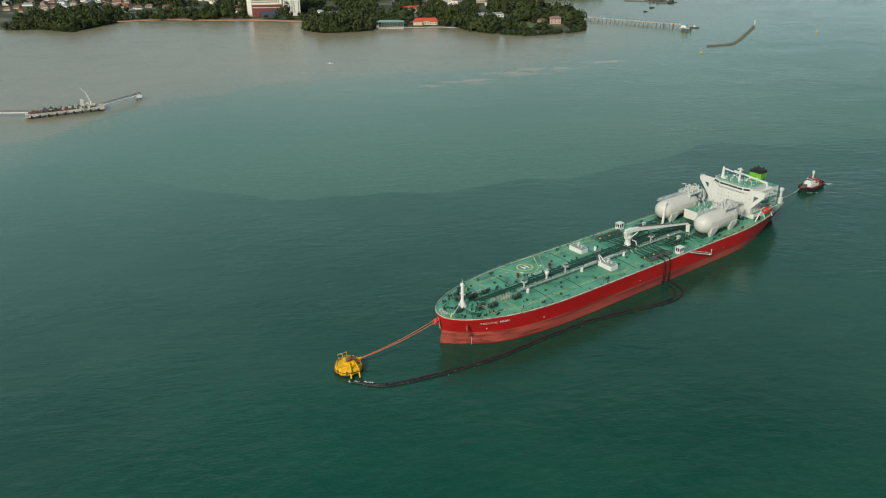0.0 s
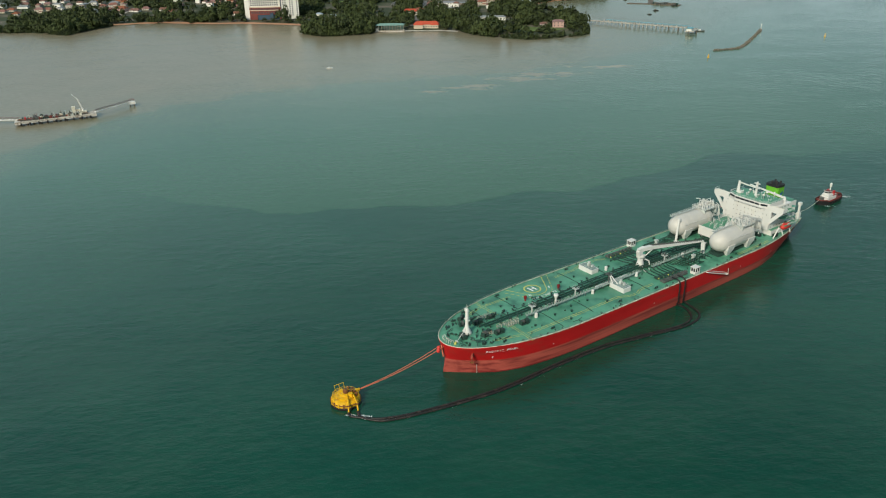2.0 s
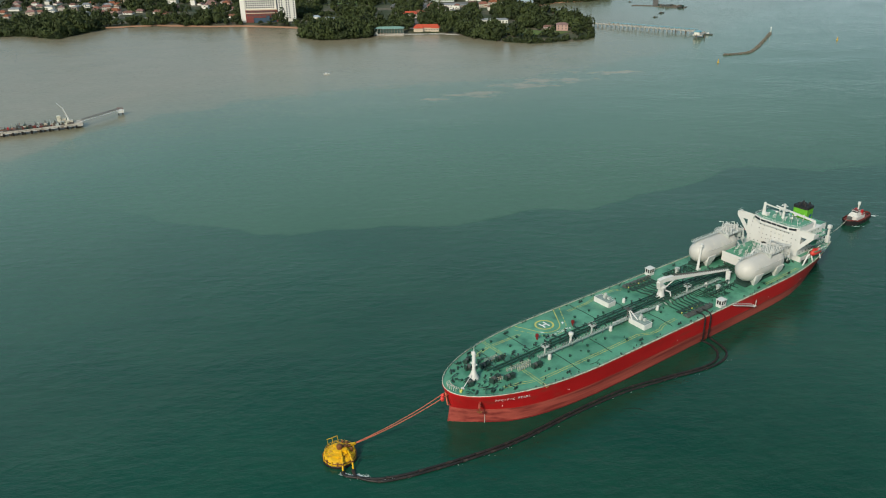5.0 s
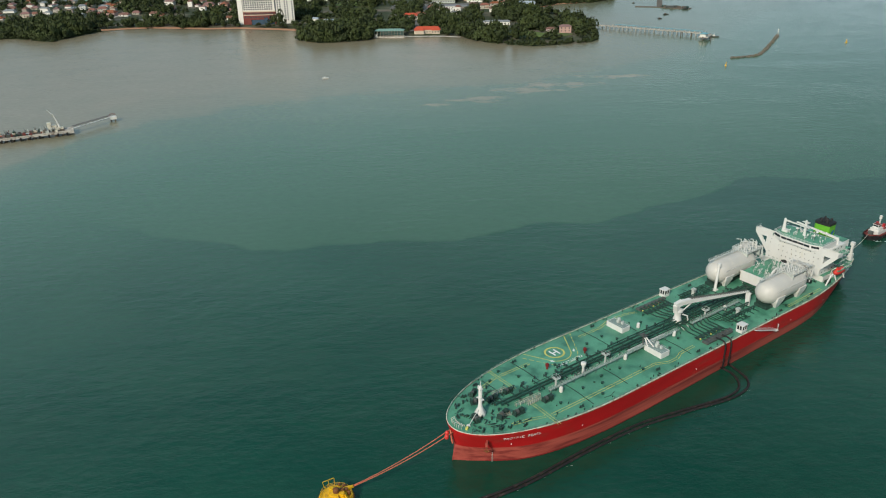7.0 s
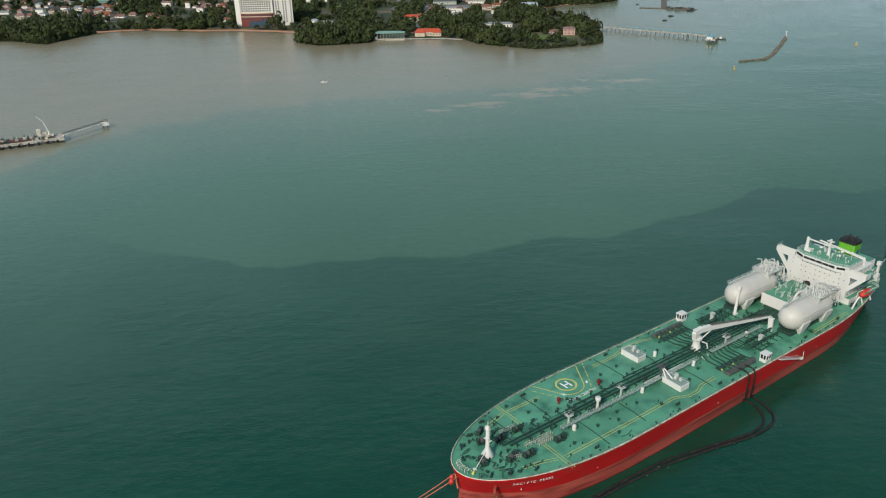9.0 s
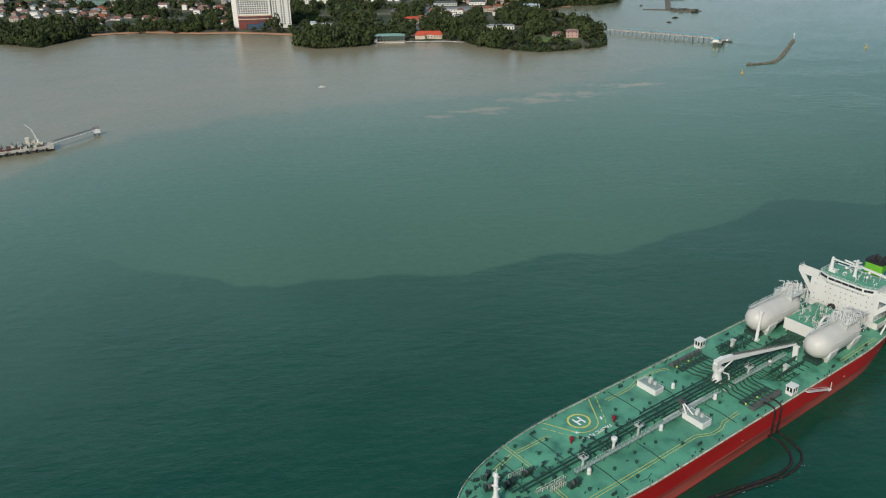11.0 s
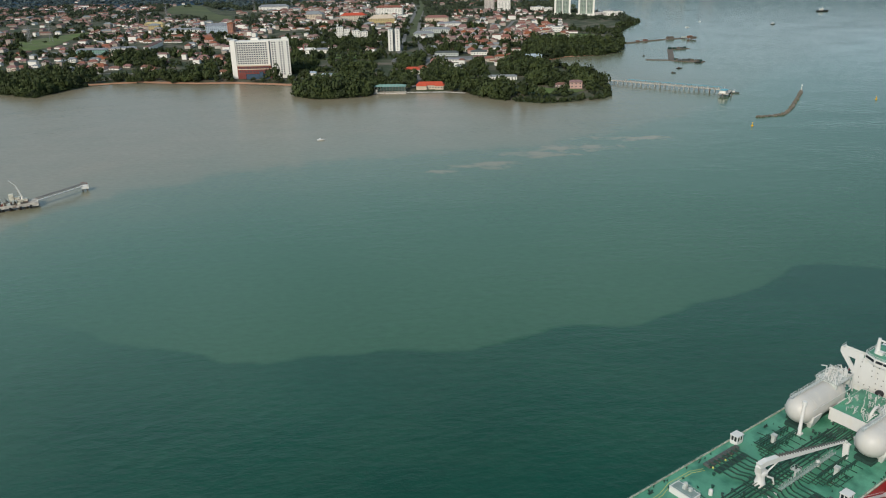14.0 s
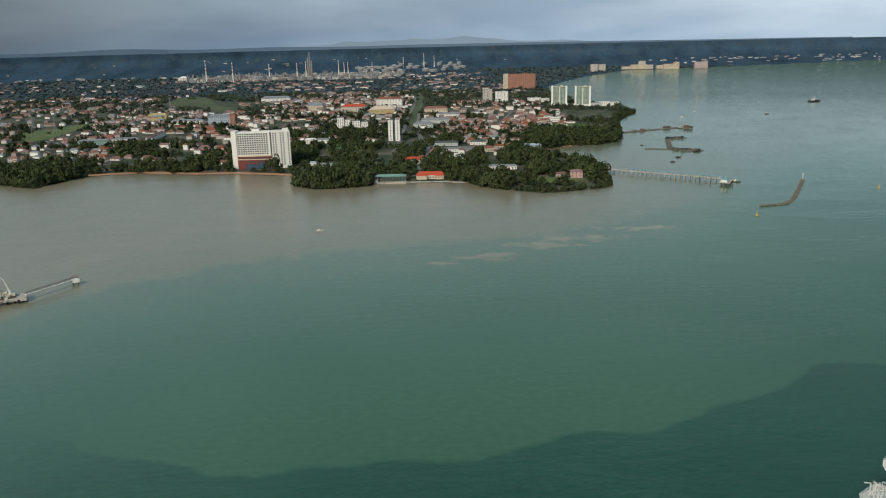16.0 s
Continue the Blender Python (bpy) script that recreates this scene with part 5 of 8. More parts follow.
part("seam_ring", Shape().lathe(0, 0, [(6.22, 1.75), (6.3, 1.8), (6.3, 2.0), (6.05, 2.15)], 36), RUST, buoy, "rust-streaked rim seam")
s = Shape()
for i in range(28):
    a = 2 * math.pi * i / 28
    if math.sin(a) < -0.75:
        continue
    s.box(5.5 * math.cos(a), 5.5 * math.sin(a), 2.6, 0.1, 0.1, 1.3)
    b = a + 2 * math.pi / 28
    if math.sin(b) >= -0.75:
        for h in (3.3, 3.9):
            s.cyl((5.5 * math.cos(a), 5.5 * math.sin(a), h), (5.5 * math.cos(b), 5.5 * math.sin(b), h), 0.06, 0.06, 5)
part("guard_rail", s, BUOYY, buoy)
part("boarding_frame", Shape().tube([(-4.6, 3.6, 3.0), (-5.2, 4.0, 5.2), (-1.5, 6.0, 5.4), (-1.2, 5.4, 3.0)], 0.14, 6).tube([(-3.4, 5.0, 5.3), (-3.0, 4.4, 3.0)], 0.12, 6), BUOYY, buoy)
part("hawser_arm", beam(Shape(), (1.5, 1.5, 3.9), (5.6, 3.6, 3.8), 1.6, 0.8, 0.9, 0.7), BUOYY, buoy)
for k in range(5):
    a = math.radians(190 + 20 * k)
    part("access_ladder", Shape().box(6.25 * math.cos(a), 6.25 * math.sin(a), 0.4, 0.25, 0.5, 2.4, 190 + 20 * k), BUOYY if k % 2 else RUST, buoy)
for y0, z0, dy in ((-0.9, 14.0, -0.25), (1.0, 14.0, 0.25)):
    rope = thing("mooring_rope", Matrix.Identity(4), "orange-red mooring hawser between buoy and bow", "rope", "mooring ropes")
    a, b = Vector((BX + 5.6, BY + 3.7 + dy, 3.8)), Vector(ship_point(0.2, y0, z0))
    pts = [a.lerp(b, i / 16) - Vector((0, 0, 1.3 * 4 * (i / 16) * (1 - i / 16))) for i in range(17)]
    part("rope", Shape().tube(pts, 0.17, 6), ROPE, rope, smooth=True)
    f = Shape().lathe(0, 0, [(0.2, -1.1), (0.75, -0.7), (0.85, 0), (0.75, 0.7), (0.2, 1.1)], 10)
    c = a.lerp(b, 0.93 if y0 < 0 else 0.965) - Vector((0, 0, 1.0 if y0 > 0 else 0.6))
    f.v = [(c.x + x, c.y + y, c.z + z) for x, y, z in f.v]
    part("pickup_float", f, ORANGE, rope, smooth=True)
part("chafe_chain", Shape().tube([ship_point(-0.2, 0.4, 14.2), ship_point(-0.5, -0.5, 11.6), ship_point(-0.4, -1.2, 9.4)], 0.3, 6), ROPE, tanker).matrix_parent_inverse = SHIP.inverted()

part("vent_cowl", Shape().lathe(207.6, 2.5, [(0.5, 15.2), (0.5, 18.6), (1.5, 19.4), (1.7, 20.4), (1.2, 21.2), (0.3, 21.5)], 12), BLACK, tanker, "black vent cowl", smooth=True)
part("yellow_stopper", Shape().box(3.8, -4.2, 15.3, 1.3, 0.8, 0.9, 30).box(4.0, -4.2, 16.2, 0.6, 0.5, 0.4, 30), YELLOWL, tanker)
random.seed(61)
for i in range(7):
    y = -3.0 + i
    part("chain_guide", Shape().tube([(1.4 + 0.16 * abs(y) ** 1.5, y, 15.2), (1.2 + 0.16 * abs(y) ** 1.5, y, 16.8), (2.6 + 0.16 * abs(y) ** 1.5, y + random.uniform(-0.6, 0.6), 17.0), (3.2 + 0.16 * abs(y) ** 1.5, y, 15.3)], 0.12, 5), WHITE if i % 2 else EDGEP, tanker)
for i in range(22):
    # aerials and lamps on the bridge roof
    x, y, h = random.uniform(212.5, 223), random.uniform(-12, 11.5), random.uniform(0.8, 2.8)
    part("roof_fitting", Shape().cyl((x, y, 33.4), (x, y, 33.4 + h), 0.1, 0.08, 5).box(x, y, 33.4 + h * 0.7, 0.5, 0.5, 0.35), WHITE, tanker)
for z, y0, y1 in ((27.1, -17.8, -11.2), (24.1, -18.8, -15.6), (20.7, -20.4, -16.8)):
    s = Shape()
    for h in (0.55, 1.1):
        s.box(225, y0, z + h, 9, 0.09, 0.09).box(229.5, (y0 + y1) / 2, z + h, 0.09, y1 - y0, 0.09)
    for k in range(7):
        s.box(220.7 + 1.45 * k, y0, z, 0.1, 0.1, 1.15)
    part("deck_rail", s, WHITE, tanker)
for i in range(26):
    # ropes, rollers and low gear on the forecastle
    x, y = random.uniform(5, 27), 0.0
    y = random.uniform(-0.85, 0.85) * deck_half(x)
    a, n = random.uniform(0, 6.28), random.uniform(1.2, 3.6)
    part("mooring_gear", Shape().tube([(x, y, deck_z(x, y) + 0.3), (x + n * math.cos(a), y + n * math.sin(a) * 0.6, deck_z(x, y) + random.uniform(0.4, 1.5)), (x + n * 1.6 * math.cos(a + 0.5), y + n * math.sin(a + 0.5), deck_z(x, y) + 0.3)], random.uniform(0.08, 0.2), 5), DARK, tanker)


def foam(name, spots_, seed, label):
    """Broken white water: many thin uneven flecks on the surface."""
    rr = random.Random(seed)
    s = Shape()
    for cx_, cy_, rx_, ry_, n_, big in spots_:
        for i in range(n_):
            u, v = rr.gauss(0, 0.5), rr.gauss(0, 0.5)
            x, y, q = cx_ + u * rx_, cy_ + v * ry_, big * rr.uniform(0.3, 1.0)
            a = rr.uniform(0, 6.28)
            s.add([(x + q * rr.uniform(0.4, 1.0) * math.cos(a + k * 1.05) * 2.6, y + q * rr.uniform(0.4, 1.0) * math.sin(a + k * 1.05), 0.1 + 0.004 * (i % 9)) for k in range(6)], [(0, 1, 2, 3, 4, 5)])
    return tagged(part(name, s, FOAM), label, "foam", kind="stuff")


foam("wake_foam", [(-46.5, 280.8, 2.0, 0.8, 50, 0.2), (-41.8, 279.4, 3.5, 1.0, 210, 0.24), (-33, 277.6, 8, 0.8, 110, 0.17)] + [(p[0] + 0.3, p[1] - 0.3, 2.5, 0.7, 7, 0.13) for p in HOSE_A[4:20]], 3, "thin broken foam washing round the hoses")
foam("tug_foam", [(259, 520.5, 5, 2.0, 26, 0.5), (243, 503, 6, 1.2, 14, 0.35)], 4, "white wash beside the tug")

# ------------------------------------------------ stern tug
TUG = pose(246.2, 512.6, 0, 0, 0, 37) @ Matrix.Diagonal((0.9, 0.95, 1.0, 1.0))
tug = thing("tug_boat", TUG, "small dark-hulled tug with red deck and white wheelhouse", "tug")


def tug_half(x):
    k = (x + 14.5) / 29
    return 5.2 * max(1 - abs(2 * k - 1) ** 3.2, 0.0) ** 0.5 * (0.94 if k > 0.5 else 1.0)


xs = [-14.5, -14.2, -13, -11, -8, -4, 0, 4, 8, 11, 13, 14.2, 14.5]


def tug_band(z0, z1, k0, k1):
    s = Shape()
    for x in xs:
        for sd in (-1, 1):
            s.v += [(x * k0, sd * tug_half(x) * k0, z0 + (1.0 if x < -8 else 0) * (z0 > 0)), (x * k1, sd * tug_half(x) * k1, z1 + (1.0 if x < -8 else 0))]
    for i in range(len(xs) - 1):
        o = 4 * i
        s.f += [(o, o + 4, o + 5, o + 1), (o + 3, o + 7, o + 6, o + 2)]
    return s


part("hull", tug_band(-1, 1.9, 0.93, 1.0), BLACK, tug, smooth=True)
part("fender", tug_band(1.5, 2.4, 1.02, 1.02), RUBBER, tug, "black rubber fender")
part("bulwark", tug_band(2.2, 3.0, 1.0, 0.99), TUGDECK, tug)
s = Shape()
for x in xs:
    s.v += [(x * 0.97, -tug_half(x) * 0.97, 2.1 + (1.0 if x < -8 else 0)), (x * 0.97, tug_half(x) * 0.97, 2.1 + (1.0 if x < -8 else 0))]
s.f += [(2 * i, 2 * i + 2, 2 * i + 3, 2 * i + 1) for i in range(len(xs) - 1)]
part("deck", s, TUGDECK, tug, "dull brick-red deck")
part("deckhouse", Shape().box(-1.6, 0, 2.1, 11.0, 6.2, 2.2).box(-3.0, 0, 4.3, 6.4, 4.8, 1.5), WHITE, tug)
part("house_deck", Shape().box(2.4, 0, 4.32, 2.8, 5.8, 0.06), TUGDECK, tug)
wh = part("wheelhouse", Shape().box(-3.4, 0, 5.8, 3.8, 3.6, 0.8).box(-3.4, 0, 6.6, 3.6, 3.4, 1.1, 0, 0.96).box(-3.4, 0, 7.7, 4.2, 4.0, 0.22), WHITE, tug)
for x, y, sx, sy in ((-5.22, 0, 0.1, 2.9), (-1.58, 0, 0.1, 2.9), (-3.4, 1.72, 2.9, 0.1), (-3.4, -1.72, 2.9, 0.1)):
    part("window", Shape().box(x, y, 6.7, sx, sy, 0.8), GLASS, wh)
part("roof", Shape().box(-3.4, 0, 7.93, 3.8, 3.6, 0.05), TUGDECK, wh)
part("mast", Shape().lathe(-0.6, 0, [(0.45, 4.4), (0.4, 10.2), (0.8, 10.4), (0.85, 12.6), (0.4, 12.8)], 10), WHITE, tug)
for y in (-2.0, 2.0):
    part("funnel", Shape().box(1.2, y, 4.2, 1.5, 1.2, 3.4), REDBOX, tug)
    part("life_raft", Shape().cyl((-5.6, y * 1.2, 4.9), (-4.2, y * 1.2, 4.9), 0.5, 0.5, 8), WHITE, tug)
part("winch", Shape().box(-10.4, 0, 3.1, 1.8, 2.4, 1.4).cyl((-10.4, -1.4, 4.4), (-10.4, 1.4, 4.4), 0.8, 0.8, 10), GREYD, tug)
part("tow_hook", Shape().box(6.4, 0, 2.1, 1.6, 2.2, 1.2), GREYD, tug)
part("cargo_box", Shape().box(9.5, 1.2, 2.1, 1.4, 1.6, 0.9), GREYD, tug)
part("bollard", Shape().box(11, -1.5, 2.1, 1.0, 1.4, 0.7), BLACK, tug)
part("rail", Shape().tube([(-6.2, -2.7, 5.3), (3.6, -2.9, 5.3), (3.6, 2.9, 5.3), (-6.2, 2.7, 5.3)], 0.08, 5), WHITE, tug)
fend = mesh_of("tyre", Shape().lathe(0, 0, [(0.35, -0.25), (0.75, -0.2), (0.75, 0.2), (0.35, 0.25)], 10), RUBBER)
for x in (-9, -6, -3, 0, 3, 6, 9):
    for sd in (-1, 1):
        part("tyre", fend, RUBBER, tug, at=pose(x, sd * (tug_half(x) + 0.25), 1.5, 90))
tow = thing("tow_line", Matrix.Identity(4), "thin pale tow line from tug to tanker stern", "rope")
a, b = Vector(ship_point(249.8, -6, 16)), TUG @ Vector((-13.5, 0, 3.8))
part("line", Shape().tube([a.lerp(b, i / 10) - Vector((0, 0, 2.0 * 4 * (i / 10) * (1 - i / 10))) for i in range(11)], 0.14, 5), EDGEP, tow)


# ---------------------------------------------------------------- town materials
def leaf_material(name, a, b, scale):
    m = bpy.data.materials.new(name)
    m.use_nodes = True
    N, L = m.node_tree.nodes, m.node_tree.links
    bsdf = N["Principled BSDF"]
    bsdf.inputs["Roughness"].default_value, bsdf.inputs["Specular IOR Level"].default_value = 0.7, 0.25
    geo, info = N.new("ShaderNodeNewGeometry"), N.new("ShaderNodeObjectInfo")
    co, nz = N.new("ShaderNodeTexCoord"), N.new("ShaderNodeTexNoise")
    nz.inputs["Scale"].default_value, nz.inputs["Detail"].default_value = scale, 5.0
    L.new(geo.outputs["Position"], nz.inputs["Vector"])
    add = N.new("ShaderNodeMath")
    add.operation = "MULTIPLY_ADD"
    add.inputs[1].default_value = 0.3
    L.new(geo.outputs["Random Per Island"], add.inputs[0])
    rng = N.new("ShaderNodeMapRange")
    rng.inputs["From Min"].default_value, rng.inputs["From Max"].default_value = 0.35, 0.68
    rng.inputs["To Min"].default_value, rng.inputs["To Max"].default_value = -0.05, 0.55
    L.new(nz.outputs["Fac"], rng.inputs["Value"])
    L.new(rng.outputs["Result"], add.inputs[2])
    add2 = N.new("ShaderNodeMath")
    add2.operation = "MULTIPLY_ADD"
    add2.inputs[1].default_value = 0.3
    L.new(info.outputs["Random"], add2.inputs[0])
    L.new(add.outputs[0], add2.inputs[2])
    mx = N.new("ShaderNodeMix")
    mx.data_type = "RGBA"
    mx.inputs["A"].default_value, mx.inputs["B"].default_value = (*a, 1), (*b, 1)
    L.new(add2.outputs[0], mx.inputs["Factor"])
    L.new(mx.outputs["Result"], bsdf.inputs["Base Color"])
    return m


LEAF = leaf_material("tropical_foliage", (0.004, 0.0095, 0.004), (0.05, 0.068, 0.019), 0.045)
# paler than the near leaf: some haze is mixed into the colour
MIDLEAF = leaf_material("haze_tinted_town_foliage", (0.012, 0.021, 0.014), (0.058, 0.076, 0.04), 0.02)
# thicker distance haze is mixed into these blue-green leaf colours
FARLEAF = leaf_material("haze_tinted_far_foliage", (0.033, 0.053, 0.056), (0.062, 0.086, 0.088), 0.006)
BARK = paint("tree_bark", (0.09, 0.065, 0.045), 0.9, vary=0.4, scale=1.5)
ROOFR = paint("terracotta_roof_tiles", (0.215, 0.085, 0.062), 0.8, vary=0.3, scale=0.25, grain=2, random_hue=0.012)
ROOFB = paint("brown_roof_tiles", (0.17, 0.082, 0.066), 0.8, vary=0.35, scale=0.25, grain=2, random_hue=0.02)
ROOFO = paint("orange_red_roof", (0.42, 0.065, 0.03), 0.75, vary=0.2, scale=0.2, grain=2)
ROOFG = paint("grey_sheet_roof", (0.2, 0.215, 0.23), 0.6, vary=0.3, scale=0.2, grain=2, random_hue=0.05)
PLASTER = paint("pale_plaster", (0.46, 0.41, 0.35), 0.8, vary=0.2, scale=0.2, grain=2, random_hue=0.02)
WPAINT = paint("white_building_paint", (0.7, 0.68, 0.63), 0.7, vary=0.06, scale=0.08, grain=1, dirt=(0.6, 0.57, 0.52), dirt_amount=0.2, stretch=(1, 1, 0.3))
BEIGE = paint("beige_building_paint", (0.52, 0.43, 0.33), 0.75, vary=0.15, scale=0.1, grain=1)
ORANGEB = paint("orange_brown_facade", (0.3, 0.14, 0.095), 0.75, vary=0.25, scale=0.1, grain=1)
REDBR = paint("dark_red_podium", (0.15, 0.035, 0.028), 0.7, vary=0.25, scale=0.15)
BLUEG = paint("blue_glass_front", (0.045, 0.075, 0.11), 0.25, vary=0.25, scale=0.2)
BLUEW = paint("pale_blue_sheet", (0.33, 0.39, 0.45), 0.6, vary=0.15, scale=0.2)
GREENB = paint("green_building_paint", (0.17, 0.29, 0.25), 0.6, vary=0.2, scale=0.2)
TOWERG = paint("grey_green_tower_front", (0.26, 0.32, 0.26), 0.6, vary=0.25, scale=0.15)
YELLB = paint("yellow_building_paint", (0.42, 0.33, 0.16), 0.7, vary=0.15, scale=0.2)
PINKB = paint("pink_building_paint", (0.46, 0.3, 0.26), 0.75, vary=0.15, scale=0.2, random_hue=0.01)
OLDWALL = paint("weathered_house_walls", (0.34, 0.29, 0.25), 0.85, vary=0.45, scale=0.02, grain=0.15, dirt=(0.2, 0.18, 0.16), dirt_amount=0.5)
WINGL = paint("shaded_window", (0.06, 0.075, 0.09), 0.2, vary=0.4, scale=0.3, spec=0.6)
CONC = paint("weathered_concrete", (0.46, 0.43, 0.38), 0.85, vary=0.3, scale=0.15, grain=1.5, dirt=(0.15, 0.1, 0.07), dirt_amount=0.5)
WOOD = paint("grey_timber", (0.12, 0.1, 0.08), 0.85, vary=0.4, scale=0.4, grain=3)
ROAD = paint("road_asphalt", (0.15, 0.147, 0.14), 0.9, vary=0.2, scale=0.05, grain=0.5)
GRASS = paint("mown_grass", (0.085, 0.125, 0.026), 0.9, vary=0.5, scale=0.03, grain=0.2, dirt=(0.11, 0.1, 0.06), dirt_amount=0.5)
DRYGRASS = paint("dry_hill_grass", (0.068, 0.08, 0.028), 0.9, vary=0.4, scale=0.01, grain=0.1, dirt=(0.05, 0.07, 0.025), dirt_amount=0.5)
ROCK = paint("dark_wet_rock", (0.13, 0.11, 0.085), 0.85, vary=0.4, scale=0.4, grain=2, random_hue=0.02)
STEELW = paint("refinery_steel", (0.2, 0.205, 0.21), 0.55, vary=0.25, scale=0.1, grain=1)
STEELR = paint("red_brown_refinery_frame", (0.15, 0.11, 0.108), 0.6, vary=0.3, scale=0.1)
STACKR = paint("red_stack_band", (0.3, 0.13, 0.11), 0.6)
BLUED = paint("blue_pier_roof", (0.12, 0.3, 0.36), 0.6, vary=0.2, scale=0.3)

taken = []          # x, y, radius kept clear of trees, in the true plan


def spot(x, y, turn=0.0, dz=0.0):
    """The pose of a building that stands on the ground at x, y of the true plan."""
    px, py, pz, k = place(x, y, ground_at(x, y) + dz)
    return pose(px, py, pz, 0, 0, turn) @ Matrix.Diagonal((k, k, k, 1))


def window_rows(owner, w, d, h0, h1, floors, cols, sides, material, ww=1.7, wh=1.6, proud=0.06, joined=False):
    """Windows as parts on the faces named in sides (s, n, e, w)."""
    if joined:
        for f in range(floors):
            z = h0 + (h1 - h0) * (f + 0.3) / floors
            for side, n in zip(sides, cols):
                span = w if side in "sn" else d
                s = Shape()
                for i in range(n):
                    o = -span / 2 + span * (i + 0.5) / n
                    if side in "sn":
                        s.box(o, (d / 2 + proud) * (1 if side == "n" else -1), z, ww, 0.12, wh)
                    else:
                        s.box((w / 2 + proud) * (1 if side == "e" else -1), o, z, 0.12, ww, wh)
                tagged(part("window_strip", s, material, owner), kind="stuff")
        return
    fx = mesh_of("window", Shape().box(0, 0, 0, ww, 0.12, wh), material)
    fy = mesh_of("window", Shape().box(0, 0, 0, 0.12, ww, wh), material)
    for f in range(floors):
        z = h0 + (h1 - h0) * (f + 0.3) / floors
        for side, n in zip(sides, cols):
            span = w if side in "sn" else d
            for i in range(n):
                o = -span / 2 + span * (i + 0.5) / n
                if side == "s":
                    part("window", fx, material, owner, at=pose(o, -d / 2 - proud, z))
                elif side == "n":
                    part("window", fx, material, owner, at=pose(o, d / 2 + proud, z))
                elif side == "e":
                    part("window", fy, material, owner, at=pose(w / 2 + proud, o, z))
                else:
                    part("window", fy, material, owner, at=pose(-w / 2 - proud, o, z))


def slab(name, label, x, y, w, d, h, turn, wall, floors, cols, sides="se", roof=None, group="", glass=None, ww=1.7):
    b = thing(name, spot(x, y, turn), label, "building", group)
    part("wall", Shape().box(0, 0, -2, w, d, h + 2).box(0, 0, h, w + 0.3, d + 0.3, 0.9), wall, b)
    part("roof", Shape().box(0, 0, h + 0.9, w - 0.8, d - 0.8, 0.1).box(w * 0.15, 0, h + 1.0, w * 0.2, d * 0.5, 2.6), roof or ROOFG, b)
    window_rows(b, w, d, 1.0, h, floors, cols, sides, glass or WINGL, ww, joined=y > 2200 and name != "apartment_block")
    taken.append((x, y, max(w, d) * 0.62))
    return b


def gable(s, x, y, z, w, d, h, over=0.6, hip=0.35):
    """A hipped roof over a w by d plan; the ridge runs along the longer side."""
    w2, d2 = w / 2 + over, d / 2 + over
    r = max(w2 - d2, 0) + hip * min(w2, d2) if w >= d else max(d2 - w2, 0) + hip * min(w2, d2)
    a = (-r, 0) if w >= d else (0, -r)
    b = (r, 0) if w >= d else (0, r)
    base = [(x - w2, y - d2, z), (x + w2, y - d2, z), (x + w2, y + d2, z), (x - w2, y + d2, z)]
    low = [(p, q, z - 0.25) for p, q, _ in base]
    pts = base + [(x + a[0], y + a[1], z + h), (x + b[0], y + b[1], z + h)] + low
    if w >= d:
        faces = [(0, 1, 5, 4), (1, 2, 5), (2, 3, 4, 5), (3, 0, 4)]
    else:
        faces = [(0, 1, 4), (1, 2, 5, 4), (2, 3, 5), (3, 0, 4, 5)]
    return s.add(pts, faces + [(6, 7, 1, 0), (7, 8, 2, 1), (8, 9, 3, 2), (9, 6, 0, 3), (9, 8, 7, 6)])


# ---------------------------------------------------------------- landmarks
hotel = thing("hotel", spot(-338, 1421, 2), "tall white beachfront hotel with a dark red podium", "hotel")
part("wall", Shape().box(0, 0, -2, 62, 20, 59.5).box(-27.5, -1.5, -2, 8, 21, 61.5).box(6, 2, 57.5, 12, 10, 4.2).box(16, 0, 57.5, 30, 19.6, 1.0), WPAINT, hotel)
wing = part("end_wing", Shape().box(0, 0, -2, 29, 21, 60).box(8, -3, 58, 9, 8, 4.5).box(0, 0, 58, 29.2, 21.2, 1.0), WPAINT, hotel, at=pose(45.4, -3.0, 0, 0, 0, 10))
# the notch is a solid dark block, slightly proud of the wall
notch = part("recess", Shape().box(31.5, -8.5, 0, 4, 4, 57), WINGL, hotel, "dark solid block in place of a recess")
fin = mesh_of("fin", Shape().box(0, 0, 0, 0.7, 0.5, 35), WPAINT)
wnd = mesh_of("window", Shape().box(0, 0, 0, 2.5, 0.2, 2.1), WINGL)
for f in range(10):
    for i in range(13):
        part("window", wnd, WINGL, hotel, at=pose(-20.5 + 3.75 * i, -10.08, 22.6 + 3.45 * f))
for i in range(14):
    part("fin", fin, WPAINT, hotel, at=pose(-22.4 + 3.75 * i, -10.4, 20.5))
wnd2 = mesh_of("window", Shape().box(0, 0, 0, 2.2, 0.2, 2.0), WINGL)
wnd3 = mesh_of("window", Shape().box(0, 0, 0, 0.2, 2.4, 2.0), WINGL)
for f in range(15):
    for i in (0, 1, 3, 4, 6):
        part("window", wnd2, WINGL, wing, at=pose(-11.6 + 3.9 * i, -10.58, 5.5 + 3.5 * f))
    for i in range(4):
        part("window", wnd3, WINGL, wing, at=pose(14.58, -7.5 + 5 * i, 5.5 + 3.5 * f))
PD = [(-23.6, -10), (-23.4, -13), (-14, -15.4), (2, -16.4), (18, -15.4), (30, -13), (30.8, -10)]
podium = part("podium", Shape().prism(PD, 0, 20.5), REDBR, hotel, "dark red curved podium")
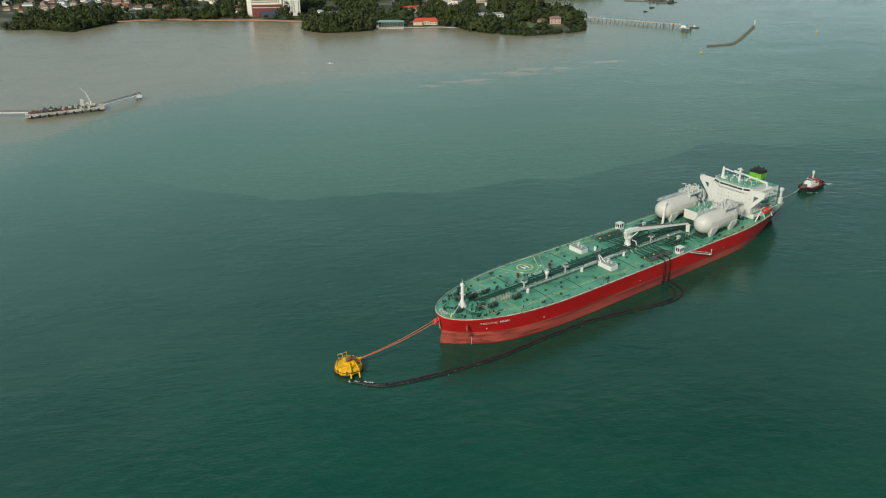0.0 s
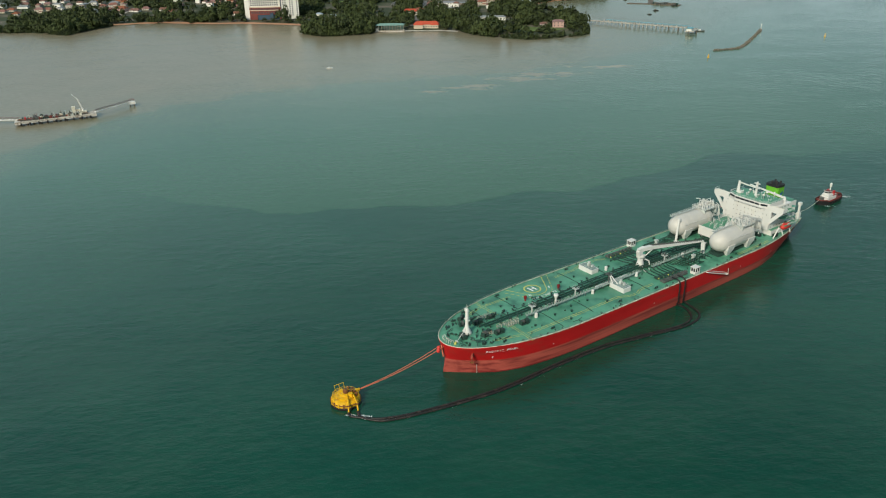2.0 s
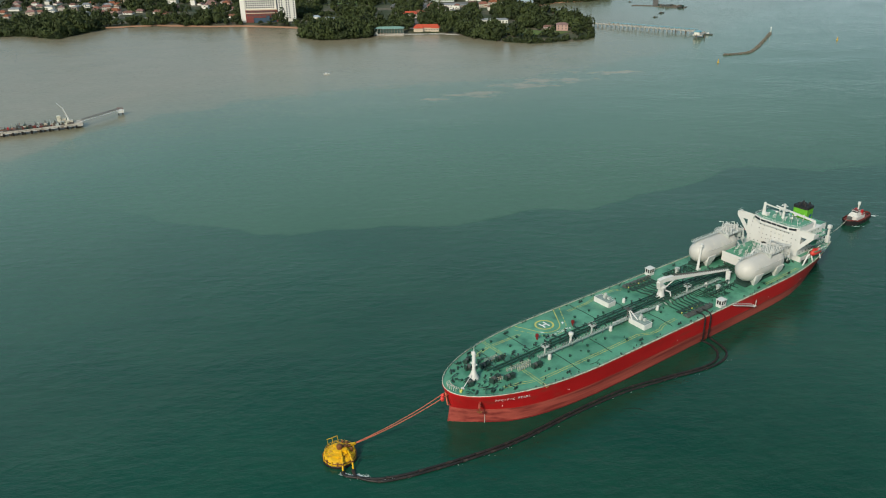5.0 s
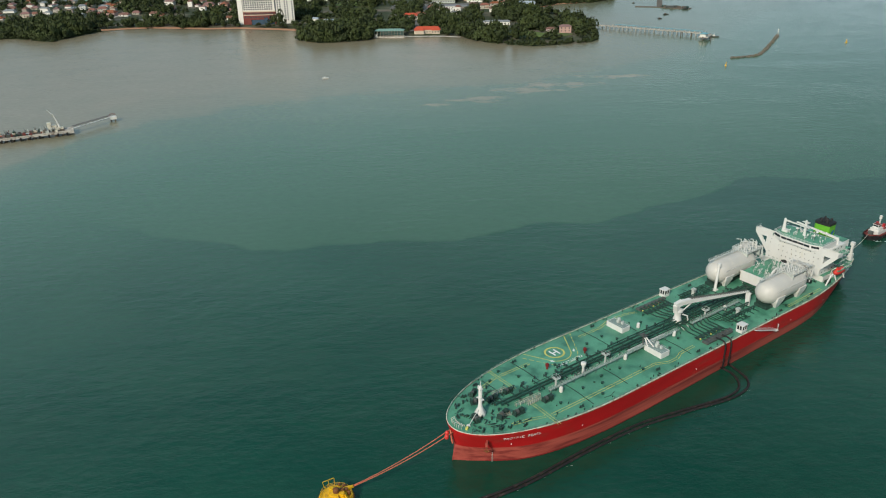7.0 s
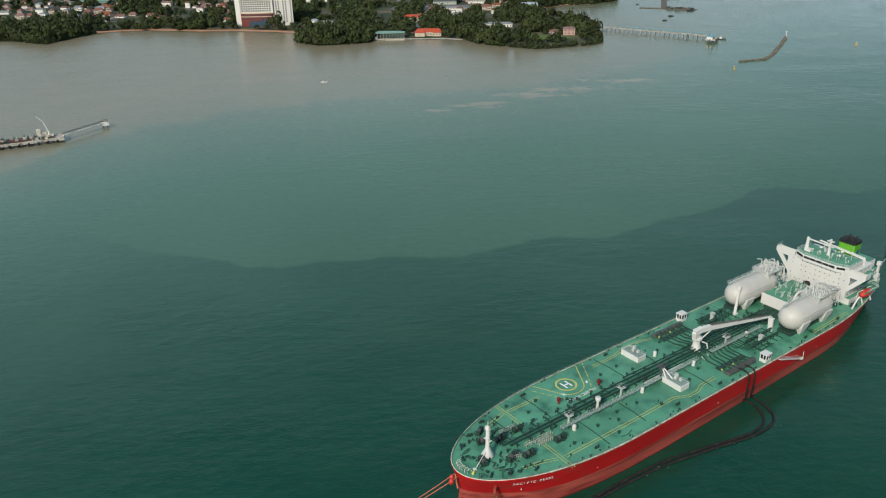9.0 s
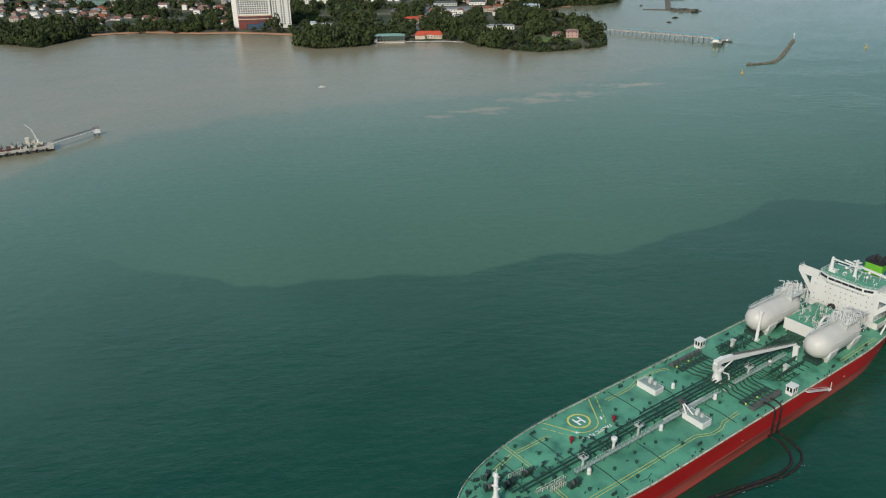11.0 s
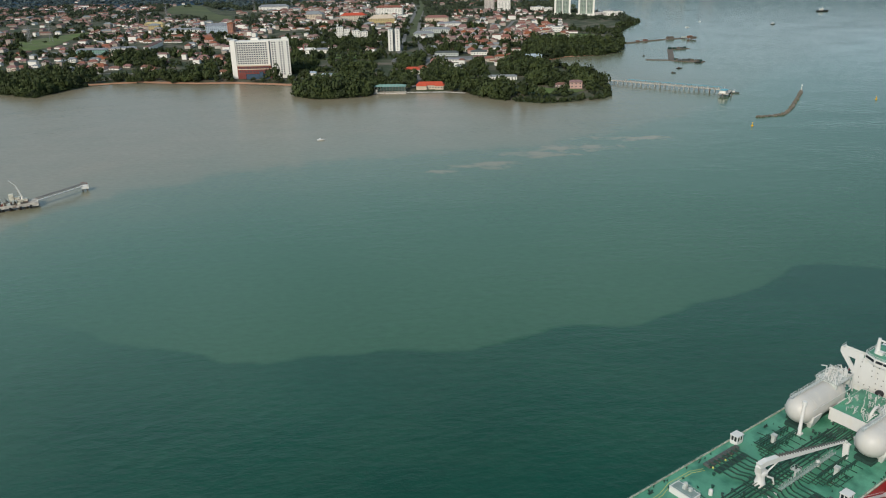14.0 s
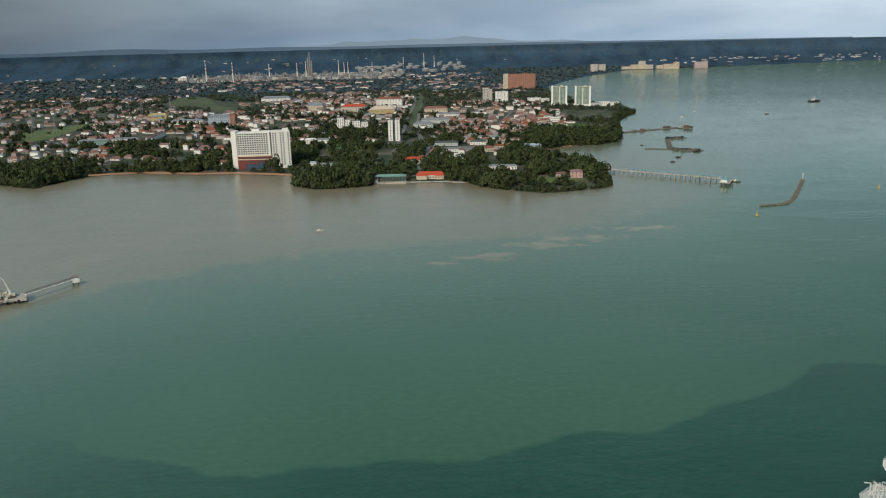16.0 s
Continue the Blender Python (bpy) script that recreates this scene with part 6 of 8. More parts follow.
part("podium_band", Shape().prism([(a * 1.01, b * 1.02) for a, b in PD], 14.6, 15.8).prism([(a * 1.01, b * 1.02) for a, b in PD], 19.8, 20.9), BEIGE, podium)
part("glass_front", Shape().prism([(-10, -15.8), (-8, -19.5), (20, -19), (28, -13.5)], 0, 8.0).box(16, -20, 0, 6, 3, 11), BLUEG, podium, "blue glazed entrance")
for i in range(11):
    for z in (10.3, 16.3):
        part("window", Shape().box(-19 + 4.4 * i, -13.6 - 2.6 * (1 - ((i - 5) / 5.6) ** 2), z, 2.2, 1.0, 2.2), WINGL, podium)
taken += [(-338, 1418, 42), (-290, 1415, 26)]

b = slab("apartment_tower", "white twin apartment slab with dark slots", -141, 1726, 9, 14, 40, 0, WPAINT, 13, (1, 2), "se", glass=WINGL)
b = slab("apartment_tower", "white twin apartment slab with dark slots", -127, 1724, 9, 14, 41, 0, WPAINT, 13, (1, 2), "se", glass=WINGL)
part("link", Shape().box(-7, 2, 0, 6, 8, 38), WINGL, b)
for x, y, w, h in ((-262, 1878, 14, 32), (-246, 1872, 12, 28), (-226, 1862, 16, 26), (-208, 1858, 15, 24)):
    slab("apartment_block", "white mid-rise apartment block with flat roof", x, y, w, 14, h, 5, WPAINT, max(int(h / 3.4), 4), (3, 3), "se", group="mid-rise blocks")
slab("apartment_block", "pale slab block of flats", 92, 2668, 30, 16, 38, -4, PLASTER, 11, (7, 3), "se")
slab("apartment_block", "pale slab block of flats", 136, 2655, 40, 16, 32, -4, WPAINT, 9, (9, 3), "se")
slab("apartment_block", "long orange-brown block of flats", 262, 3385, 110, 24, 58, -8, ORANGEB, 12, (15, 3), "sw", roof=ROOFR, ww=3.0)
slab("apartment_block", "cream end wing of flats", 200, 3400, 22, 26, 58, -8, PLASTER, 12, (3, 3), "sw")
for x, y in ((296, 2500), (362, 2482)):
    b = slab("condominium_tower", "white and green condominium tower", x, y, 42, 22, 54, -8, TOWERG, 15, (10, 4), "se", roof=BEIGE, group="condominium towers", ww=2.4)
    part("side_fin", Shape().box(-20.5, -1, -1, 5, 23, 58).box(20.5, -1, -1, 5, 23, 57).box(0, -11.6, -1, 2.4, 1.2, 54), WPAINT, b)
    part("base", Shape().box(0, -6, -1, 56, 30, 6), WPAINT, b)
for x, y, w, h, mat in ((235, 2625, 40, 14, WPAINT), (262, 2560, 24, 16, WPAINT), (420, 2470, 36, 12, WPAINT), (395, 2440, 30, 10, PLASTER), (440, 2420, 26, 14, WPAINT), (225, 2040, 22, 10, WPAINT), (232, 2052, 8, 22, WPAINT)):
    slab("white_house_block", "white low-rise resort block", x, y, w, 16, h, -6, mat, max(int(h / 3.5), 2), (6, 3), "se", group="resort blocks")
# far resort buildings on the opposite shore
for x, y, w, h, mat in ((822, 4930, 40, 42, PLASTER), (872, 4950, 40, 40, PLASTER), (1085, 5230, 70, 14, BEIGE), (1150, 5200, 100, 26, BEIGE), (1178, 5240, 40, 46, PLASTER), (1225, 5230, 40, 22, PLASTER), (1292, 5230, 50, 18, BEIGE), (1345, 5200, 80, 30, BEIGE), (1385, 5200, 30, 42, BEIGE), (1560, 5270, 80, 38, PINKB)):
    slab("resort_hotel", "distant pale pink resort hotel on the far shore", x, y, w, 30, h, 0, mat, max(int(h / 4), 3), (max(int(w / 7), 4), 3), "sw", roof=ROOFR, group="far resort hotels", ww=3.0)

shed = thing("boat_hall", spot(-107, 1272, 0), "green open-sided waterfront hall with pale posts", "hall")
part("roof", gable(Shape(), 0, 0, 9.0, 44, 16, 2.2, 0.8, 0.1), GREENB, shed, "grey-green sheet roof")
part("back_wall", Shape().box(0, 6, -1, 43, 1.0, 10), GREENB, shed)
part("base", Shape().box(0, 0, -1.5, 46, 18, 2.0), CONC, shed)
for i in range(11):
    part("post", Shape().box(-21.4 + 4.28 * i, -7.6, 0.5, 0.5, 0.5, 8.4), PLASTER, shed)
part("kiosk", Shape().box(-20, -5, 0.5, 4, 3.5, 4), WPAINT, shed)
taken += [(-107, 1272, 26), (150, 1252, 15), (140, 1262, 14), (110, 1258, 14), (90, 1268, 14), (155, 1236, 14), (100, 1240, 12), (150, 1220, 8), (-14, 1418, 11), (-8, 1402, 10), (0, 1386, 9), (-83, 1410, 10), (-88, 1396, 8), (-303, 1686, 16), (-270, 1692, 14), (-300, 1668, 10), (-240, 1402, 13), (-226, 1390, 12), (-216, 1374, 12), (-208, 1358, 9), (60, 1322, 12), (45, 1325, 12), (60, 1335, 14), (75, 1330, 12), (180, 1360, 8)]
red = thing("clubhouse", spot(-50, 1288, -2), "cream clubhouse with a bright orange-red roof", "building")
part("wall", Shape().box(0, 0, -1, 40, 13, 6.2).box(-12, -6, -1, 14, 8, 5.6).box(13, -5, -1, 12, 7, 5.4), BEIGE, red)
part("roof", gable(gable(gable(Shape(), 0, 0, 5.2, 40, 13, 4.2), -12, -6.0, 4.8, 14, 8, 3.0), 13, -5.0, 4.6, 12, 7, 2.8), ROOFO, red)
for i in range(9):
    part("window", Shape().box(-17 + 4.2 * i, -6.6 if 3 < i < 6 else -9.6 if i < 4 else -8.6, 1.2, 1.6, 0.3, 1.8), WINGL, red)
taken.append((-50, 1287, 26))
b = slab("white_villa", "white stepped waterfront villa", -14, 1432, 18, 12, 9, 0, WPAINT, 3, (4, 3), "se")
part("tower", Shape().box(1, 1, 9, 6, 6, 5), WPAINT, b)
part("side_terrace", Shape().box(-13, -2, -1, 9, 9, 6).box(12, -1, -1, 8, 10, 7), WPAINT, b)
for x, y, w, d, h, mat, rf, lab in ((58, 1349, 42, 10, 5.5, WPAINT, ROOFG, "long low white house behind trees"), (156, 1266, 17, 11, 9, PINKB, ROOFR, "pink seaside villa on the cape"), (136, 1272, 15, 10, 5, PINKB, ROOFB, "low pink annexe on the cape"),
                                    (184, 1374, 26, 14, 6, WPAINT, WPAINT, "white domed pavilion among palms"), (124, 1582, 34, 12, 7, BLUEW, BLUEW, "pale blue boathouse by the bay"), (-83, 1428, 26, 16, 7, PLASTER, ROOFO, "red-roofed house beside the road"), (-68, 1446, 16, 12, 7, PLASTER, ROOFR, "red-roofed house beside the road"),
                                    (-245, 1428, 12, 9, 5, WPAINT, BLUEW, "small blue-roofed hut on the lawn"), (-220, 1414, 16, 8, 4, WPAINT, BLUEW, "small blue-roofed hut on the lawn"), (-303, 1706, 34, 14, 8, WPAINT, WPAINT, "white-roofed church with a red front"), (-275, 1712, 26, 12, 7, WPAINT, ROOFG, "low white-roofed church hall"),
                                    (-745, 1745, 60, 12, 9, GREENB, ROOFG, "long pale green school block"), (-690, 1768, 50, 12, 9, WPAINT, ROOFG, "long white school block"), (-652, 1830, 12, 110, 9, WPAINT, ROOFB, "long white school block with brown roof"), (-63, 2296, 62, 24, 14, BEIGE, ROOFR, "beige office with an orange-brown roof"),
                                    (-30, 2180, 60, 16, 10, WPAINT, ROOFG, "white row of shops with grey roof"), (-60, 2050, 66, 18, 9, GREYP, ROOFG, "grey warehouse with dark roof"), (-85, 1960, 44, 20, 9, GREYP, ROOFG, "grey workshop with dark roof"), (-821, 2300, 50, 22, 13, YELLB, YELLB, "bright yellow school building"),
                                    (-790, 2215, 26, 20, 16, YELLB, ROOFG, "cream school block with a grey roof"), (-690, 2150, 80, 18, 9, WPAINT, ROOFG, "long white hall with grey roof"), (-600, 2128, 56, 22, 20, BLUEW, ROOFG, "pale blue sheet-clad warehouse"), (-566, 2126, 14, 20, 24, ORANGEB, ROOFR, "tall orange-brown stair block beside a warehouse"),
                                    (-640, 2935, 100, 30, 11, WPAINT, ROOFG, "large depot under a white roof"), (-420, 2480, 50, 40, 16, BEIGE, ROOFG, "large beige cinema block with grey roof"), (-300, 2420, 70, 30, 14, PLASTER, ROOFO, "shop row under a bright red roof"), (-210, 2330, 70, 40, 12, YELLB, BEIGE, "market hall with a cream roof"), (-210, 2560, 80, 26, 22, WPAINT, ROOFR, "white shop-house block under red tiles"),
                                    (-30, 1640, 44, 14, 6, GREYP, GREYD, "low grey market shed with dark roof"), (30, 1648, 30, 14, 6, WPAINT, GREYD, "low white shop row with dark roof"), (70, 1580, 26, 12, 6, PLASTER, ROOFR, "low plastered shop under red tiles"), (-20, 1555, 40, 9, 5, WPAINT, ROOFG, "low white row beside a car park"),
                                    (-1600, 4811, 54, 44, 20, WPAINT, WPAINT, "white industrial dome shed")):
    b = thing("building", spot(x, y, -3 if x > -600 else 6), lab, "building")
    part("wall", Shape().box(0, 0, -1.5, w, d, h + 1.5), mat, b)
    part("roof", gable(Shape(), 0, 0, h, w, d, min(w, d) * 0.22, 0.7, 0.3), rf, b)
    window_rows(b, w, d, 0.8, h, max(int(h / 3.6), 1), (max(int(w / 4.5), 2),), "s", WINGL, joined=y > 2000)
    taken.append((x, y, max(w, d) * 0.6))
part("spire", Shape().box(-6, -6, 0, 2.4, 2.4, 14).cyl((-6, -6, 14), (-6, -6, 20), 1.5, 0.1, 4), STACKR, bpy.data.objects["building.009"], "red spire")

# ---------------------------------------------------------------- streets, lawns and beaches


def strip(name, pts, w, material, label, category, dz=0.35):
    s = Shape()
    fine = []
    for a, c in zip(pts, pts[1:]):
        n = max(int(math.hypot(c[0] - a[0], c[1] - a[1]) / 12), 1)
        fine += [(a[0] + (c[0] - a[0]) * i / n, a[1] + (c[1] - a[1]) * i / n) for i in range(n)]
    fine.append(pts[-1])
    for i, p in enumerate(fine):
        a, c = fine[max(i - 1, 0)], fine[min(i + 1, len(fine) - 1)]
        d = Vector((c[0] - a[0], c[1] - a[1])).normalized()
        for o in (-w / 2, w / 2):
            x, y = p[0] - d.y * o, p[1] + d.x * o
            s.v.append(place(x, y, max(ground_at(x, y), 0.0) + dz)[:3])
        if len(taken) < 4000:
            taken.append((p[0], p[1], w * 0.55))
    s.f += [(2 * i, 2 * i + 1, 2 * i + 3, 2 * i + 2) for i in range(len(fine) - 1)]
    return tagged(part(name, s, material), label, category, kind="structure")


strip("road", [(-125, 1560), (-122, 1640), (-126, 1872), (-133, 2123), (-135, 2400), (-136, 2557), (-144, 2843), (-187, 3252), (-300, 3700)], 8, ROAD, "grey main road through the town", "road")
strip("road", [(-73, 1300), (-69, 1418), (-60, 1549), (-78, 1700), (-93, 1865), (-104, 2100), (-112, 2400), (-118, 2700)], 9, ROAD, "grey side street", "road")
strip("canal_bank", [(-112, 1980), (-120, 2250), (-122, 2560), (-128, 2900), (-150, 3250)], 16, DRYGRASS, "grassy drain reserve beside the road", "ground", 0.5)
strip("road", [(-760, 1460), (-700, 1476), (-600, 1490), (-520, 1480), (-420, 1440)], 7, ROAD, "narrow coast road", "road")
for lane_y in range(1306, 1440, 11):
    taken.append((-71, lane_y, 8))
strip("car_park", [(-62, 1592), (44, 1606)], 46, ROAD, "grey asphalt car park", "car park")
strip("road", [(-624, 1470), (-630, 1560), (-640, 1700)], 8, CONC, "pale lane between houses", "road")
strip("road", [(60, 1880), (100, 2060), (140, 2300), (200, 2420)], 8, ROAD, "street between shop-houses", "road")
strip("road", [(-122, 1640), (-60, 1660), (40, 1700), (120, 1720)], 8, ROAD, "street between shop-houses", "road")
beach = [(-600, 1382), (-559, 1397), (-516, 1403), (-467, 1392), (-421, 1380), (-360, 1379), (-298, 1361), (-262, 1348)]
strip("beach", [(x, y + 3.5) for x, y in beach], 9, SAND, "narrow reddish sand beach", "beach", 0.15)
strip("sea_wall", [(-130, 1264), (-84, 1268), (-28, 1266), (0, 1254)], 5, CONC, "pale stone sea wall", "wall", 0.5)
strip("beach", [(130, 1570), (164, 1592), (189, 1620), (240, 1632)], 7, SAND, "thin sand strip below the trees", "beach", 0.15)


def lawn(pts, material, label):
    c = (sum(p[0] for p in pts) / len(pts), sum(p[1] for p in pts) / len(pts))
    s = Shape()
    ring = []
    for i, p in enumerate(pts):
        q = pts[(i + 1) % len(pts)]
        ring += [(p[0] + (q[0] - p[0]) * k / 5, p[1] + (q[1] - p[1]) * k / 5) for k in range(5)]
    for k in (0.0, 0.35, 0.7, 1.0):
        for x, y in ring:
            px, py = c[0] + (x - c[0]) * max(k, 0.01), c[1] + (y - c[1]) * max(k, 0.01)
            s.v.append(place(px, py, ground_at(px, py) + 0.6)[:3])
    n = len(ring)
    for j in range(3):
        s.f += [(j * n + i, j * n + (i + 1) % n, (j + 1) * n + (i + 1) % n, (j + 1) * n + i) for i in range(n)]
    r = max(math.hypot(p[0] - c[0], p[1] - c[1]) for p in pts)
    for x, y in ring:
        for k in (0.1, 0.5, 0.85):
            taken.append((c[0] + (x - c[0]) * k, c[1] + (y - c[1]) * k, r * 0.06))
    return tagged(part("lawn", s, material), label, "grass", kind="structure")


lawn([(-1026, 1973), (-1013, 2066), (-990, 2193), (-956, 2244), (-945, 2129), (-904, 1950), (-890, 1863), (-903, 1788), (-944, 1833)], GRASS, "bright green playing field")
lawn([(-1085, 3200), (-1065, 3330), (-990, 3230), (-917, 3076), (-850, 2900), (-764, 2717), (-707, 2656), (-656, 2439), (-723, 2514), (-780, 2610), (-840, 2693), (-890, 2790), (-958, 2821), (-1040, 3010)], DRYGRASS, "dry grassy hill slope")
lawn([(-250, 1400), (-205, 1392), (-196, 1440), (-238, 1446)], GRASS, "small mown lawn by the shore")
lawn([(66, 1267), (80, 1216), (119, 1225), (150, 1228), (168, 1244), (150, 1256), (119, 1262), (96, 1290)], GRASS, "grassy clearing on the cape")
lawn([(180, 1800), (270, 1790), (300, 1960), (200, 2000)], GRASS, "open grass behind the trees")
lawn([(-260, 1610), (-180, 1610), (-170, 1680), (-250, 1680)], GRASS, "small park lawn")

# ---------------------------------------------------------------- houses


def house_kind(w, d, storeys, roof, wall):
    h = 3.1 * storeys
    b = thing("house", pose(0, 0, -500), "small plastered house under a tiled hip roof", "house", "town houses")
    part("wall", Shape().box(0, 0, -1.5, w, d, h + 1.5).box(w * 0.25, -d * 0.5, -1.5, w * 0.4, 3.0, 4.2), wall, b)
    part("roof", gable(gable(Shape(), 0, 0, h, w, d, d * 0.3), w * 0.25, -d * 0.5, 2.7, w * 0.4, 3.0, 0.9), roof, b)
    for k in range(storeys):
        for o in (-0.32, -0.05):
            part("window", Shape().box(w * o, -d / 2 - 0.06, 1.0 + 3.1 * k, 1.6, 0.12, 1.3), WINGL, b)
    return b


KINDS = [house_kind(13, 10, 1, ROOFR, PLASTER), house_kind(16, 11, 2, ROOFR, PLASTER), house_kind(12, 12, 2, ROOFB, PLASTER), house_kind(18, 10, 1, ROOFB, WPAINT), house_kind(14, 9, 2, ROOFG, WPAINT), house_kind(20, 14, 2, ROOFR, PINKB)]
random.seed(31)
spots = [(-657, 1524, 1), (-640, 1540, 5), (-613, 1537, 3), (-600, 1560, 0), (-684, 1516, 4), (-728, 1654, 1), (-700, 1600, 0), (-560, 1545, 3), (-540, 1520, 0), (-430, 1430, 4), (-445, 1460, 2), (-400, 1470, 3), (-760, 1520, 2), (-790, 1560, 0)]
AREAS = [(-820, -480, 1580, 2100, 46, 8), (-1050, -760, 1500, 1850, 16, 0), (-950, -620, 2000, 2500, 36, 12), (-560, -160, 2150, 2900, 70, 5), (-60, 100, 1480, 1900, 26, -4), (-20, 240, 1860, 2200, 60, -6), (80, 250, 1960, 2120, 24, -6), (-20, 240, 2300, 2600, 24, -6), (-480, -320, 1560, 1800, 8, 0), (0, 120, 1560, 1640, 6, 0)]
houses = [(x, y, k, random.uniform(-10, 10)) for x, y, k in spots]
for x0, x1, y0, y1, n, turn in AREAS:
    made = 0
    for tries in range(n * 12):
        if made >= n:
            break
        # houses line up in rows along the street direction
        x = random.uniform(x0, x1)
        y = y0 + (y1 - y0) * (int(random.random() * 14) + 0.5) / 14 + random.uniform(-4, 4)
        if any((x - a) ** 2 + (y - c) ** 2 < (r + 9) ** 2 for a, c, r in taken) or any((x - h[0]) ** 2 + (y - h[1]) ** 2 < 21 ** 2 for h in houses):
            continue
        if coast_distance(np.array([x]), np.array([y]))[0] < 45:
            continue
        houses.append((x, y, random.choice((0, 1, 2, 3, 4, 5, 0, 1)), turn + random.choice((0, 90)) + random.uniform(-6, 6)))
        made += 1
for x, y, k, a in houses:
    copy_thing(KINDS[k], spot(x, y, a) @ Matrix.Diagonal((1.05, 1.05, 1.05, 1)))
    taken.append((x, y, 11))
for b in KINDS:
    for o in list(b.children_recursive) + [b]:
        bpy.data.objects.remove(o)

# terraces and far suburbs, too many to tell apart
random.seed(5)
walls, roofs, pale, tiles, bright = Shape(), Shape(), Shape(), Shape(), Shape()
for x0, x1, y0, y1, n in ((-1850, -1080, 2560, 3350, 330), (-1500, -900, 2150, 2560, 60), (-600, -200, 2650, 3350, 230), (-3000, -1500, 3400, 5600, 90), (-4500, -1200, 6000, 12000, 22), (-1300, 900, 7200, 11000, 5), (-300, 150, 3500, 5000, 90), (-100, 260, 2900, 3700, 60), (-1300, -400, 3500, 4300, 120), (1600, 4200, 5900, 7500, 90), (-2300, -1500, 1900, 3000, 70), (-1050, -560, 2550, 2900, 40)):
    for i in range(n):
        x = random.uniform(x0, x1)
        y = y0 + (y1 - y0) * (int(random.random() * 18) + 0.5) / 18 + random.uniform(-6, 6)
        if any((x - a) ** 2 + (y - c) ** 2 < (r + 12) ** 2 for a, c, r in taken) or coast_distance(np.array([x]), np.array([y]))[0] < 60:
            continue
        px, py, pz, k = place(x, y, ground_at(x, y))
        w, d, h = random.uniform(12, 38) * k, random.uniform(9, 13) * k, random.uniform(3.0, 6.5) * k
        if y > 5200:
            w, h = w * random.uniform(0.7, 1.6), h * 0.8
        a = random.choice((8, 8, 98)) * (y < 5200) + random.uniform(-5, 5)
        (bright if random.random() < 0.25 else walls).box(px, py, pz - 3, w, d, h + 3, a)
        one = Shape()
        gable(one, 0, 0, 0, w, d, d * 0.28, 0.5, 0.2)
        c, sn = math.cos(radians(a)), math.sin(radians(a))
        (pale if y > 5200 else random.choice((roofs, roofs, roofs, tiles, tiles, pale))).add([(px + p * c - q * sn, py + p * sn + q * c, pz + h + r) for p, q, r in one.v], one.f)
        taken.append((x, y, 12))
for x0, x1, y0, y1, n in ((-900, -440, 1560, 2200, 200), (-60, 150, 1460, 1900, 110), (-100, 260, 1880, 2260, 190), (-560, -150, 2150, 2950, 420), (-60, 260, 2260, 2700, 130), (-1000, -560, 2150, 2600, 150), (-420, -160, 1700, 2100, 60), (-1400, -1000, 1700, 2200, 90)):
    for i in range(n):
        x = random.uniform(x0, x1)
        y = y0 + (y1 - y0) * (int(random.random() * 24) + 0.5) / 24 + random.uniform(-3, 3)
        if any((x - a) ** 2 + (y - c) ** 2 < (r + 5) ** 2 for a, c, r in taken) or coast_distance(np.array([x]), np.array([y]))[0] < 50:
            continue
        px, py, pz, k = place(x, y, ground_at(x, y))
        w, d, h = random.uniform(8, 22) * k, random.uniform(7, 12) * k, random.choice((3.4, 3.6, 6.5, 7.0, 10)) * k
        a = random.choice((-5, -5, 85)) + random.uniform(-8, 8)
        (bright if random.random() < 0.42 else walls).box(px, py, pz - 3, w, d, h + 3, a)
        one = Shape()
        gable(one, 0, 0, 0, w, d, d * random.uniform(0.08, 0.3), 0.5, 0.3)
        c, sn = math.cos(radians(a)), math.sin(radians(a))
        random.choice((roofs, roofs, tiles, tiles, pale)).add([(px + p * c - q * sn, py + p * sn + q * c, pz + h + r) for p, q, r in one.v], one.f)
        taken.append((x, y, 7))
tagged(part("white_walls", bright, WPAINT), "white walls of small town houses", "houses", kind="stuff")
tagged(part("tiled_roofs", tiles, ROOFR), "red tiled roofs of small town houses", "houses", kind="stuff")
tagged(part("suburb_walls", walls, OLDWALL), "pale walls of densely packed terrace houses", "houses", kind="stuff")
tagged(part("suburb_roofs", roofs, ROOFB), "brown tiled roofs of densely packed terraces", "houses", kind="stuff")
tagged(part("factory_roofs", pale, ROOFG), "pale sheet roofs of scattered sheds", "houses", kind="stuff")

# ---------------------------------------------------------------- refinery


def far_thing(name, x, y, label, category, group=""):
    return thing(name, spot(x, y), label, category, group)


for x, y, h in ((-1399, 4599, 122), (-1208, 4450, 108), (-1124, 4944, 84), (-937, 4848, 90), (-732, 5130, 94), (-700, 5150, 80), (-676, 5150, 84), (-905, 4960, 96), (-560, 5500, 70), (-250, 6500, 110), (-170, 6550, 90), (-420, 6600, 80)):
    b = far_thing("chimney_stack", x, y, "tall red and white banded refinery stack", "chimney", "refinery stacks")
    part("shaft", Shape().cyl((0, 0, -3), (0, 0, h), 3.6, 2.0, 12), WPAINT, b)
    for i in range(3):
        z = h * (0.5 + 0.17 * i)
        r = 3.6 - 1.6 * (z / h)
        part("band", Shape().cyl((0, 0, z), (0, 0, z + h * 0.075), r + 0.25, r + 0.1, 12), STACKR, b)
b = far_thing("process_tower", -880, 4975, "tall lattice process tower of the refinery", "tower")
part("frame", Shape().box(0, 0, -3, 24, 22, 62, 0, 0.8).box(4, 0, 59, 14, 14, 42, 0, 0.7), STEELR, b)
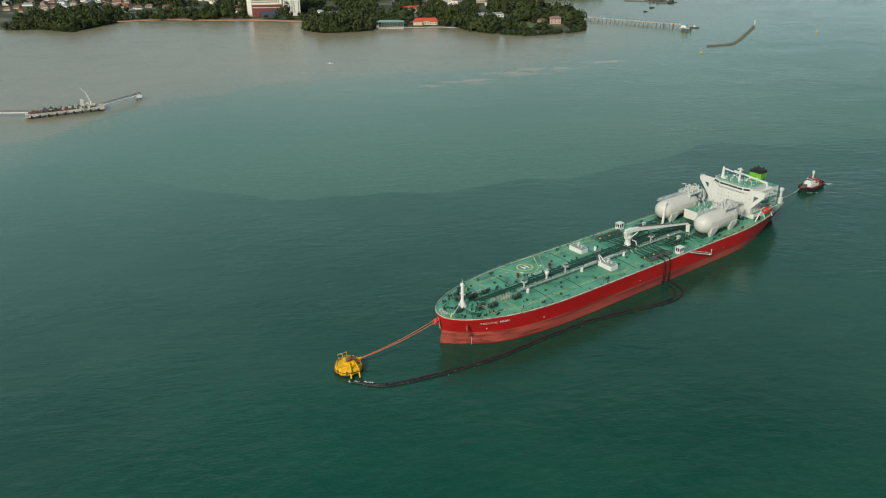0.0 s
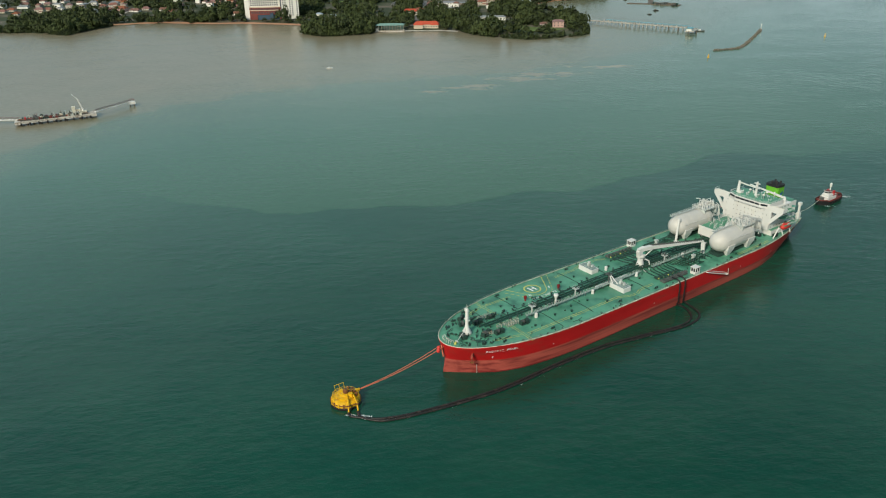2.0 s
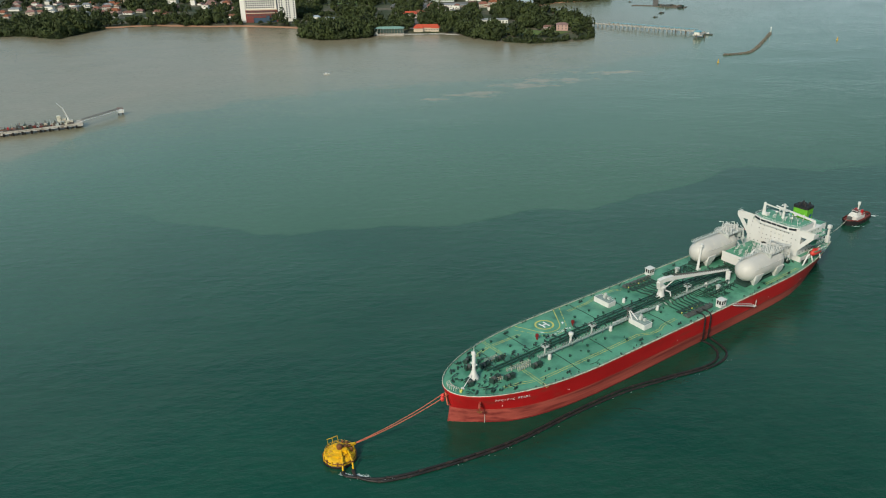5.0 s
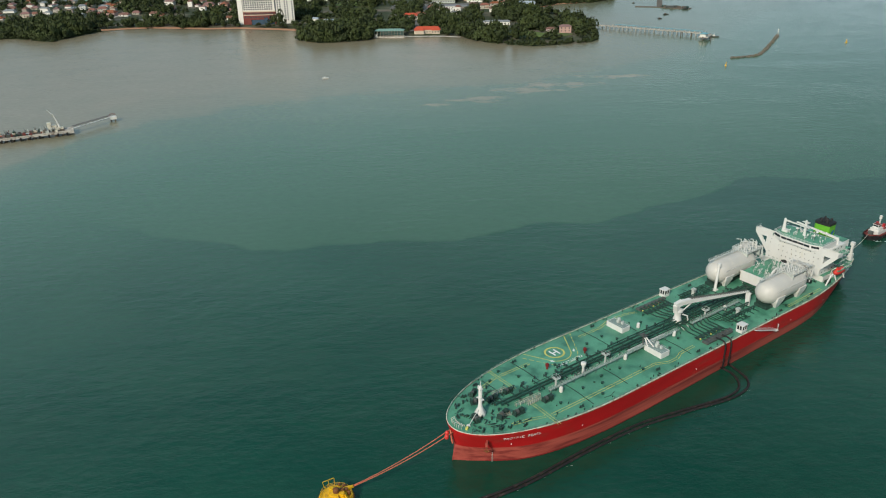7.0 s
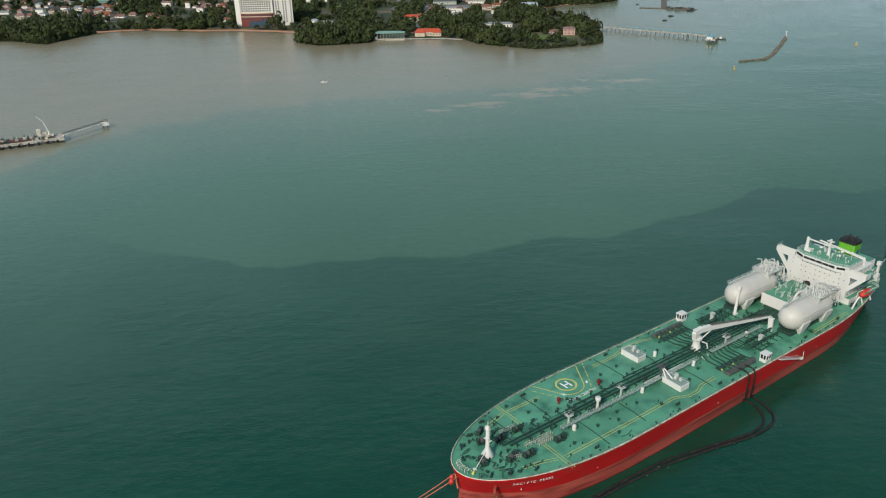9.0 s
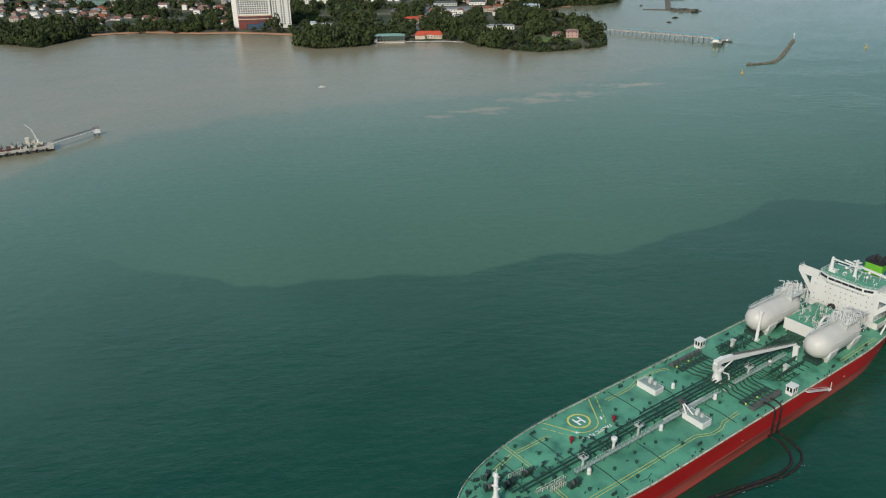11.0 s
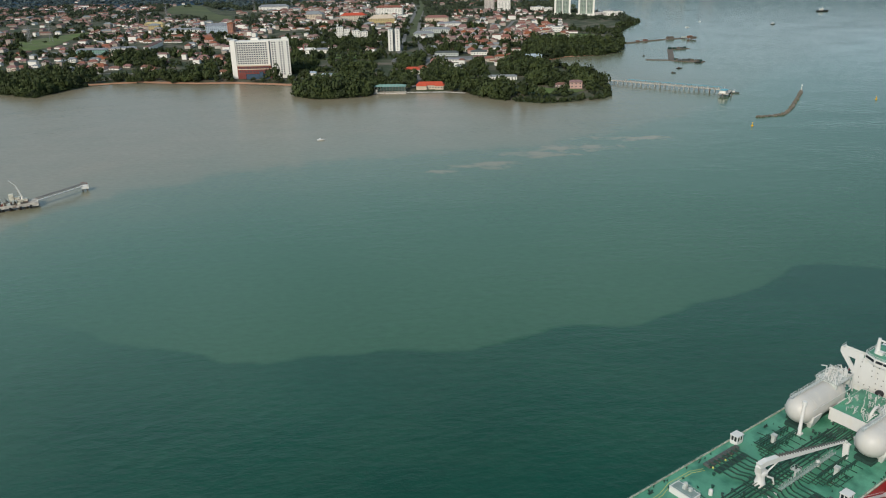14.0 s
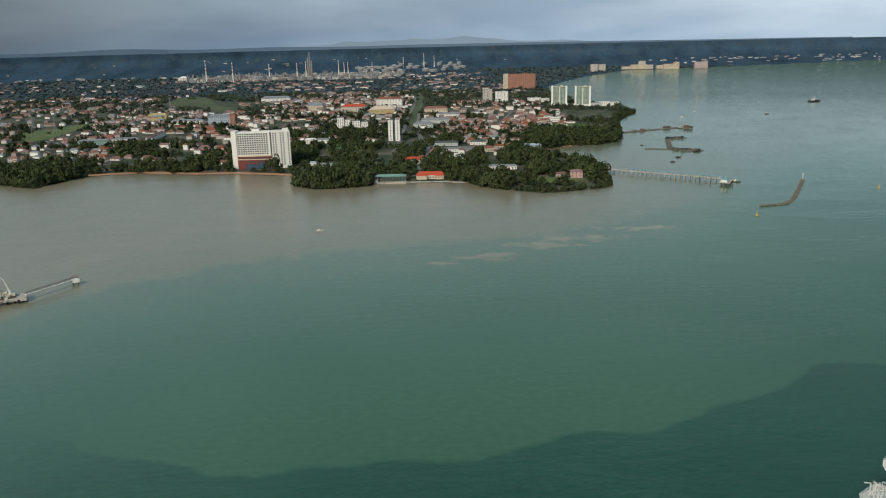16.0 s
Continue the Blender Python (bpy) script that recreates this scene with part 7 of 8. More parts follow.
part("column", Shape().cyl((-12, -6, 0), (-12, -6, 118), 6, 5, 12).cyl((-2, -4, 60), (-2, -4, 148), 5, 4, 12).cyl((10, -8, 0), (10, -8, 100), 4, 4, 12), STEELW, b)
random.seed(13)
for i in range(70):
    x, y = random.uniform(-1560, -380), random.uniform(4550, 5300)
    b = far_thing("process_unit", x, y, "grey refinery process unit with columns and frames", "refinery unit", "refinery units")
    w, h = random.uniform(20, 60), random.uniform(8, 24)
    part("frame", Shape().box(0, 0, -3, w, 26, h), random.choice((CONC, STEELW, STEELR, GREYP)), b)
    for k in range(3):
        xx = random.uniform(-w / 2, w / 2)
        part("column", Shape().cyl((xx, -14, -2), (xx, -14, h * random.uniform(1.1, 2.0)), 3.2, 3.0, 10), STEELW, b)
# pipe racks, vessels and sheds between the units, too many to tell apart
for mat_, n_, lab_ in ((STEELW, 420, "grey pipe racks and vessels between refinery units"), (CONC, 260, "pale sheds and foundations between refinery units"), (STEELR, 160, "rust-brown frames between refinery units")):
    s = Shape()
    for i in range(n_):
        x, y = random.uniform(-1620, -330), random.uniform(4520, 5350)
        px, py, pz, k = place(x, y, ground_at(x, y))
        if random.random() < 0.78:
            s.box(px, py, pz - 2, random.uniform(8, 40) * k, random.uniform(6, 14) * k, random.uniform(6, 20) * k)
        else:
            s.cyl((px, py, pz - 2), (px, py, pz + random.uniform(10, 34) * k), random.uniform(1.0, 2.6) * k, None, 7)
    tagged(part("refinery_clutter", s, mat_), lab_, "refinery", kind="stuff")
for i in range(34):
    x, y = random.uniform(-900, 160), random.uniform(5300, 6700)
    b = far_thing("storage_tank", x, y, "pale cylindrical oil storage tank", "tank", "storage tanks")
    r = random.uniform(20, 34)
    part("shell", Shape().cyl((0, 0, -3), (0, 0, 15), r, r, 20), STEELW, b)
    part("roof", Shape().cyl((0, 0, 15), (0, 0, 18), r, 2, 20), CONC, b)
for x, y in ((-440, 6620), (-360, 6560), (-250, 6700), (-130, 6640), (-40, 6700), (30, 6650)):
    b = far_thing("gas_tank", x, y, "white dome-roofed gas tank on a frame", "tank", "gas tanks")
    s = Shape().lathe(0, 0, [(20, 8), (21, 10), (21, 26), (18, 31), (11, 35), (2, 37)], 18)
    part("shell", s, STEELW, b)
    for a in range(6):
        part("leg", Shape().cyl((18 * math.cos(a * 1.047), 18 * math.sin(a * 1.047), -3), (18 * math.cos(a * 1.047), 18 * math.sin(a * 1.047), 10), 1.4, 1.4, 6), STEELW, b)
for x, y, h in ((-942, 1975, 42), (-1010, 2010, 36), (-1015, 1890, 34), (-905, 2400, 44), (-880, 2560, 44), (-700, 2900, 44), (-560, 2850, 40), (-975, 1940, 32)):
    b = thing("power_pylon", spot(x, y, random.uniform(0, 40)), "grey lattice electricity pylon", "pylon", "pylons")
    for a, c in ((-1, -1), (1, -1), (1, 1), (-1, 1)):
        part("leg", Shape().cyl((a * 3.6, c * 3.6, -1), (a * 0.5, c * 0.5, h), 0.3, 0.2, 4), STEELW, b)
    for k in range(7):
        z = h * k / 8
        q = 3.6 - 3.1 * k / 8
        n = 3.6 - 3.1 * (k + 1) / 8
        part("bracing", Shape().cyl((-q, -q, z), (n, -n, z + h / 8), 0.16, 0.16, 4).cyl((q, -q, z), (-n, -n, z + h / 8), 0.16, 0.16, 4).cyl((q, q, z), (n, -n, z + h / 8), 0.16, 0.16, 4), STEELW, b)
    for z in (h * 0.72, h * 0.84, h * 0.95):
        part("cross_arm", Shape().box(0, 0, z, 11, 0.6, 0.6), STEELW, b)

# ---------------------------------------------------------------- piers, breakwater, boats


def plank_walk(owner, a, b, w, z, material, pile, step=8.0):
    """A level deck on piles from a to b."""
    a, b = Vector((*a, 0)), Vector((*b, 0))
    d = (b - a).normalized()
    turn = math.degrees(math.atan2(d.y, d.x))
    m = (a + b) / 2
    part("deck", Shape().box(m.x, m.y, z, (b - a).length, w, 0.6, turn), material, owner)
    n = max(int((b - a).length / step), 1)
    me = mesh_of("pier_post", Shape().cyl((0, 0, -3), (0, 0, z), 0.4, 0.4, 6), pile)
    cap = mesh_of("cross_beam", Shape().box(0, 0, z - 0.6, 0.7, w, 0.6), pile)
    for i in range(n + 1):
        p = a.lerp(b, i / n)
        part("cross_beam", cap, pile, owner, at=pose(p.x, p.y, 0, 0, 0, turn))
        for o in (-w * 0.4, w * 0.4):
            part("pier_post", me, pile, owner, at=pose(p.x - d.y * o, p.y + d.x * o, 0))
    return a, b, d, turn


pier = thing("pier", Matrix.Identity(4), "long jetty on piles with a blue-roofed walkway", "pier")
a, b, d, turn = plank_walk(pier, (214, 1322), (352, 1222), 6.0, 4.0, CONC, CONC, 7.0)
m = (a + b) / 2
part("canopy", Shape().box(m.x + 10, m.y - 7.2, 7.4, (b - a).length * 0.8, 3.6, 0.25, turn), BLUED, pier, "thin blue canopy")
for i in range(20):
    p = a.lerp(b, 0.15 + 0.84 * i / 19)
    part("canopy_post", Shape().box(p.x, p.y, 4.5, 0.3, 2.8, 3.0, turn), PLASTER, pier)
part("handrail", Shape().box(m.x - 1.2, m.y - 2.6, 5.4, (b - a).length, 0.15, 0.15, turn), PLASTER, pier)
part("head", Shape().box(347, 1208, 3.2, 13, 30, 1.2, turn + 8), CONC, pier)
part("shelter", Shape().box(342, 1199, 4.4, 8, 9, 4.0, turn), WPAINT, pier)
part("shelter_roof", gable(Shape(), 0, 0, 0, 9, 10, 1.6).add([], []), BLUED, pier, "blue shelter roof", at=pose(342, 1199, 8.4, 0, 0, turn))
for x, y in ((356, 1216), (350, 1192), (338, 1190), (332, 1226), (320, 1236)):
    part("mooring_post", Shape().cyl((x, y, -3), (x, y, 5.5), 0.7, 0.7, 8), WOOD, pier)

jetty = thing("rock_jetty", Matrix.Identity(4), "low rubble jetty with moored boats at its end", "jetty")
for p, q in (((332, 1806), (430, 1862)), ((430, 1862), (480, 1884))):
    dx, dy = q[0] - p[0], q[1] - p[1]
    part("mound", Shape().box((p[0] + q[0]) / 2, (p[1] + q[1]) / 2, -1, math.hypot(dx, dy) + 4, 8, 2.6, math.degrees(math.atan2(dy, dx)), 0.85), ROCK, jetty)
for x, y, w, h in ((444, 1868, 16, 4), (480, 1876, 18, 3), (490, 1856, 12, 4), (486, 1868, 10, 5), (384, 1836, 8, 3), (366, 1826, 5, 2)):
    part("hut", Shape().box(x, y, 1.4, w, 6, h, 25).box(x, y, 1.4 + h, w + 1, 7, 0.3, 25), random.choice((WOOD, ROOFB, GREYP)), jetty)

farm = thing("fish_farm", Matrix.Identity(4), "floating timber fish farm with huts and nets", "fish farm")
random.seed(17)
for p, q, w in (((323, 1560), (368, 1546), 7), ((366, 1546), (412, 1518), 16), ((365, 1550), (399, 1694), 10), ((396, 1694), (438, 1706), 8)):
    dx, dy = q[0] - p[0], q[1] - p[1]
    part("raft", Shape().box((p[0] + q[0]) / 2, (p[1] + q[1]) / 2, -0.2, math.hypot(dx, dy), w, 1.1, math.degrees(math.atan2(dy, dx))), WOOD, farm)
for i in range(22):
    x, y = (random.uniform(370, 408), 0) if i < 14 else (random.uniform(398, 434), 0)
    y = 1544 - (x - 368) * 0.62 + random.uniform(-6, 6) if i < 14 else 1694 + (x - 396) * 0.28 + random.uniform(-3, 3)
    part("hut", Shape().box(x, y, 0.6, random.uniform(3, 7), random.uniform(3, 5), random.uniform(2, 4), random.uniform(0, 40)), random.choice((WOOD, WOOD, GREYD, GREYD, DARK)), farm)

mole = thing("breakwater", Matrix.Identity(4), "bent breakwater of dark piled rocks", "breakwater")
rocks = []
for k in range(4):
    bm = bmesh.new()
    bmesh.ops.create_icosphere(bm, subdivisions=1, radius=1.0)
    for v in bm.verts:
        v.co *= 0.75 + 0.5 * noise.random()
        v.co.z *= 0.7
    me = bpy.data.meshes.new("rock")
    bm.to_mesh(me)
    bm.free()
    me.materials.append(ROCK)
    rocks.append(me)
line = smooth_path([(337, 1063, 0), (357, 1068, 0), (373, 1077, 0), (386, 1094, 0), (403, 1125, 0), (430, 1175, 0), (457, 1228, 0)], 40)
random.seed(23)
for i in range(290):
    p = line[int(i / 290 * (len(line) - 1))]
    r = random.uniform(0.8, 1.8)
    part("rock", rocks[i % 4], ROCK, mole, at=pose(p.x + random.uniform(-1.8, 1.8), p.y + random.uniform(-1.6, 1.6), random.uniform(-0.3, 0.8), random.uniform(0, 360), random.uniform(0, 360), random.uniform(0, 360)) @ Matrix.Diagonal((r, r, r, 1)))
part("light_post", Shape().cyl((457, 1228, 0), (457, 1228, 7), 0.5, 0.3, 8).box(457, 1228, 7, 1.2, 1.2, 1.2), WPAINT, mole)
for x, y, lab in ((315.5, 1017, "yellow conical channel buoy"), (522, 1157, "yellow conical channel buoy")):
    b = thing("channel_buoy", pose(x, y, 0) @ Matrix.Diagonal((0.7, 0.7, 0.7, 1)), lab, "buoy", "channel buoys")
    part("float", Shape().lathe(0, 0, [(1.8, -0.6), (2.0, 0.4), (1.7, 1.0), (0.5, 1.3)], 14), BUOYY, b)
    part("tower", Shape().cyl((0, 0, 1.2), (0, 0, 5.2), 0.9, 0.3, 6).box(0, 0, 5.2, 1.2, 1.2, 0.8), BUOYY, b)


def small_boat(x, y, turn, n, hull, cabin, label):
    b = thing("boat", pose(x, y, 0, 0, 0, turn), label, "boat", "small boats")
    prof = [(-0.5, 0.36), (-0.3, 0.42), (0.1, 0.42), (0.35, 0.26), (0.5, 0.02)]
    s = Shape()
    for u, h in prof:
        s.v += [(u * n, -h * n * 0.3, -0.3), (u * n, h * n * 0.3, -0.3), (u * n, h * n * 0.42, n * 0.1 + max(u, 0) * n * 0.08), (u * n, -h * n * 0.42, n * 0.1 + max(u, 0) * n * 0.08)]
    for i in range(len(prof) - 1):
        s.f += [(4 * i + j, 4 * i + 4 + j, 4 * i + 4 + (j + 1) % 4, 4 * i + (j + 1) % 4) for j in range(4)]
    s.f += [(0, 1, 2, 3)]
    part("hull", s, hull, b)
    part("cabin", Shape().box(-0.12 * n, 0, n * 0.08, n * 0.26, n * 0.2, n * 0.14).box(-0.12 * n, 0, n * 0.22, n * 0.3, n * 0.24, n * 0.02), cabin, b)
    part("mast", Shape().cyl((-0.05 * n, 0, n * 0.2), (-0.05 * n, 0, n * 0.42), n * 0.012, n * 0.008, 5), cabin, b)


for x, y, t, n, h, c, lab in ((-160, 985, 10, 8, WHITE, WHITE, "small white open motorboat under way"), (1035, 2479, 5, 34, BLACK, WHITE, "dark-hulled coaster with white wheelhouse"), (767, 2143, 20, 14, BLACK, WHITE, "small dark fishing boat"), (546, 2106, 0, 9, WHITE, WHITE, "small white motorboat lying offshore"), (619, 2247, 40, 9, WHITE, WHITE, "small white motorboat lying offshore"),
                                (352, 1452, 10, 10, BLACK, WOOD, "small dark wooden boat"), (330, 1405, -10, 8, BLACK, WOOD, "small dark wooden boat"), (364, 1220, -20, 12, GREYD, WPAINT, "grey workboat at the pier head"), (400, 1512, 5, 12, BLACK, GREYD, "dark workboat at the fish farm"), (330, 1610, 30, 7, BLACK, WOOD, "small dark wooden boat"), (1600, 3100, 20, 20, BLACK, WHITE, "small dark fishing boat")):
    small_boat(x, y, t, n, h, c, lab)

# oil jetty: concrete platform on piles, loading arms, and truss walkways
AX = 25.8
oj = thing("oil_jetty", pose(-390.5, 752.5, 0, 0, 0, AX), "weathered concrete oil jetty platform with loading gear", "jetty")
part("platform", Shape().box(0, 0, 2.2, 68, 14, 1.9).box(0, -6.9, 3.6, 68, 0.6, 1.0), CONC, oj)
# dark plate added to stand in for the crowded gear on top
part("working_deck", Shape().box(-2, 0.6, 4.1, 60, 11.4, 0.12), WOOD, oj, "dark brown deck plate beneath the gear")
pm = mesh_of("pier_post", Shape().cyl((0, 0, -3), (0, 0, 2.3), 0.6, 0.6, 8), WOOD)
for i in range(12):
    for y in (-5.5, 0, 5.5):
        part("pier_post", pm, WOOD, oj, at=pose(-32 + 5.8 * i, y, 0))
fm = mesh_of("fender", Shape().box(0, 0, 0, 1.5, 1.0, 2.6), RUBBER)
for i in range(9):
    part("fender", fm, RUBBER, oj, at=pose(-31 + 7.6 * i, -7.6, 0.4))
random.seed(41)
for i in range(60):
    x, y = random.uniform(-33, 24), random.uniform(-5.5, 6)
    w = random.uniform(1, 4)
    part("pump_unit", Shape().box(x, y, 4.1, w, random.uniform(1, 2.5), random.uniform(0.8, 3.0)).cyl((x, y, 4.1), (x, y, 4.1 + random.uniform(1.5, 4.5)), 0.2, 0.2, 6), (REDBOX if x < -24 and i % 2 else random.choice((REDBR, STEELR, GREYD, WOOD, DARK, GREYP, EDGEP))), oj)
for i in range(5):
    part("jetty_pipe", Shape().tube([(-34, -2 + 1.4 * i, 4.7), (28, -2 + 1.4 * i, 4.7)], 0.3, 6), RUST if i % 2 else GREYD, oj)
for x in (-20, -12, -4, 4, 12):
    part("loading_arm", Shape().cyl((x, 1, 4), (x, 1, 8), 0.4, 0.35, 6).cyl((x, 1, 8), (x + 2.5, -3, 6), 0.3, 0.25, 6).cyl((x, 1, 8), (x - 1, 3, 9.5), 0.2, 0.15, 6), GREYD, oj)
part("derrick", beam(Shape().cyl((24, 2, 4), (24, 2, 9), 1.0, 0.9, 8), (24, 2, 8), (21, 1, 19), 1.2, 1.2, 0.7, 0.7), WPAINT, oj, "white slewing derrick")
part("derrick_jib", beam(Shape(), (21.2, 1.0, 18.5), (17.0, 0.0, 23.5), 0.8, 0.8, 0.4, 0.4), WPAINT, oj)
part("derrick_base", Shape().box(25, 2, 4.1, 5, 5, 2.4).box(16, 4, 4.1, 3.4, 4, 7.0).box(20, 4, 4.1, 4, 4, 4.2), EDGEP, oj)
for x in (-34, 33):
    part("end_dolphin", Shape().box(x, 0, 1.7, 5, 14.6, 2.6), CONC, oj)
for (p, q) in (((-359, 767), (-339.5, 806)), ((-420, 741), (-520, 742))):
    br = thing("truss_walkway", Matrix.Identity(4), "light steel truss walkway over the water", "bridge", "truss walkways")
    A, B = Vector((*p, 4.4)), Vector((*q, 4.4))
    d = (B - A).normalized()
    n = Vector((-d.y, d.x, 0))
    part("walkway", beam(Shape(), A, B, 2.2, 0.5, 2.2, 0.5), WPAINT, br)
    for o in (-0.9, 0.9):
        part("top_chord", Shape().cyl(A + n * o + Vector((0, 0, 2.2)), B + n * o + Vector((0, 0, 2.2)), 0.16, 0.16, 5), STEELR, br)
        k = int((B - A).length / 4)
        for i in range(k):
            u, v = A.lerp(B, i / k) + n * o, A.lerp(B, (i + 1) / k) + n * o
            part("diagonal", Shape().cyl(u, v + Vector((0, 0, 2.2)), 0.1, 0.1, 4).cyl(v, v + Vector((0, 0, 2.2)), 0.1, 0.1, 4), STEELR, br)
for x, y in ((-338.5, 808), (-470, 741.5), (-521, 742)):
    dl = thing("mooring_dolphin", pose(x, y, 0, 0, 0, AX), "small concrete mooring dolphin on piles", "dolphin", "mooring dolphins")
    part("cap", Shape().box(0, 0, 2.2, 6.5, 6.5, 2.2), WPAINT, dl)
    part("frame", Shape().box(-2.4, -2.4, 4.4, 0.3, 0.3, 2.4).box(2.4, -2.4, 4.4, 0.3, 0.3, 2.4).box(2.4, 2.4, 4.4, 0.3, 0.3, 2.4).box(-2.4, 2.4, 4.4, 0.3, 0.3, 2.4).box(0, -2.4, 6.6, 5, 0.3, 0.3).box(0, 2.4, 6.6, 5, 0.3, 0.3), REDBR, dl)
    for a, c in ((-2, -2), (2, -2), (2, 2), (-2, 2)):
        part("pier_post", Shape().cyl((a, c, -3), (a * 0.9, c * 0.9, 2.6), 0.5, 0.5, 8), WOOD, dl)

# ---------------------------------------------------------------- trees
rs = np.random.RandomState(9)


def crown_template(n, size, seed, squash=0.8, core=0.72, cores=5):
    """Leaf clumps as small tilted quads over an uneven crown, and a dark core; unit radius, base at z = 0."""
    r = np.random.RandomState(seed)
    v, q = [], []
    lobes = r.normal(size=(5, 3)) * [0.42, 0.42, 0.22] + [0, 0, 0.15]
    for i in range(n):
        c = lobes[i % 5]
        d = r.normal(size=3)
        d[2] = abs(d[2]) * 0.9 - 0.25
        d /= np.linalg.norm(d)
        p = c + d * (0.62 + 0.16 * r.rand()) * np.array([1, 1, squash])
        nrm = d + r.normal(size=3) * 0.28
        nrm /= np.linalg.norm(nrm)
        t = np.cross(nrm, r.normal(size=3))
        t /= np.linalg.norm(t)
        u = np.cross(nrm, t)
        s = size * (0.6 + 0.8 * r.rand())
        k = len(v)
        v += [p - t * s - u * s * 0.7, p + t * s - u * s * 0.6, p + t * s * 0.8 + u * s, p - t * s * 0.9 + u * s * 0.8]
        q.append((k, k + 1, k + 2, k + 3))
    for c in (lobes[:cores] if core else ()):
        k = len(v)
        h = core * 0.62
        ring = [c + np.array([h * math.cos(a), h * math.sin(a), -0.12]) for a in (0, 1.257, 2.513, 3.77, 5.03)]
        v += ring + [c + np.array([0, 0, h * squash]), c + np.array([0, 0, -h * squash])]
        for j in range(5):
            q += [(k + j, k + (j + 1) % 5, k + 5, k + 5), (k + (j + 1) % 5, k + j, k + 6, k + 6)]
    v = np.array(v)
    v[:, 2] += 0.62
    return v, np.array(q)


def forest(name, pts, templates, material, label):
    """One mesh of many crowns; pts rows are x, y, z, radius, height factor."""
    vs, lt, ls = [], [], []
    base = 0
    loops, starts, totals = [], [], []
    count = 0
    for i, (x, y, z, r, hf) in enumerate(pts):
        v, q = templates[i % len(templates)]
        a = (i * 2.399) % 6.283
        c, s = math.cos(a), math.sin(a)
        w = np.empty_like(v)
        w[:, 0] = (v[:, 0] * c - v[:, 1] * s) * r + x
        w[:, 1] = (v[:, 0] * s + v[:, 1] * c) * r + y
        w[:, 2] = v[:, 2] * r * hf + z
        vs.append(w)
        loops.append(q + base)
        base += len(v)
    co = np.concatenate(vs)
    q = np.concatenate(loops)
    tri = q[:, 2] == q[:, 3]
    me = bpy.data.meshes.new(name)
    faces4, faces3 = q[~tri], q[tri][:, :3]
    me.vertices.add(len(co))
    me.vertices.foreach_set("co", co.astype(np.float32).ravel())
    flat = np.concatenate([faces4.ravel(), faces3.ravel()])
    tot = np.concatenate([np.full(len(faces4), 4), np.full(len(faces3), 3)])
    me.loops.add(len(flat))
    me.loops.foreach_set("vertex_index", flat.astype(np.int32))
    me.polygons.add(len(tot))
    me.polygons.foreach_set("loop_start", np.concatenate([[0], np.cumsum(tot)[:-1]]).astype(np.int32))
    me.update(calc_edges=True)
    me.validate()
    me.materials.append(material)
    return tagged(new(name, me), label, "trees", kind="stuff")


TK = np.array(taken)


def scatter(n, x0, x1, y0, y1, gap, keep, shore=5.0, cover=0.5, scale_noise=0.006):
    """Points on land, clear of buildings and streets, in uneven thickets."""
    x, y = rs.uniform(x0, x1, n), rs.uniform(y0, y1, n)
    d = coast_distance(x, y)
    ok = d > shore
    x, y, d = x[ok], y[ok], d[ok]
    out = []
    nz = np.array([noise.noise(Vector((a * scale_noise, b * scale_noise, 3.3))) for a, b in zip(x, y)])
    thick = (nz > (0.5 - cover) * 1.2) | (d < 26)
    x, y, d = x[thick], y[thick], d[thick]
    near = np.ones(len(x), bool)
    for i in range(0, len(x), 400):
        dd = (x[i:i + 400, None] - TK[None, :, 0]) ** 2 + (y[i:i + 400, None] - TK[None, :, 1]) ** 2
        near[i:i + 400] = (dd > (TK[None, :, 2] * keep + gap) ** 2).all(1)
    return x[near], y[near], d[near]


def rows(x, y, lo, hi, sink=0.0):
    h = ground_height(x, y)
    out = []
    for a, b, g in zip(x, y, h):
        px, py, pz, k = place(a, b, g)
        r = lo + (hi - lo) * rs.rand() ** 1.7
        out.append((px, py, pz - sink * k, r * k, rs.uniform(0.75, 1.75)))
    return out


near_t = [crown_template(92, 0.165, s, 0.7 + 0.07 * s) for s in range(6)]
mid_t = [crown_template(26, 0.27, s + 20, 0.8, 0.72, 3) for s in range(6)]
far_t = [crown_template(18, 0.42, s + 40, 0.7, 0.0) for s in range(4)]

# the trees nearest to the water stand singly
trunks = []
TREES = []
for i in range(6):
    v, q = near_t[i]
    t = thing("tree", pose(0, 0, -500), "leafy dark green shore tree with a rounded crown", "tree", "shore trees")
    s = Shape()
    s.v, s.f = [(a * 5, b * 5, c * 5 + 2.0) for a, b, c in v], [tuple(f) if f[2] != f[3] else tuple(f[:3]) for f in q.tolist()]
    part("crown", s, LEAF, t)
    k = Shape().cyl((0, 0, -1), (0.2, 0.1, 4.6), 0.42, 0.2, 7)
    for j in range(4):
        k.cyl((0.1, 0, 2.2 + 0.5 * j), (2.4 * math.cos(j * 1.6 + i), 2.4 * math.sin(j * 1.6 + i), 4.6 + 0.4 * j), 0.16, 0.06, 5)
    part("trunk", k, BARK, t)
    TREES.append(t)
x, y, d = scatter(6200, -760, 330, 1160, 1720, 3.0, 0.8, 3.0, 0.5, 0.012)
order = np.argsort(d)
first, rest = order[:300], order[300:]
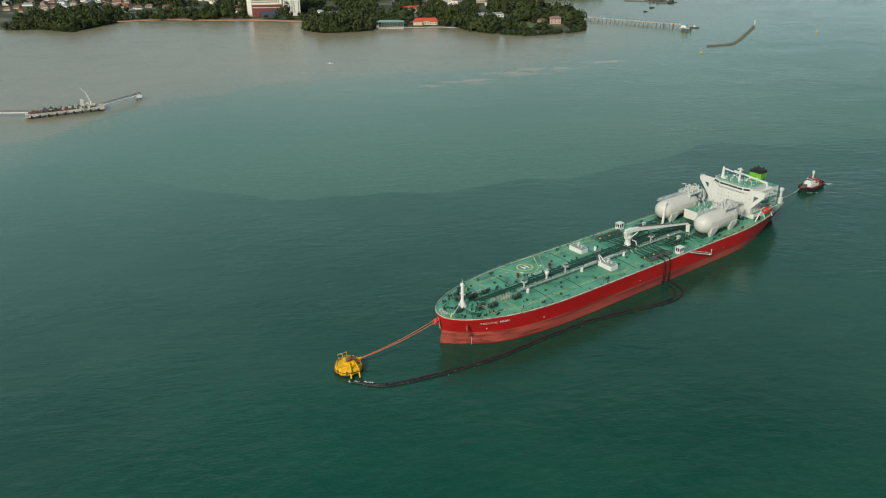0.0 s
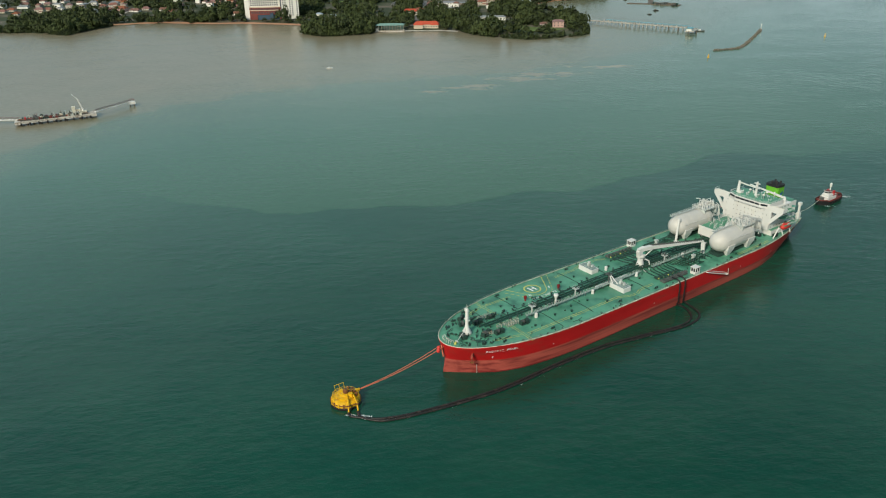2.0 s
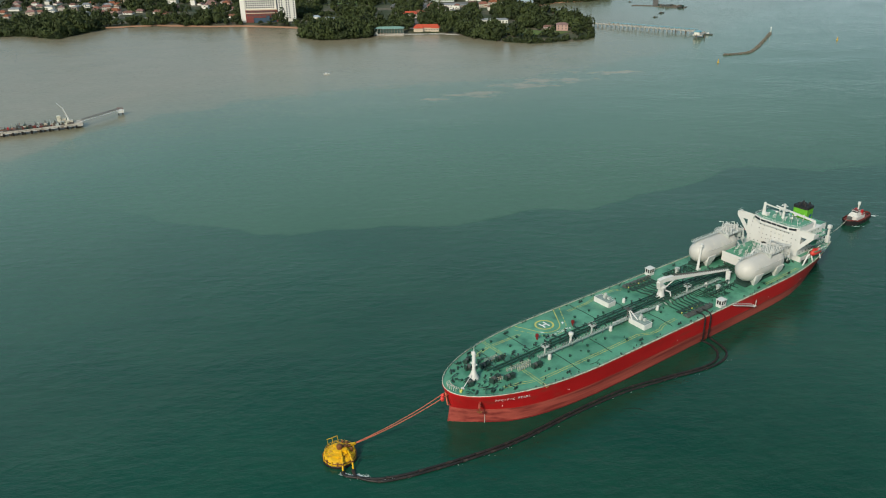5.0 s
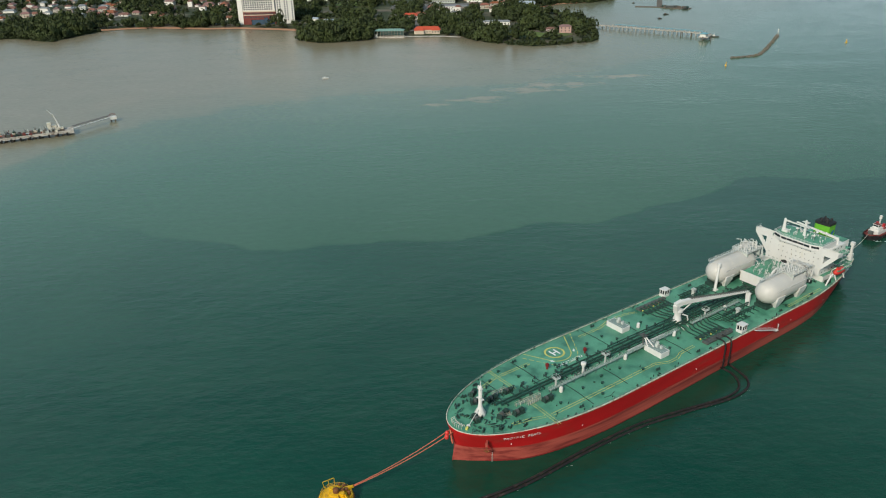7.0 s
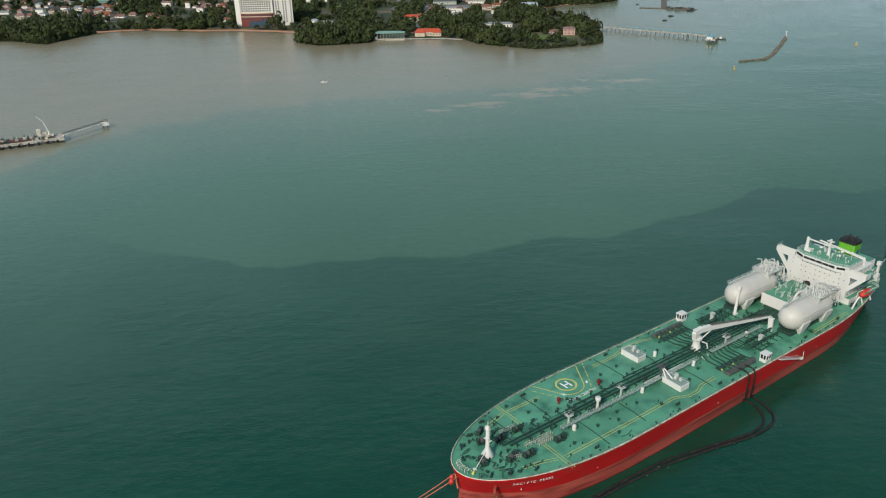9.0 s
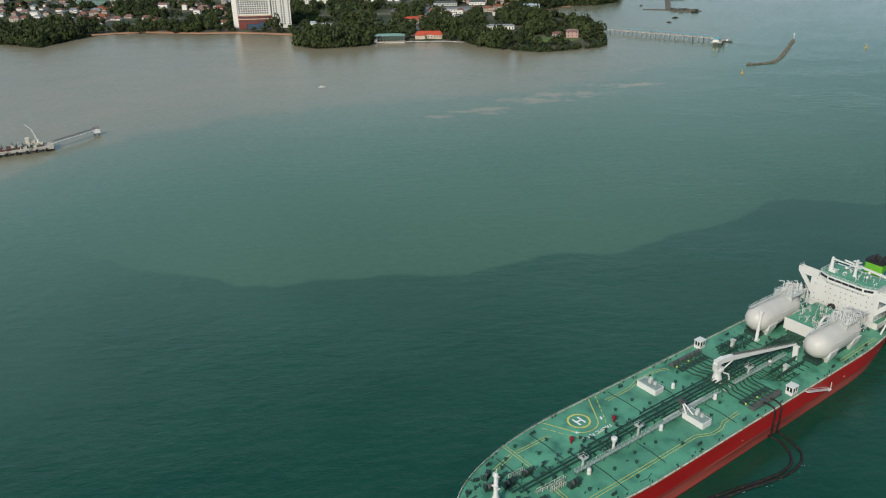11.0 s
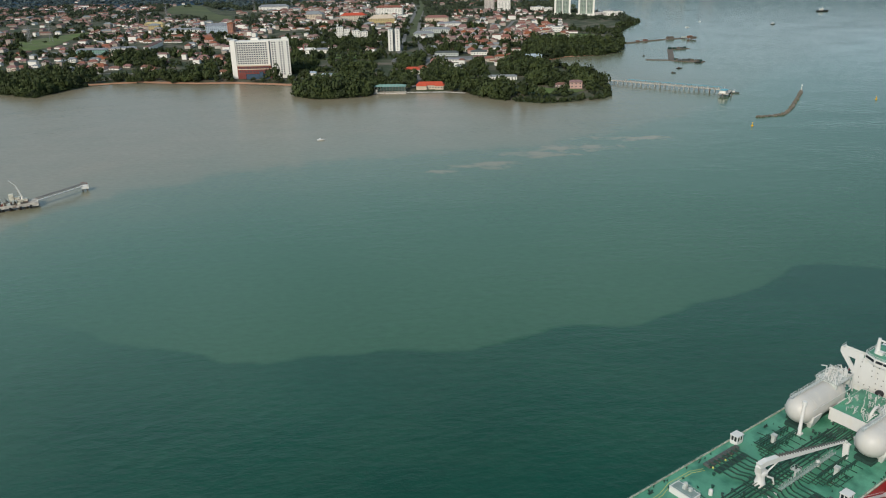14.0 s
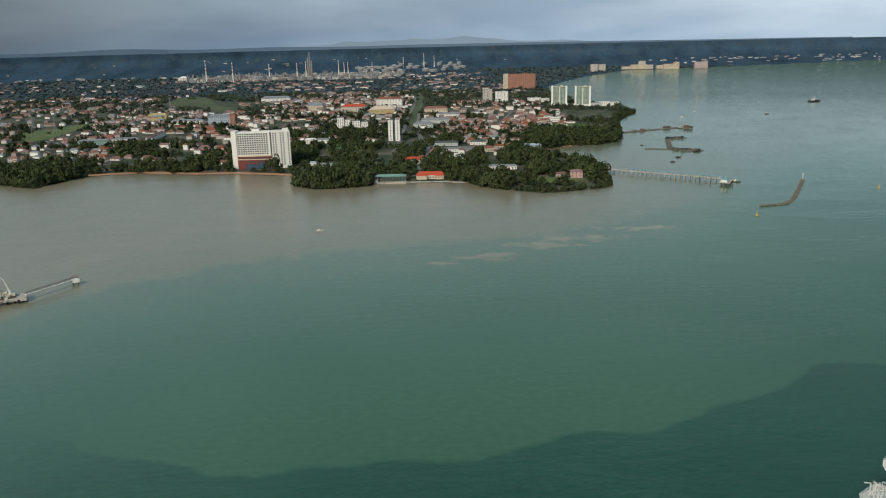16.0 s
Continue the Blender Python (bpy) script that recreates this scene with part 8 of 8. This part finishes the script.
for i in first:
    px, py, pz, k = place(x[i], y[i], float(ground_height(np.array([x[i]]), np.array([y[i]]))[0]))
    r = rs.uniform(0.3, 0.65) if x[i] > 40 and y[i] < 1260 else rs.uniform(0.5, 1.15) if y[i] < 1300 else rs.uniform(0.6, 1.3)
    copy_thing(TREES[i % 6], pose(px, py, pz - 0.4, 0, 0, rs.uniform(0, 360)) @ Matrix.Diagonal((r, r, r * rs.uniform(0.9, 1.2), 1)))
for t in TREES:
    for o in list(t.children_recursive) + [t]:
        bpy.data.objects.remove(o)
pts = rows(x[rest], y[rest], 2.0, 8.5)
hx, hy, hd = [], [], []
for x0, x1, y0, y1, n in ((-760, -610, 1290, 1450, 420), (-250, -130, 1232, 1300, 300), (0, 60, 1200, 1290, 130), (95, 200, 1292, 1350, 150), (130, 350, 1610, 1790, 480), (-560, -420, 1392, 1420, 40), (-400, -260, 1445, 1560, 170), (-190, -140, 1290, 1380, 100), (60, 130, 1380, 1500, 120), (-110, 0, 1320, 1400, 130), (-400, -180, 1760, 1850, 200)):
    a, b, c = scatter(n * 2, x0, x1, y0, y1, 2.0, 0.75, 3.0, 1.2)
    pts += rows(a, b, 2.6, 8.4)
# bushes and mangrove along the water's edge
edge_pts = []
for (x0, y0), (x1, y1) in zip(COAST, COAST[1:]):
    if not (-770 < x0 < -600 or -262 < x0 < -135 or (0 < x0 < 212 and y0 < 1500) or (120 < x0 < 480 and 1560 < y0 < 2300)):
        continue
    n = int(math.hypot(x1 - x0, y1 - y0) / 2.2)
    for i in range(n):
        u = (i + rs.rand()) / n
        o = rs.uniform(0.5, 9)
        nx, ny = -(y1 - y0), x1 - x0
        q = o / math.hypot(nx, ny)
        ex, ey = x0 + (x1 - x0) * u + nx * q, y0 + (y1 - y0) * u + ny * q
        if coast_distance(np.array([ex]), np.array([ey]))[0] > 0.3:
            edge_pts.append((ex, ey))
edge_pts = np.array(edge_pts)
forest("shore_bushes", rows(edge_pts[:, 0], edge_pts[:, 1], 1.5, 3.4, 0.3), mid_t, LEAF, "dark green bushes and mangrove along the shore")
forest("woodland", pts, near_t, LEAF, "dense dark green coastal woodland and garden trees")
x, y, d = scatter(22000, -1700, 480, 1600, 3300, 2.6, 0.82, 8.0, 0.5, 0.008)
back = y > 2250
forest("town_trees", rows(x[~back], y[~back], 2.2, 7.5), mid_t, LEAF, "dark green trees between the houses")
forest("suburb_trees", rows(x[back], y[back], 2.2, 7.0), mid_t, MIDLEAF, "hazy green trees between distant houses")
ang, rad = np.radians(rs.uniform(-36, 38, 16000)), np.exp(rs.uniform(math.log(2900), math.log(5600), 16000))
x, y = MID[0] + rad * np.sin(ang), MID[1] + rad * np.cos(ang)
ok = coast_distance(x, y) > 25
dd = np.array([((a - TK[:, 0]) ** 2 + (b - TK[:, 1]) ** 2 > (TK[:, 2] + 18) ** 2).all() for a, b in zip(x, y)])
refinery = (x > -1650) & (x < 150) & (y > 4500) & (y < 6700)
ok &= dd & ~(refinery & (rs.rand(len(x)) > 0.12))
x, y, rad = x[ok], y[ok], rad[ok]
h = ground_height(x, y)
pts = []
for a, b, g, r0 in zip(x, y, h, rad):
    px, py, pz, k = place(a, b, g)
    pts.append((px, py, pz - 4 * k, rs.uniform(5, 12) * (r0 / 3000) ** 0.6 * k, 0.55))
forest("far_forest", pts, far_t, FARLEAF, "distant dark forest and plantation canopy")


# ---------------------------------------------------------------- far hills
def hills(name, r, lo, hi, height, seed, material, label):
    s = Shape()
    n = 90
    for i in range(n + 1):
        a = radians(lo + (hi - lo) * i / n)
        f = math.sin(math.pi * i / n) ** 0.7
        h = height * f * (0.45 + 0.9 * noise.noise(Vector((i * 0.09, seed, 0))) ** 2 + 0.5 * noise.noise(Vector((i * 0.04, seed + 7, 0))))
        x, y = MID[0] + r * math.sin(a), MID[1] + r * math.cos(a)
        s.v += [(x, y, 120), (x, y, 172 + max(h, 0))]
    s.f += [(2 * i, 2 * i + 2, 2 * i + 3, 2 * i + 1) for i in range(n)]
    return tagged(part(name, s, material, smooth=True), label, "hills", kind="structure")


# the pale blue is air haze put into the hills' base colour
HILL = paint("haze_tinted_hill", (0.24, 0.31, 0.4), 1.0, vary=0.05, scale=0.004, grain=0.02, spec=0.0)
# low band added between forest and sky, horizon haze in its colour
RIDGE = paint("horizon_haze_band", (0.115, 0.165, 0.225), 1.0, vary=0.1, scale=0.004, grain=0.02, spec=0.0)
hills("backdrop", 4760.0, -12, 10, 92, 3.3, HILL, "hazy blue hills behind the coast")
hills("backdrop", 4700.0, -60, 26, 26, 8.1, RIDGE, "low blue-green band added for haze along the horizon")
